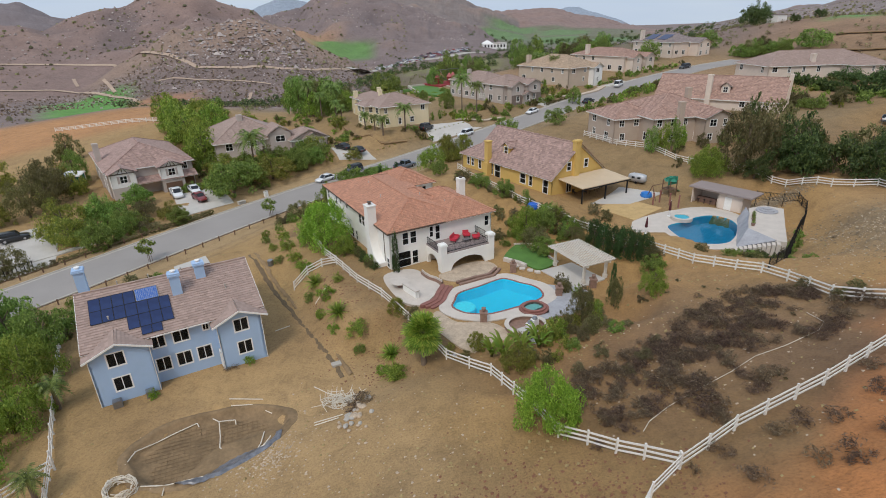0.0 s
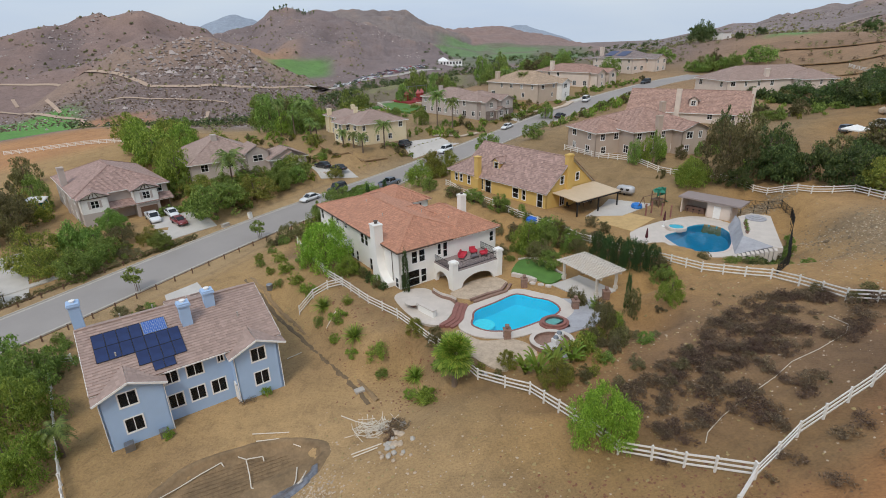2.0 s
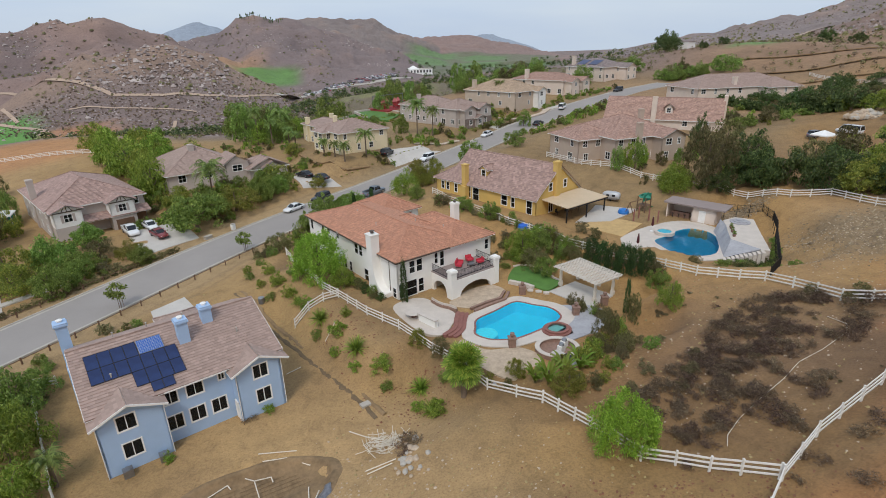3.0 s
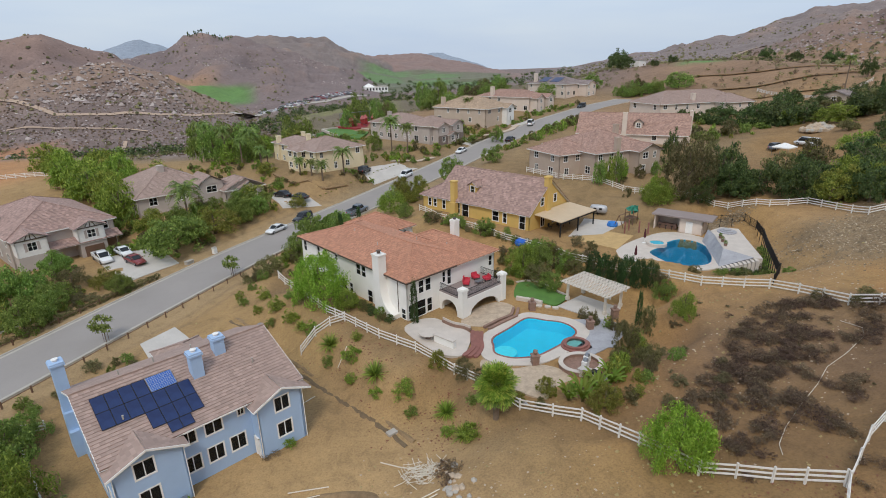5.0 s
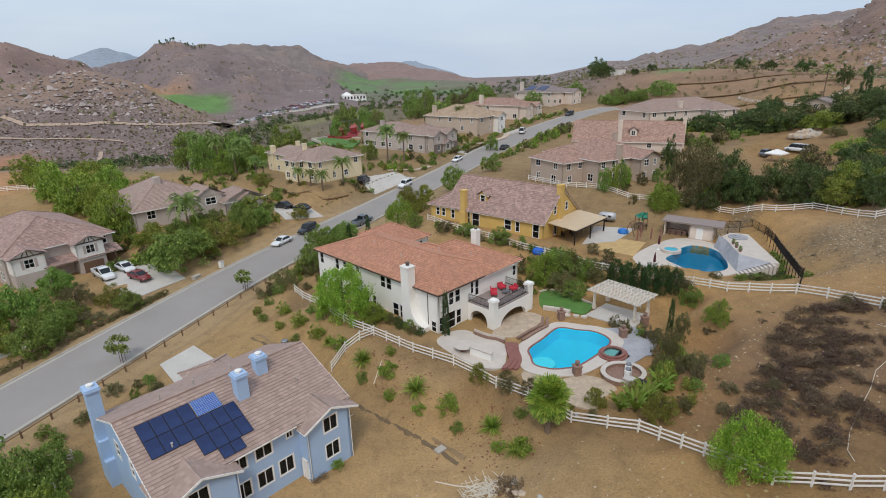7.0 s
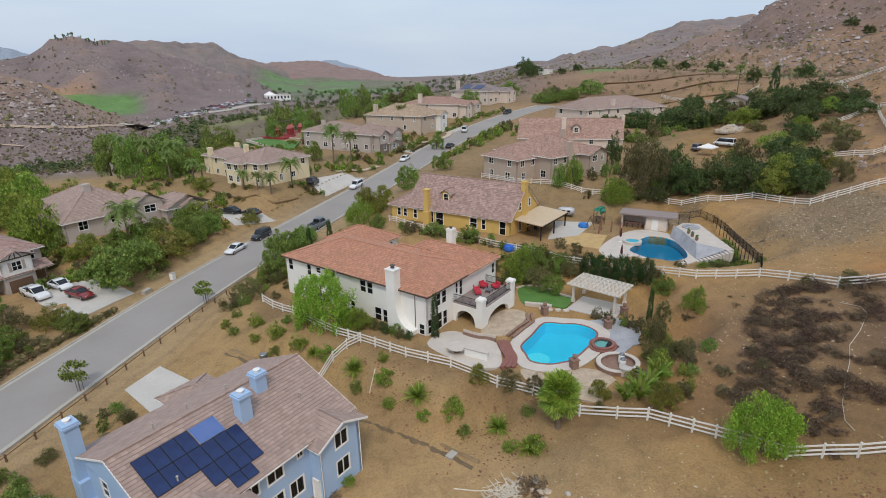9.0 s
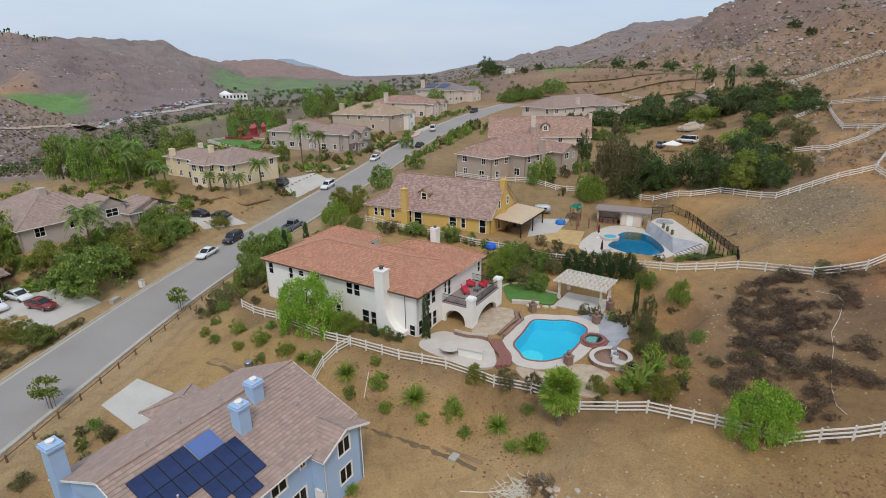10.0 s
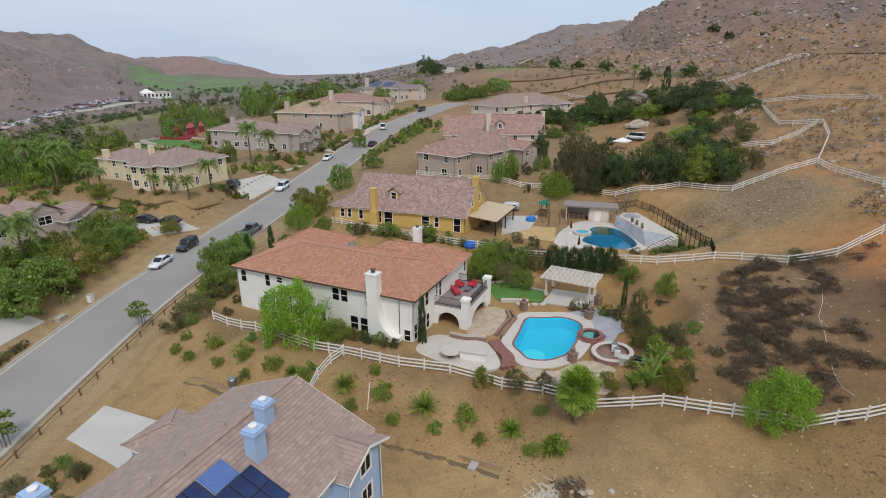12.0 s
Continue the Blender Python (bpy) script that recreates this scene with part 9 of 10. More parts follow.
for k in range(10):
    q_ = k / 9
    m_ = Matrix.Translation((36.0 + 4.2 * q_, 68.6 - 1.9 * q_, 0)) @ pose(0, 0, 0, 0, 0, -24)
    bm = bmesh.new()
    box(bm, -0.2, 0.24, -1.15, 0.0, 0.9, 1.52 + (TERRACE - 1.52) * q_, m_)
    part("step", bm, M["deck_pale"], ob)
ob = thing("round_steps", Matrix.Identity(4), "round pale steps with grey edges on the raised terrace", "steps")
for k, r_s in enumerate((1.5, 1.05, 0.6)):
    step = part("step", lathe(bmesh.new(), [(r_s - 0.12, TERRACE), (r_s - 0.12, TERRACE + 0.16 * (k + 1)), (0.0, TERRACE + 0.16 * (k + 1))], 18, Matrix.Translation((44.6, 78.4, 0))), M["deck_pale"], ob)
    part("edge", lathe(bmesh.new(), [(r_s, TERRACE), (r_s, TERRACE + 0.165 * (k + 1)), (r_s - 0.14, TERRACE + 0.165 * (k + 1))], 18, Matrix.Translation((44.6, 78.4, 0))), M["stamped"], step)
for k, (x, y) in enumerate(((39.4, 72.4), (40.3, 74.2), (41.1, 75.8))):
    ob = thing("potted_plant", pose(x + 0.3, y, TERRACE), "dark round plant in a pot on the terrace wall", "potted plant", "pots on the terrace wall")
    part("pot", lathe(bmesh.new(), [(0.18, 0), (0.28, 0.35), (0.3, 0.4)], 10), M["stone"], ob)
    s_ = mesh_part("plant", SHRUB_OF["oak"][0], None, ob)
    s_.location, s_.scale = (0, 0, 0.35), (0.42, 0.42, 0.7)
for x, y in ((25.4, 73.6), (31.2, 80.8)):
    ob = thing("umbrella", pose(x, y, 1.5), "closed dark red patio umbrella", "umbrella", "closed umbrellas")
    part("pole", lathe(bmesh.new(), [(0.3, 0), (0.3, 0.08), (0.03, 0.1), (0.03, 2.6)], 10), M["white_paint"], ob)
    part("canopy", lathe(bmesh.new(), [(0.1, 0.95), (0.22, 1.1), (0.16, 1.9), (0.05, 2.55)], 10), plain("maroon_cloth", (0.07, 0.012, 0.016), 0.8), ob)
# play frame with a green roof, sandy yard
ob = thing("playset", pose(34.6, 91.2, gz(34.6, 91.2), 0, 0, 30), "timber climbing tower with green roof and slide", "playset")
for x in (-0.8, 0.8):
    for y in (-0.8, 0.8):
        part("post", boxes((x - 0.06, x + 0.06, y - 0.06, y + 0.06, 0, 2.8)), M["timber"], ob)
part("deck", boxes((-0.9, 0.9, -0.9, 0.9, 1.2, 1.3)), M["timber"], ob)
bm = bmesh.new()
bar(bm, (-1.1, -0.55, 2.75), (1.1, -0.55, 2.75), 0.06, 1.3)
bar(bm, (-1.1, 0.0, 3.2), (1.1, 0.0, 3.2), 0.1, 0.3)
gable_wall(bm, (-1.0, 0), (1.0, 0), 2.7, 3.3)
lathe(bm, [(1.35, 2.7), (0.9, 3.0), (0.05, 3.5)], 4)
part("roof", bm, plain("green_canvas", (0.02, 0.20, 0.13), 0.7), ob)
bm = bmesh.new()
bar(bm, (0.9, 0, 1.25), (3.0, 0, 0.15), 0.5, 0.06)
part("slide", bm, plain("green_plastic", (0.03, 0.22, 0.12), 0.5), ob)
bm = bmesh.new()
for a_, b_ in (((-0.9, 0, 2.4), (-4.2, 0, 2.4)), ((-4.2, 0, 2.4), (-4.2, -1.0, 0)), ((-4.2, 0, 2.4), (-4.2, 1.0, 0))):
    bar(bm, a_, b_, 0.1)
part("swing_beam", bm, M["timber"], ob)
for spot in ((31.5, 86.5), (32.6, 85.0), (33.6, 83.8), (30.0, 85.2)):
    ob = thing("timber_post", pose(*spot, 1.9), "dark red timber post beside the deck", "post", "red posts")
    part("shaft", lathe(bmesh.new(), [(0.14, 0), (0.12, 1.9), (0.17, 1.95), (0.1, 2.1)], 8), M["brick"], ob)
# things under and beside the patio cover
for x, y, c_, n_, lab_ in ((30.6, 90.6, (0.02, 0.17, 0.52), "blue_tarp", "blue tarpaulin heap on the patio"), (10.2, 82.6, (0.02, 0.12, 0.5), "blue_bin", "blue plastic bin behind the fence"), (-1.4, 89.5, (0.03, 0.2, 0.55), "blue_kiddie_pool", "blue plastic paddling pool by the fence")):
    ob = mesh_part(n_, bpy.data.meshes.new(n_), plain(n_, c_, 0.5))
    bm = lathe(bmesh.new(), [(0.9, 0), (1.0, 0.35), (0.85, 0.8), (0.35, 1.0)], 11)
    bm.to_mesh(ob.data)
    bm.free()
    ob.matrix_basis = at(x, y)
    tagged(ob, lab_, n_.replace("_", " "))
ob = thing("travel_trailer", at(30.6, 96.4, -38) @ Matrix.Scale(0.62, 4), "rounded silver travel trailer parked behind the patio", "trailer")
part("body", loft([(-2.6, 0.6, 0.5, 0.9, 2.1), (-2.35, 0.95, 0.8, 0.6, 2.5), (-1.4, 1.1, 0.95, 0.55, 2.75), (1.4, 1.1, 0.95, 0.55, 2.75), (2.35, 0.95, 0.8, 0.6, 2.5), (2.6, 0.6, 0.5, 0.9, 2.1)]), plain("dull_silver_skin", (0.5, 0.51, 0.53), 0.5, 0.3, 1.0, 0.1), ob, "", True)
for k in (-1.3, 0.4):
    part("window", boxes((k, k + 0.9, -1.12, -1.02, 1.5, 2.1)), M["iron"], ob)
for s_ in (-1, 1):
    part("wheel", lathe(bmesh.new(), [(0.25, -0.1), (0.36, -0.08), (0.36, 0.08), (0.25, 0.1)], 14, Matrix.Translation((0, s_ * 0.95, 0.36)) @ Matrix.Rotation(radians(90), 4, "X")), M["iron"], ob)
YH = pose(13.79, 88.47, 2.4, 0, 0, 36.1)
for k in range(5):
    ob = thing("patio_chair", YH @ pose(4.0 + 1.7 * k, -1.6 - 0.8 * (k % 2), 0, 0, 0, 70 * k), "dark patio chair under the cover", "chair", "patio chairs")
    part("seat", boxes((-0.28, 0.28, -0.28, 0.28, 0.38, 0.44)), M["iron"], ob)
    part("backrest", boxes((-0.28, 0.28, 0.24, 0.3, 0.44, 0.95)), M["iron"], ob)
    for sx in (-0.24, 0.24):
        for sy in (-0.24, 0.24):
            part("leg", boxes((sx - 0.02, sx + 0.02, sy - 0.02, sy + 0.02, 0, 0.38)), M["iron"], ob)
ob = thing("patio_table", YH @ pose(7.4, -2.6, 0), "long pale table under the patio cover", "table")
part("tabletop", boxes((-1.1, 1.1, -0.45, 0.45, 0.7, 0.75)), M["deck_pale"], ob)
for sx in (-1, 1):
    for sy in (-0.38, 0.38):
        part("leg", boxes((sx - 0.03, sx + 0.03, sy - 0.03, sy + 0.03, 0, 0.7)), M["iron"], ob)

# ---- drives ----
def drive(pts, label, material=None, lift=0.06):
    """A drive draped on the slope: a grid patch between four corners."""
    bm = bmesh.new()
    n = 8
    a, b, c, d = (Vector(p) for p in pts)
    rows = []
    for i in range(n + 1):
        row = []
        for j in range(n + 1):
            p = a.lerp(b, j / n).lerp(d.lerp(c, j / n), i / n)
            row.append(bm.verts.new((p.x, p.y, gz(p.x, p.y) + lift)))
        rows.append(row)
    for i in range(n):
        for j in range(n):
            bm.faces.new([rows[i][j], rows[i][j + 1], rows[i + 1][j + 1], rows[i + 1][j]])
    ext = bmesh.ops.extrude_face_region(bm, geom=bm.faces[:])
    for v in ext["geom"]:
        if isinstance(v, bmesh.types.BMVert):
            v.co.z -= 0.5
    bmesh.ops.recalc_face_normals(bm, faces=bm.faces)
    ob = part("driveway", bm, material or M["concrete"], None)
    return tagged(ob, label, "driveway", kind="structure")


drive([(-44.2, 70.4), (-41.0, 74.0), (-36.6, 68.0), (-40.4, 63.8)], "pale concrete driveway of the blue house")
drive([(20.8, 84.8), (26.4, 90.0), (31.4, 84.6), (25.4, 79.0)], "sandy yellow play yard", M["ochre_sand"], 0.08)
drive([(20.4, 87.0), (27.0, 94.8), (34, 92.0), (26.6, 86.6)], "pale concrete patio by the ochre house", None, 0.1)
drive([(-13.0, 146.2), (-2.2, 154.0), (3.4, 150.8), (-9.5, 139.4)], "pale concrete driveway of the cream house")
drive([(-35.5, 133.5), (-26.2, 131.0), (-22.6, 127.0), (-31.0, 123.6)], "pale concrete driveway of the craftsman house")
drive([(-63, 105.5), (-53.0, 107.0), (-46.6, 98.6), (-53.5, 91.2)], "dusty pale driveway of the half-timbered house")
drive([(-88, 84), (-78, 92), (-64.5, 72.5), (-70, 65)], "grey concrete driveway behind a dark gate")
drive([(44, 193), (54, 200), (60, 189.5), (50, 183.0)], "pale driveway of the tan house")
drive([(16, 178.5), (22, 183), (29, 175.0), (23.5, 170.5)], "pale driveway of the stone house")

# ---- pit, pipe heaps and rubble in the dirt yard ----
def pit_at(a, k=1.0):
    c, s = math.cos(radians(PIT[4])), math.sin(radians(PIT[4]))
    k = k * (1 + 0.05 * math.sin(3 * a + 0.6) + 0.02 * math.sin(7 * a))
    u, v = PIT[2] * k * math.cos(a), PIT[3] * k * math.sin(a)
    return PIT[0] + u * c - v * s, PIT[1] + u * s + v * c


ob = thing("unfinished_pool", Matrix.Identity(4), "unfinished dug pool with brown mud in the dirt yard", "pit")
bm, rows = bmesh.new(), []
for k, (s_, dz) in enumerate(((1.13, -0.05), (1.06, 0.1), (1.0, 0.16), (0.97, -0.1), (0.9, -0.55), (0.78, -0.72), (0.6, -0.78), (0.4, -0.82), (0.2, -0.84))):
    row = []
    for i in range(72):
        a_ = i * math.tau / 72
        x, y = pit_at(a_, s_)
        rim = gz(*pit_at(a_, 1.15))
        row.append(bm.verts.new((x, y, min(rim, -2.9) + dz + 0.14 * noise.noise(Vector((x * 1.1, y * 1.1, k))) * (1.0 if k else 0.2))))
    rows.append(row)
for a_, b_ in zip(rows, rows[1:]):
    for i in range(72):
        bm.faces.new([a_[i], a_[(i + 1) % 72], b_[(i + 1) % 72], b_[i]])
bm.faces.new(rows[-1])
part("rim", bm, plain("wet_brown_mud", (0.235, 0.155, 0.08), 0.85, 0, 0.5, 0.45, 1.0, 3), ob, "", True)
# rusty mesh of bars over the floor
bm = bmesh.new()
c_, s_ = math.cos(radians(PIT[4])), math.sin(radians(PIT[4]))
for along, across in ((PIT[2], PIT[3]), (PIT[3], PIT[2])):
    n_ = int(across * 0.86 / 0.45)
    for k in range(-n_, n_ + 1):
        o_ = k * 0.45
        reach = along * 0.84 * math.sqrt(max(0, 1 - (o_ / (across * 0.9)) ** 2))
        e_ = [(-reach, o_), (reach, o_)] if along == PIT[2] else [(o_, -reach), (o_, reach)]
        p_ = [(PIT[0] + u * c_ - v * s_, PIT[1] + u * s_ + v * c_, -4.0) for u, v in e_]
        bar(bm, p_[0], p_[1], 0.02, 0.02)
tagged(part("rebar", bm, plain("rusty_bars", (0.18, 0.115, 0.06), 0.9), ob, "rusty mesh of bars"), kind="stuff")
# dark liner sheet hung over the pit's near edge
bm, prev = bmesh.new(), None
fold = random.Random(8)
for k in range(33):
    a_ = radians(-112 + 92 * k / 32)
    w_ = math.sin(math.pi * k / 32) ** 0.6
    cur = []
    for q_, (s_, dz) in enumerate(((1.0 + 0.1 * w_, 0.16), (1.02, 0.34), (0.95, 0.12), (0.95 - 0.10 * w_, -0.22), (0.95 - 0.22 * w_, -0.5), (0.95 - 0.30 * w_, -0.66))):
        x, y = pit_at(a_, s_)
        cur.append(bm.verts.new((x + fold.uniform(-0.1, 0.1), y + fold.uniform(-0.1, 0.1), min(gz(*pit_at(a_, 1.15)), -2.9) + dz + fold.uniform(-0.07, 0.1))))
    if prev:
        for q_ in range(5):
            bm.faces.new([prev[q_], prev[q_ + 1], cur[q_ + 1], cur[q_]])
    prev = cur
part("liner", bm, plain("dark_grey_liner", (0.16, 0.165, 0.185), 0.3, 0, 1.5, 0.5, 0.9, 3), ob, "crumpled dark grey liner sheet", True)
M["pipe"] = plain("old_white_pipe", (0.66, 0.60, 0.50), 0.6)


def pipe(pts, r=0.05, label="bent pale plastic pipe lying on the dirt"):
    bm = bmesh.new()
    q_ = [Vector((x, y, max(gz(x, y), -4.05) + z)) for x, y, z in pts]
    for a, b in zip(q_, q_[1:]):
        bar(bm, a, b, r * 2, r * 2, 7)
    ob = part("pipe", bm, M["pipe"], None)
    return tagged(ob, label, "pipe", "pipes round the pit")


pipe([(-29.4, 33.6, 0.3), (-29.5, 35.2, 0.3), (-28.6, 36.7, 0.3), (-27.4, 38.0, 0.3), (-26.0, 39.3, 0.3), (-25.7, 39.0, 0.1)])
pipe([(-24.6, 39.7, 0.5), (-23.6, 38.9, 0.9), (-22.4, 39.6, 0.5), (-22.2, 39.2, 0.3)])
pipe([(-23.6, 38.9, 0.8), (-23.0, 37.6, 0.3), (-22.5, 36.3, 0.25), (-21.0, 35.6, 0.25), (-19.8, 35.4, 0.3), (-18.9, 35.9, 0.5)])
pipe([(-19.0, 38.0, 0.6), (-18.8, 36.6, 0.6), (-18.9, 35.7, 0.5), (-18.2, 36.2, 0.9), (-18.0, 37.1, 1.0)])
pipe([(-18.9, 35.8, 0.5), (-18.0, 35.9, 0.7)])
pipe([(-26.8, 31.4, 0.15), (-24.8, 31.5, 0.3), (-23.0, 31.8, 0.4), (-21.9, 32.2, 0.3)])
pipe([(-24.8, 31.5, 0.3), (-24.4, 30.4, 0.1)])
pipe([(-23.4, 41.2, 0.08), (-21.4, 41.4, 0.08), (-19.2, 40.6, 0.08)])
pipe([(-24.0, 42.2, 0.08), (-20.6, 42.2, 0.08)])
pipe([(-16.0, 44.2, 0.06), (-14.4, 43.2, 0.06), (-13.2, 42.4, 0.15)])
pipe([(-14.2, 37.9, 0.06), (-11.6, 38.4, 0.1)])
pipe([(-14.0, 37.4, 0.06), (-11.9, 37.9, 0.1)])
pipe([(-19.6, 58.6, 0.1), (-18.4, 60.4, 0.1)])
pipe([(-23.6, 54.6, 0.08), (-22.2, 55.8, 0.08)])
for cx, cy, n_, s_, lab_ in ((-12.3, 41.2, 110, 2.0, "tangled heap of pale cut branches and pipes"), (-28.2, 31.0, 60, 1.3, "coiled heap of white flexible pipe")):
    heap = thing("branch_heap", at(cx, cy), lab_, "heap", "heaps in the dirt yard")
    r2 = random.Random(int(cx * 10))
    for k in range(n_):
        bm = bmesh.new()
        if cx > -20:
            a_ = r2.uniform(0, math.tau)
            p = Vector((r2.gauss(0, s_ * 0.45), r2.gauss(0, s_ * 0.3), r2.uniform(0.05, 0.5)))
            d = Vector((math.cos(a_), math.sin(a_), r2.uniform(-0.15, 0.25))) * r2.uniform(0.35, 0.95)
            bar(bm, p - d, p + d * 0.2, 0.06, 0.06, 5)
            bar(bm, p + d * 0.2, p + d + Vector((0.15, 0.1, 0.1)), 0.05, 0.05, 5)
        else:
            a_, rr_ = r2.uniform(0, math.tau), s_ * r2.uniform(0.75, 1.05)
            z_ = r2.uniform(0.05, 0.7)
            pts = [Vector((rr_ * math.cos(a_ + q_ * 0.25), rr_ * 0.8 * math.sin(a_ + q_ * 0.25), z_ + 0.05 * q_ * r2.uniform(-1, 1))) for q_ in range(6)]
            for a2, b2 in zip(pts, pts[1:]):
                bar(bm, a2, b2, 0.07, 0.07, 5)
        part("branch" if cx > -20 else "coil", bm, M["pipe"], heap)
for x, y, w_ in ((-10.9, 41.0, 1.3), (-10.2, 40.2, 1.5), (-10.8, 39.2, 1.0), (-25.9, 47.3, 1.0)):
    ob = mesh_part("dead_shrub", BRUSH[1], None)
    ob.matrix_basis = at(x, y, 40 * w_, -0.03) @ Matrix.Diagonal((w_, w_ * 0.8, w_ * 0.55, 1))
    tagged(ob, "dry brown brushwood thrown on the dirt", "brushwood", "brushwood in the dirt yard")
for x, y, w_ in ((-31.8, 42.4, 1.5), (-24.2, 48.2, 1.6)):
    shrub(x, y, w_, 1.1, "pepper", "bright green shrub against the blue wall", "shrubs by the blue house")
r2 = random.Random(9)
for k in range(26):
    x, y = r2.gauss(-10.6, 0.7), r2.gauss(37.8, 1.5)
    ob = mesh_part("rock", bpy.data.meshes.new("rock"), M["flagstone"] if k % 2 else M["kerb"])
    bm = bmesh.new()
    bmesh.ops.create_icosphere(bm, subdivisions=1, radius=r2.uniform(0.15, 0.45))
    for v in bm.verts:
        v.co *= r2.uniform(0.75, 1.2)
        v.co.z *= 0.7
    bm.to_mesh(ob.data)
    bm.free()
    ob.matrix_basis = at(x, y, 0, 0.08)
    tagged(ob, "pale broken rock lying in the dirt", "rock", "rubble beside the branch heap")
# hose down the burnt slope, drain trench, box
pipe([(30.5, 44.2, 0.08), (30.6, 42.0, 0.06), (29.4, 40.7, 0.06), (26.0, 39.2, 0.06), (23.2, 38.3, 0.06), (20.6, 36.6, 0.06), (17.4, 34.9, 0.06), (14.7, 33.3, 0.06), (12.9, 31.9, 0.06), (12.1, 30.7, 0.2)], 0.025, "pale irrigation hose down the burnt slope")
ditch = [(-33.7, 73.4), (-28.0, 65.9), (-21.3, 57.0), (-16.1, 50.2), (-13.4, 45.8)]
ob = thing("drain_trench", Matrix.Identity(4), "shallow eroded earth trench along the foot of the bank", "trench")
for k, off in enumerate((0.0, 0.6)):
    bm = bmesh.new()
    prev = None
    for x, y in walk_line(ditch, 0.7):
        j, w_ = pick_f.uniform(-0.15, 0.15), pick_f.uniform(0.3, 0.55)
        cur = [bm.verts.new((x + off * 1.2 + j + s_ * w_ * 0.8, y + off * 0.8 + s_ * w_ * 0.6, gz(x, y) + h_ * pick_f.uniform(0.6, 1.2))) for s_, h_ in ((-1, -0.12), (-0.4, 0.07 + 0.13 * k), (0.4, 0.07 + 0.13 * k), (1, -0.12))]
        if prev:
            for q_ in range(3):
                bm.faces.new([prev[q_], prev[q_ + 1], cur[q_ + 1], cur[q_]])
        prev = cur
    part("bank" if k else "bed", bm, plain("dug_brown_earth", (0.27, 0.18, 0.095) if k else (0.16, 0.11, 0.062), 0.95, 0, 1.2, 0.3, 0.8, 6), ob)
ob = mesh_part("drain_box", bpy.data.meshes.new("drain_box"), M["kerb"])
bm = boxes((-0.5, 0.5, -0.35, 0.35, -0.2, 0.25))
bm.to_mesh(ob.data)
bm.free()
ob.matrix_basis = at(-14.6, 48.0, 30)
tagged(ob, "grey concrete drain box in the dirt", "drain box")
ob = thing("air_conditioner", Matrix.Identity(4), "grey air conditioner units beside the blue wall", "air conditioner")
for x, y in ((1.4, -0.65), (4.3, -0.6)):
    bm = bmesh.new()
    box(bm, x - 0.4, x + 0.4, y - 0.35, y + 0.35, -3.3, -2.55)
    lathe(bm, [(0.32, -2.55), (0.32, -2.5), (0.05, -2.49)], 12, Matrix.Translation((x, y, 0)))
    part("unit", bm, M["frame_metal"], ob)
ob.matrix_basis = pose(-36.15, 40.79, 0, 0, 0, 33.2)
ob = thing("utility_box", at(-29.5, 70.6), "blue grey utility drum on the bank", "utility box")
part("body", lathe(bmesh.new(), [(0.45, -0.1), (0.45, 0.75), (0.38, 0.82)], 12), M["frame_metal"], ob)
ob = thing("utility_box", at(-41.4, 102.3, 55), "white utility box beside the street", "utility box")
part("body", boxes((-0.35, 0.35, -0.3, 0.3, -0.1, 1.1)), M["white_paint"], ob)
part("lid", boxes((-0.38, 0.38, -0.33, 0.33, 1.1, 1.16)), M["kerb"], ob)
ob = thing("utility_box", at(-44.8, 98.0, 55), "low grey green utility box beside the street", "utility box")
part("body", boxes((-0.7, 0.7, -0.35, 0.35, -0.1, 0.55), (-0.74, 0.74, -0.39, 0.39, 0.55, 0.62)), M["kerb"], ob)


def street_tree(x, y, h):
    ob = thing("young_tree", at(x, y), "young street tree with thin staked trunk", "tree", "young street trees")
    part("trunk", lathe(bmesh.new(), [(0.06, -0.1), (0.05, h * 0.6), (0.02, h * 0.9)], 8), M["bark"], ob)
    for s in (-0.3, 0.3):
        part("stake", lathe(bmesh.new(), [(0.03, -0.1), (0.03, 1.6)], 6, Matrix.Translation((s, 0.1, 0))), M["timber"], ob)
    c_ = mesh_part("crown", CROWN_YOUNG, None, ob)
    c_.location, c_.scale = (0, 0, h * 0.42), (h * 0.52, h * 0.48, h * 0.58)


STREET_TREES = ((-36.1, 90.0, 3.6), (-48.6, 71.9, 3.8), (27.5, 152.6, 3.2))
CROWN_YOUNG = crown_mesh("young_crown", 700, 22, 0.085, 0.9, 0.26)
CROWN_YOUNG.materials.append(L["oak"])
for spot in STREET_TREES:
    street_tree(*spot)
for spot in ((-45.5, 66.0), (-43.0, 64.5)):
    shrub(*spot, 1.6, 1.3, "olive", "thin brown shrub by the driveway", "shrubs by the driveway")


# lawn of the garden behind the cream house, with its low wall
paving([(-23.5, 215.0), (-18.0, 196.0), (-10.6, 189.0), (-5.8, 207.0), (-14.2, 222.0)], 6.5, M["grass"], "bright green garden lawn behind the street houses", 4.0, False, "lawn")
ob = thing("garden_wall", Matrix.Identity(4), "pale low wall round the garden lawn", "wall")
for a_, b_ in (((-23.8, 215.4), (-14.2, 222.6)), ((-14.2, 222.6), (-5.4, 207.4)), ((-23.8, 215.4), (-18.2, 195.6))):
    bm = bmesh.new()
    bar(bm, (*a_, 6.6), (*b_, 6.6), 0.5, 0.9)
    part("wall_run", bm, M["deck_pale"], ob)
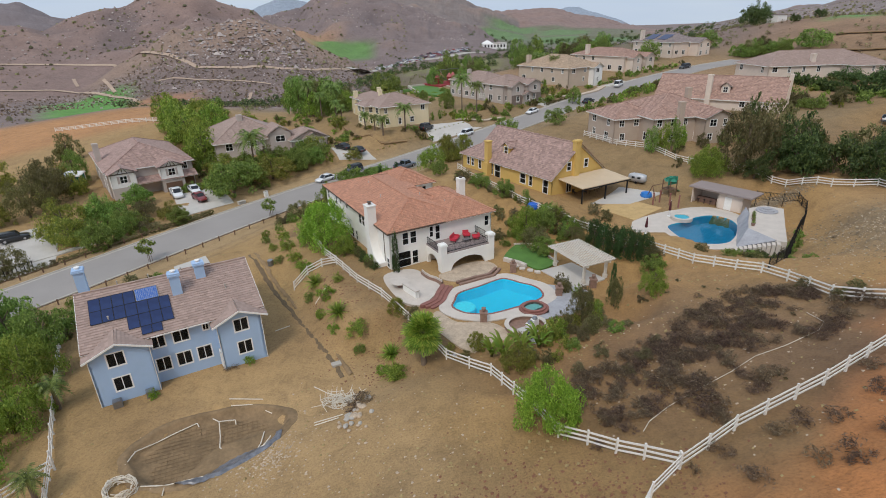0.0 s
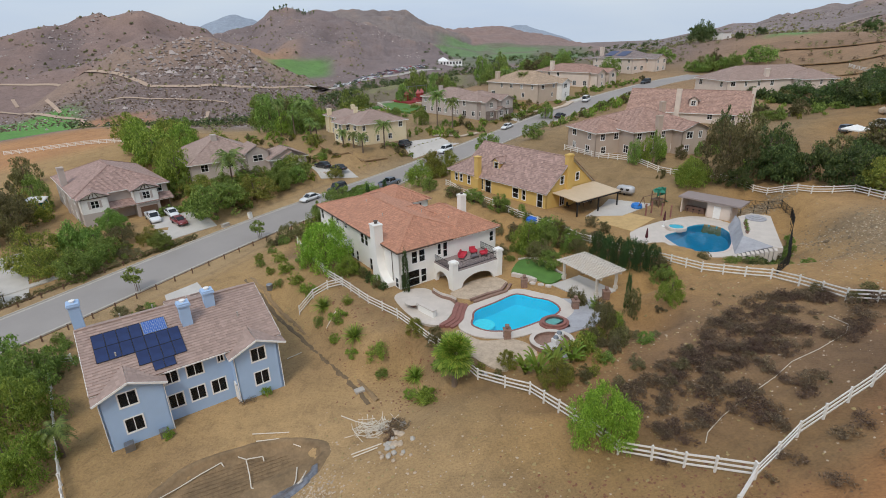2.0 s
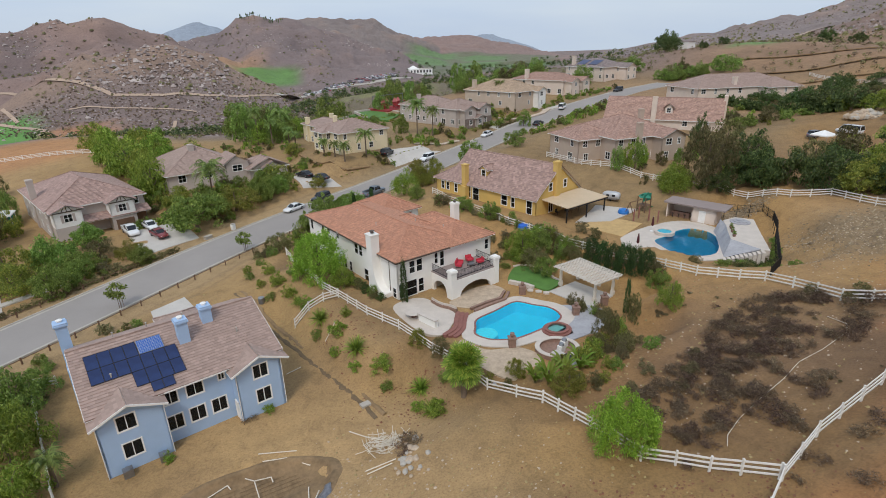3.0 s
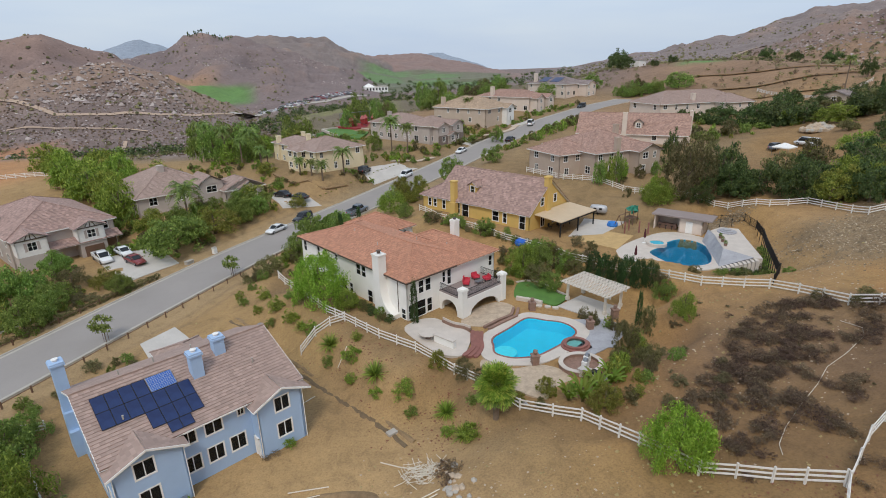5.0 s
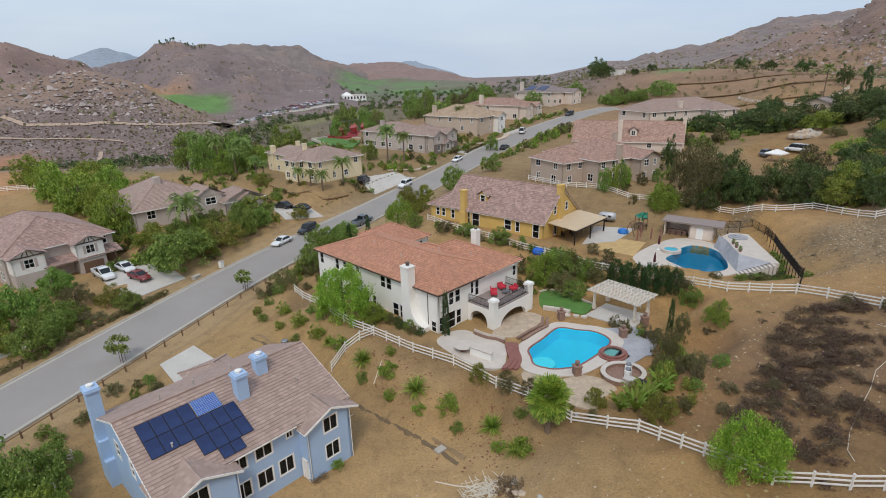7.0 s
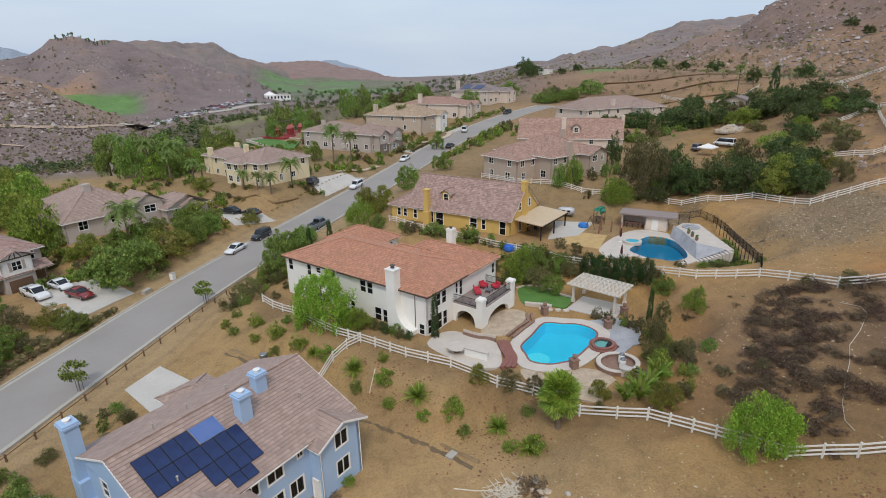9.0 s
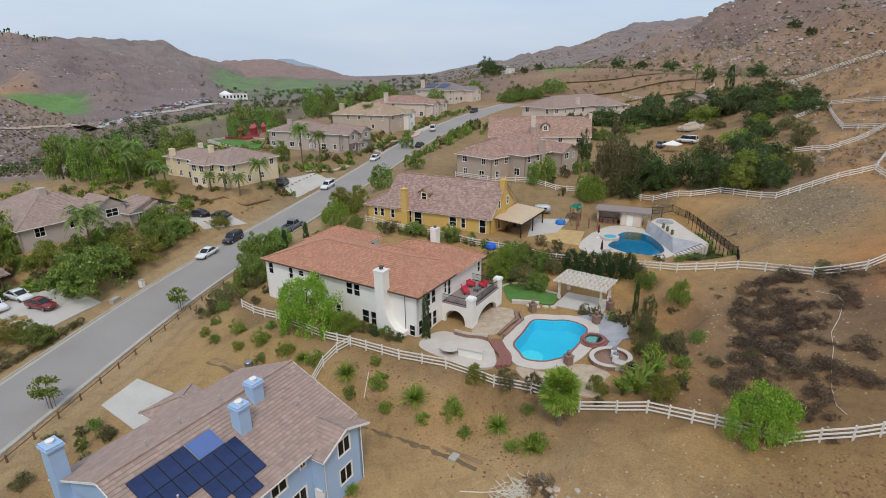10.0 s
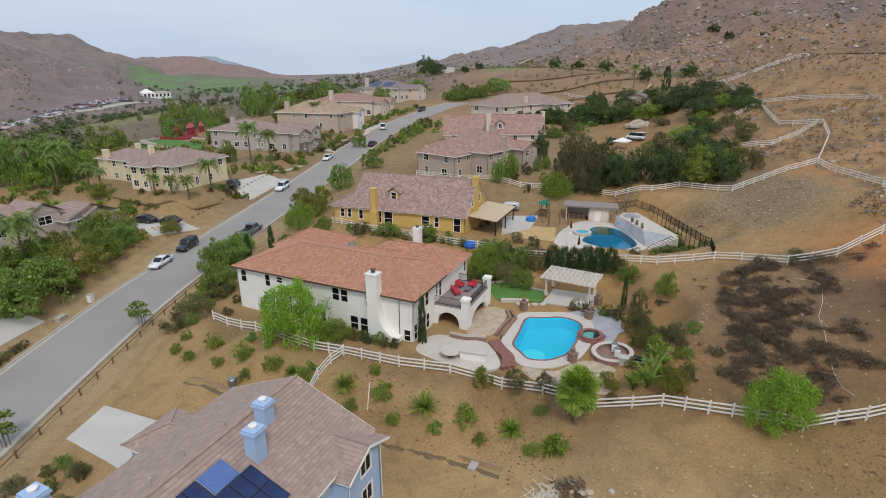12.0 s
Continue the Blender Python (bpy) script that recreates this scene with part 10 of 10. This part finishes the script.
for x, y, w, h in ((42.0, 66.8, 2.4, 1.8), (43.6, 68.2, 2.2, 1.6), (44.8, 70.0, 2.0, 1.5), (46.2, 72.2, 1.8, 1.4)):
    shrub(x, y, w, h, "oak", "dark green shrub below the terrace", "shrubs by the iron fence")

# ---- vehicles ----
M["tyre"] = plain("black_tyre", (0.02, 0.02, 0.02), 0.9)
M["rim"] = plain("alloy_rim", (0.45, 0.45, 0.46), 0.35, 0.8)
M["car_glass"] = plain("dark_car_glass", (0.015, 0.018, 0.022), 0.08, 0, 2, 0.1, 0)
M["lamp_red"] = plain("red_lamp", (0.35, 0.01, 0.01), 0.3)
M["lamp_clear"] = plain("clear_lamp", (0.7, 0.7, 0.68), 0.2)
PAINT = {}


def paint(name, col):
    if name not in PAINT:
        m = plain(name + "_car_paint", col, 0.3, 0.0, 1.5, 0.05, 0)
        m.node_tree.nodes["Principled BSDF"].inputs["Coat Weight"].default_value = 0.6
        PAINT[name] = m
    return PAINT[name]


def car(m, kind, colour, label, group="parked cars"):
    """Front towards +x. kind: sedan, suv, pickup, van"""
    ob = thing({"pickup": "pickup_truck", "van": "van", "suv": "suv"}.get(kind, "car"), m, label, {"pickup": "pickup truck", "van": "van"}.get(kind, "car"), group)
    p = paint(*colour)
    if kind == "sedan":
        L_, W_, hood, roof_z, cab, r = 4.7, 0.9, 0.92, 1.43, (-1.75, -1.0, 0.25, 1.05), 0.33
    elif kind == "suv":
        L_, W_, hood, roof_z, cab, r = 4.7, 0.95, 1.08, 1.78, (-2.2, -1.95, 0.35, 0.95), 0.38
    elif kind == "van":
        L_, W_, hood, roof_z, cab, r = 5.6, 1.0, 1.15, 2.1, (-2.72, -2.6, 1.2, 2.0), 0.38
    else:
        L_, W_, hood, roof_z, cab, r = 5.7, 0.98, 1.1, 1.85, (-0.75, -0.55, 0.8, 1.35), 0.40
    h = L_ / 2
    body = [(-h, W_ * 0.86, W_ * 0.8, 0.38, hood * 0.9), (-h + 0.15, W_ * 0.97, W_ * 0.92, 0.3, hood * 0.98), (-h * 0.4, W_, W_ * 0.95, 0.26, hood), (h * 0.35, W_, W_ * 0.95, 0.26, hood), (h - 0.45, W_ * 0.97, W_ * 0.88, 0.28, hood * 0.88), (h - 0.08, W_ * 0.88, W_ * 0.78, 0.34, hood * 0.76), (h, W_ * 0.78, W_ * 0.7, 0.42, hood * 0.68)]
    part("body", loft(body), p, ob, "", True)
    b0, b1, f1, f0 = cab
    top = [(b0, W_ * 0.9, W_ * 0.86, hood - 0.06, hood + 0.02), (b1, W_ * 0.9, W_ * 0.74, hood - 0.06, roof_z), (f1, W_ * 0.9, W_ * 0.74, hood - 0.06, roof_z), (f0, W_ * 0.9, W_ * 0.86, hood - 0.06, hood + 0.02)]
    part("cabin", loft(top), M["car_glass"], ob, "dark glazed cabin")
    part("roof", loft([(b1 - 0.05, W_ * 0.74, W_ * 0.72, roof_z - 0.05, roof_z + 0.03), (0.5 * (b1 + f1), W_ * 0.76, W_ * 0.72, roof_z - 0.05, roof_z + 0.05), (f1 + 0.05, W_ * 0.74, W_ * 0.72, roof_z - 0.05, roof_z + 0.03)]), p, ob, "", True)
    for s in (-1, 1):
        bm = bmesh.new()
        for a, b in (((b0, hood), (b1, roof_z)), ((f1, roof_z), (f0, hood)), (((b1 + f1) / 2, hood), ((b1 + f1) / 2, roof_z))):
            bar(bm, (a[0], s * W_ * 0.885, a[1]), (b[0], s * W_ * 0.745, b[1]), 0.09, 0.05)
        part("pillar", bm, p, ob)
    if kind == "pickup":
        part("bed_liner", boxes((-h + 0.2, b0 - 0.1, -W_ * 0.8, W_ * 0.8, hood - 0.02, hood + 0.012)), M["tyre"], ob, "black open bed")
        for y0, y1 in ((-W_ * 0.96, -W_ * 0.8), (W_ * 0.8, W_ * 0.96)):
            part("bed_side", boxes((-h + 0.1, b0, y0, y1, hood - 0.1, hood + 0.22)), p, ob)
        part("tailgate", boxes((-h + 0.06, -h + 0.16, -W_ * 0.9, W_ * 0.9, hood - 0.25, hood + 0.2)), p, ob)
    for x in (-h * 0.6, h * 0.62):
        for s in (-1, 1):
            M_ = Matrix.Translation((x, s * (W_ - 0.1), r)) @ Matrix.Rotation(radians(90), 4, "X")
            w = part("wheel", lathe(bmesh.new(), [(r * 0.8, -0.12), (r, -0.08), (r, 0.08), (r * 0.8, 0.12)], 16, M_), M["tyre"], ob, "", True)
            part("hub", lathe(bmesh.new(), [(r * 0.6, -0.13), (r * 0.6, 0.13)], 10, M_), M["rim"], w)
    for s in (-1, 1):
        part("headlight", boxes((h - 0.14, h - 0.01, s * W_ * 0.6 - 0.16, s * W_ * 0.6 + 0.16, hood * 0.6, hood * 0.72)), M["lamp_clear"], ob)
        part("tail_lamp", boxes((-h - 0.01, -h + 0.1, s * W_ * 0.68 - 0.1, s * W_ * 0.68 + 0.1, hood * 0.62, hood * 0.85)), M["lamp_red"], ob)
        part("mirror", boxes((f0 - 0.35, f0 - 0.2, s * W_ * 1.06 - 0.1, s * W_ * 1.06 + 0.1, hood - 0.02, hood + 0.13)), p, ob)
    return ob


def on_road(x, y, off, flip, kind, colour, label):
    i = int(np.argmin(np.hypot(road_line[:, 0] - x, road_line[:, 1] - y)))
    px, py = road_line[i, 0] + road_nor[i, 0] * off, road_line[i, 1] + road_nor[i, 1] * off
    ang = math.degrees(math.atan2(tan_[i, 1], tan_[i, 0])) + (180 if flip else 0)
    slope = math.degrees(math.atan2(road_line[i + 1, 2] - road_line[i, 2], 1.5)) * (1 if flip else -1)
    car(pose(px, py, road_line[i, 2] + 0.04, 0, slope, ang), kind, colour, label)


W_P, BK, RD, GR = ("white", (0.72, 0.73, 0.74)), ("black", (0.012, 0.013, 0.016)), ("dark_red", (0.20, 0.02, 0.022)), ("blue_grey", (0.13, 0.16, 0.20))
on_road(-31.8, 111.8, -3.85, True, "sedan", W_P, "white sedan parked at the kerb")
on_road(-27.6, 117.4, -3.85, True, "suv", BK, "black SUV parked at the kerb")
on_road(-12.8, 117.0, 3.75, False, "pickup", GR, "blue grey pickup parked by the verge")
on_road(1.0, 141.8, -3.85, True, "suv", W_P, "white jeep parked at the kerb")
on_road(21.6, 161.2, -3.85, True, "sedan", W_P, "white sedan parked on the upper street")
on_road(35.0, 173.0, 3.7, False, "sedan", BK, "black sedan parked on the upper street")
on_road(82.0, 209.5, -3.6, True, "suv", BK, "dark car far up the street")


def parked(x, y, turn, kind, colour, label, dz=0.1):
    car(pose(x, y, gz(x, y) + dz, 0, 0, turn), kind, colour, label)


parked(-60.2, 102.6, -52, "pickup", W_P, "white pickup on the dusty driveway")
parked(-57.4, 104.6, -50, "sedan", W_P, "white sedan on the dusty driveway")
parked(-53.8, 99.4, -45, "sedan", RD, "dark red sedan on the dusty driveway")
parked(-31.6, 130.6, 140, "sedan", BK, "black sedan on the concrete driveway")
parked(-27.6, 128.6, 145, "sedan", BK, "black sedan on the concrete driveway")
parked(-11.6, 144.6, 60, "suv", BK, "black SUV beside the cream house")
parked(98.0, 119.6, 108, "van", W_P, "white van parked in the dirt yard")
parked(93.6, 124.4, 20, "suv", GR, "grey car parked in the dirt yard")
parked(-80.5, 84.0, 40, "suv", BK, "dark car behind the driveway gate")
parked(50.5, 190.0, 60, "van", W_P, "white van beside the tan house")
ob = thing("canopy_tent", at(90.2, 118.0, 20), "white peaked canopy tent in the dirt yard", "tent")
for x in (-1.9, 1.9):
    for y in (-1.9, 1.9):
        part("leg", boxes((x - 0.03, x + 0.03, y - 0.03, y + 0.03, 0, 2.1)), M["frame_metal"], ob)
part("canopy", lathe(bmesh.new(), [(2.85, 2.0), (2.85, 2.25), (0.1, 3.2)], 4, Matrix.Rotation(radians(45), 4, "Z")), M["white_paint"], ob)

# ---- far yards: red play park, lawn, walls, gate ----
paving([(-26, 214), (-20, 222), (-3, 206), (-10, 197)], 5.6, M["grass"], "bright green lawn behind the upper houses", 2.5, False, "lawn")
ob = thing("play_park", at(-8.0, 222, 40), "red play structure on a red pad with grey shade frame", "play structure")
part("pad", boxes((-9, 9, -6, 6, -1.2, 0.3)), plain("red_rubber", (0.28, 0.03, 0.035), 0.8), ob)
for k in range(5):
    x = -6 + 3 * k
    part("tower", lathe(bmesh.new(), [(1.1, 0.3), (1.1, 2.6), (1.5, 2.6), (0.1, 4.2)], 4, Matrix.Translation((x, 1.5 * (k % 2), 0))), plain("red_play_panel", (0.30, 0.03, 0.03), 0.5), ob)
bm = bmesh.new()
bar(bm, (-5, -1, 3), (-2, -4.5, 0.4), 0.9, 0.1)
bar(bm, (2, -1, 3), (5, -4.5, 0.4), 0.9, 0.1)
part("slide", bm, M["iron"], ob)
bm = bmesh.new()
for k in range(4):
    bar(bm, (-8 + 5.3 * k, 4, 0), (-8 + 5.3 * k, 4, 5), 0.15)
bar(bm, (-8, 4, 5), (8, 4, 5), 0.2)
part("shade_frame", bm, M["frame_metal"], ob)


def yard_wall(pts, tall, material, label):
    ob = thing("yard_wall", Matrix.Identity(4), label, "wall", "yard walls")
    bm = bmesh.new()
    for (x0, y0), (x1, y1) in zip(pts, pts[1:]):
        n = max(1, int(math.dist((x0, y0), (x1, y1)) / 3))
        for i in range(n):
            a = (x0 + (x1 - x0) * i / n, y0 + (y1 - y0) * i / n)
            b = (x0 + (x1 - x0) * (i + 1) / n, y0 + (y1 - y0) * (i + 1) / n)
            bar(bm, (*a, gz(*a) + tall / 2 - 0.3), (*b, gz(*b) + tall / 2 - 0.3), tall + 0.6, 0.25)
    part("body", bm, material, ob)


yard_wall([(-35, 150), (-29, 139.5), (-22, 134.6), (-16.5, 138.0)], 0.7, M["clod"], "low brown retaining wall below the cream house")
yard_wall([(-4.0, 154.6), (4.5, 156.6), (9.5, 160.0)], 0.9, M["stucco_tan"], "low tan wall beside the driveway")
yard_wall([(26, 182), (34, 181), (42, 186), (46, 192)], 1.3, M["stucco_tan"], "low tan retaining wall below the tan house")
yard_wall([(-78, 69), (-71, 75), (-62, 82)], 0.8, M["concrete"], "pale concrete wall beside the driveway")
ob = thing("gate", pose(-69.5, 70.0, gz(-69.5, 70), 0, 0, 50), "dark metal driveway gate", "gate")
for k in range(12):
    part("bar", boxes((-3 + k * 0.52, -2.9 + k * 0.52, -0.04, 0.04, 0.1, 1.5)), M["iron"], ob)
for z in (0.2, 1.4):
    part("rail", boxes((-3, 2.8, -0.05, 0.05, z, z + 0.08)), M["iron"], ob)
ob = thing("garden_tent", at(-89, 112, 20), "white and teal garden pavilion", "pavilion")
for x in (-2.2, 2.2):
    for y in (-1.6, 1.6):
        part("post", boxes((x - 0.06, x + 0.06, y - 0.06, y + 0.06, 0, 2.6)), M["white_paint"], ob)
part("roof", lathe(bmesh.new(), [(3.3, 2.6), (3.3, 2.8), (0.4, 3.5)], 4, Matrix.Rotation(radians(45), 4, "Z") @ Matrix.Diagonal((1, 1, 1, 1))), M["white_paint"], ob)
part("curtain", boxes((-2.2, 2.2, 1.55, 1.62, 0.2, 2.6)), plain("teal_cloth", (0.02, 0.25, 0.22), 0.8), ob)

heap_r = random.Random(12)
ob = thing("rock_heap", at(108, 126.5, 20), "terraced heap of pale broken rock on the far lot", "rock heap")
for k in range(90):
    bm = bmesh.new()
    bmesh.ops.create_icosphere(bm, subdivisions=1, radius=heap_r.uniform(0.35, 0.95))
    a_, q_ = heap_r.uniform(0, math.tau), math.sqrt(heap_r.random())
    for v in bm.verts:
        v.co *= heap_r.uniform(0.75, 1.2)
    bmesh.ops.translate(bm, verts=bm.verts, vec=(6.0 * q_ * math.cos(a_), 3.4 * q_ * math.sin(a_), 1.3 * (1 - q_)))
    part("rock", bm, M["flagstone"] if k % 3 else M["kerb"], ob)
out_house = far_house(138, 150, 25, gz(138, 150), "low tan outbuilding with a grey brown roof among trees", [(-6, 6, -3.5, 3.5, gz(138, 150) + 3.0, 0.38, "gg", (2, 1, 0, 1), 1)], M["stucco_tan"], M["roof_grey"])

# ---- valley: tracks over the hills, county road, car park, hall ----
def polar(az, r):
    return HUB[0] + r * math.sin(radians(az)), HUB[1] + r * math.cos(radians(az))


def track(stops, wide, label, material, lift=0.5):
    pts = []
    for (a0, r0), (a1, r1) in zip(stops, stops[1:]):
        n = max(2, int(abs(a1 - a0) * 3 + abs(r1 - r0) / 12))
        pts += [polar(a0 + (a1 - a0) * i / n, r0 + (r1 - r0) * i / n) for i in range(n)]
    pts.append(polar(*stops[-1]))
    P_ = np.array(pts)
    T_ = np.gradient(P_, axis=0)
    T_ /= np.linalg.norm(T_, axis=1)[:, None]
    bm = bmesh.new()
    prev = None
    for (x, y), (tx, ty) in zip(P_, T_):
        row = []
        for o in (-wide / 2, 0, wide / 2):
            px, py = x + ty * o, y - tx * o
            z = float(land_height(np.array([px]), np.array([py]))[0])
            row.append((px, py, z))
        top = max(p[2] for p in row)
        cur = [bm.verts.new((p[0], p[1], max(p[2], top - 1.2) + lift)) for p in row]
        if prev:
            for k in range(2):
                bm.faces.new([prev[k], prev[k + 1], cur[k + 1], cur[k]])
        prev = cur
    ob = part("track", bm, material, None)
    return tagged(ob, label, "track", kind="structure")


for az0, az1, r_w, tall_ in ((32, 49, 285, 1.3), (30, 50, 262, 1.5), (31, 47, 241, 1.2)):
    yard_wall([polar(az0 + (az1 - az0) * k / 8, r_w + 3 * math.sin(k * 1.3)) for k in range(9)], tall_, M["clod"], "long rough brown stone terrace wall on the far lot")
M["track"] = plain("pale_dirt_track", (0.42, 0.31, 0.23), 0.95, 0, 0.05, 0.15, 0.2, 1)
track([(-60, 560), (-40.4, 544), (-36.5, 537), (-32.3, 509), (-28.5, 462), (-25, 422), (-20.9, 411), (-17.1, 412), (-13.8, 422), (-10.4, 445)], 3.6, "pale dirt road across the far hillside", M["track"], 0.4)
track([(-52, 485), (-40.8, 475), (-37, 464), (-34.9, 450), (-32.7, 402), (-30.8, 382), (-31.2, 372)], 2.8, "pale dirt track round the golf green", M["track"], 0.5)
track([(-35.5, 492), (-35.3, 470)], 2.2, "pale dirt track down the hillside", M["track"], 0.5)
track([(-33.2, 465), (-32.4, 412)], 2.2, "pale dirt track down the hillside", M["track"], 0.5)
track([(-20.3, 371), (-21, 337)], 2.2, "pale dirt track down the hillside", M["track"], 0.5)
track([(-28.6, 415), (-25.2, 402), (-18.3, 384)], 1.6, "pale dirt track along the hillside", M["track"], 0.5)
track([(-10.4, 445), (-8, 490), (-6, 534), (-1.4, 551), (3, 600)], 9, "pale grey county road through the far valley", M["kerb"], 0.35)
track([(38.5, 480), (40, 520), (41.5, 560)], 5, "pale dirt track up the far ridge", M["track"], 0.8)
track([(56, 228), (60, 215), (66, 205), (74, 196)], 5, "pale dirt road along the hillside fence", M["track"], 0.4)
r3 = random.Random(4)
bm = bmesh.new()
for k in range(150):
    az, r = r3.uniform(-8, 1.5), r3.uniform(452, 478)
    r += 40 + (az + 8) * 11
    x, y = polar(az, r)
    z = float(land_height(np.array([x]), np.array([y]))[0])
    m_ = pose(x, y, z, 0, 0, r3.uniform(0, 180))
    box(bm, -2.3, 2.3, -0.9, 0.9, 0.2, 1.0, m_)
    box(bm, -1.2, 1.2, -0.8, 0.8, 1.0, 1.6, m_, 0.25)
m_far, t, b, _ = nodes_of("mixed_car_paint")
g_ = t.nodes.new("ShaderNodeNewGeometry")
t.links.new(ramp(t, g_.outputs["Random Per Island"], [(0.0, (0.03, 0.03, 0.035)), (0.35, (0.25, 0.25, 0.27)), (0.6, (0.7, 0.7, 0.7)), (0.8, (0.10, 0.13, 0.2)), (1.0, (0.3, 0.05, 0.04))]), b.inputs["Base Color"])
b.inputs["Roughness"].default_value = 0.35
tagged(part("car_park", bm, m_far, None), "crowded car park in the far valley", "parked cars", kind="stuff")
hx, hy = polar(3.8, 670)
hz = float(land_height(np.array([hx]), np.array([hy]))[0]) + 1.0
hall = thing("event_hall", pose(hx, hy, hz, 0, 0, 10), "white event hall with peaked tent roofs", "hall")
part("wall", boxes((-14, 14, -7, 7, -2, 4.5)), M["white_paint"], hall)
for k in range(7):
    part("window", boxes((-12.5 + 3.8 * k, -10.7 + 3.8 * k, -7.08, -6.98, 0.6, 3.4)), M["car_glass"], hall)
part("roof", lathe(bmesh.new(), [(8.5, 4.5), (8.2, 5.0), (0.4, 8.5)], 4, Matrix.Translation((-8, 0, 0)) @ Matrix.Rotation(radians(45), 4, "Z")), M["white_paint"], hall)
part("flat_roof", boxes((-2, 14.4, -7.4, 7.4, 4.5, 5.1)), M["deck_pale"], hall)
# crest trees on the left range and a shed with a big tree on the right terrace
bm = bmesh.new()
for k in range(40):
    az = r3.uniform(-13.4, -9.4)
    x, y = polar(az, 828 - r3.uniform(0, 16))
    z = float(land_height(np.array([x]), np.array([y]))[0])
    h_ = r3.uniform(2.2, 5.0)
    lathe(bm, [(0.3, -0.5), (0.25, h_ * 0.45), (h_ * 0.16, h_ * 0.55), (h_ * 0.2, h_ * 0.8), (0.1, h_)], 6, Matrix.Translation((x, y, z)))
tagged(part("crest_tree", bm, L["dark"], None), "row of dark trees on the far crest", "trees", kind="stuff")
for az, r, w, h in ((28.5, 352, 16, 10), (31.6, 340, 6, 4), (40.9, 345, 9, 7), (43.2, 340, 8, 6), (45.8, 336, 10, 7), (33.2, 352, 7, 4.5), (56, 420, 9, 6), (57.2, 400, 8, 6), (59.2, 430, 9, 6), (48.5, 250, 6, 7), (52.5, 245, 9, 6)):
    x, y = polar(az, r)
    tree(x, y, w, h, "dark", "single trees on the far terrace")
sx, sy = polar(30.1, 360)
ob = thing("shed", pose(sx, sy, gz(sx, sy), 0, 0, 30), "small white shed on the far terrace", "shed")
part("wall", boxes((-4, 4, -3, 3, -1, 3.6)), M["white_paint"], ob)
part("roof", boxes((-4.3, 4.3, -3.3, 3.3, 3.6, 3.9)), M["roof_grey"], ob)


# the many shrubs in the gardens further off
for kind_, spots_ in FAR_SHRUBS.items():
    base = [np.array([v.co[:] for v in me_.vertices]) for me_ in SHRUB_FAR]
    V_ = np.concatenate([base[i % 3] @ np.array(m_.to_3x3()).T + np.array(m_.translation) for i, m_ in enumerate(spots_)])
    me = bpy.data.meshes.new("far_shrub")
    n_ = len(V_) // 4
    me.from_pydata(V_.tolist(), [], [(4 * i, 4 * i + 1, 4 * i + 2, 4 * i + 3) for i in range(n_)])
    tagged(mesh_part("far_shrub", me, L[kind_], None), "leafy garden shrubs round the houses further off", "shrubs", kind="stuff")
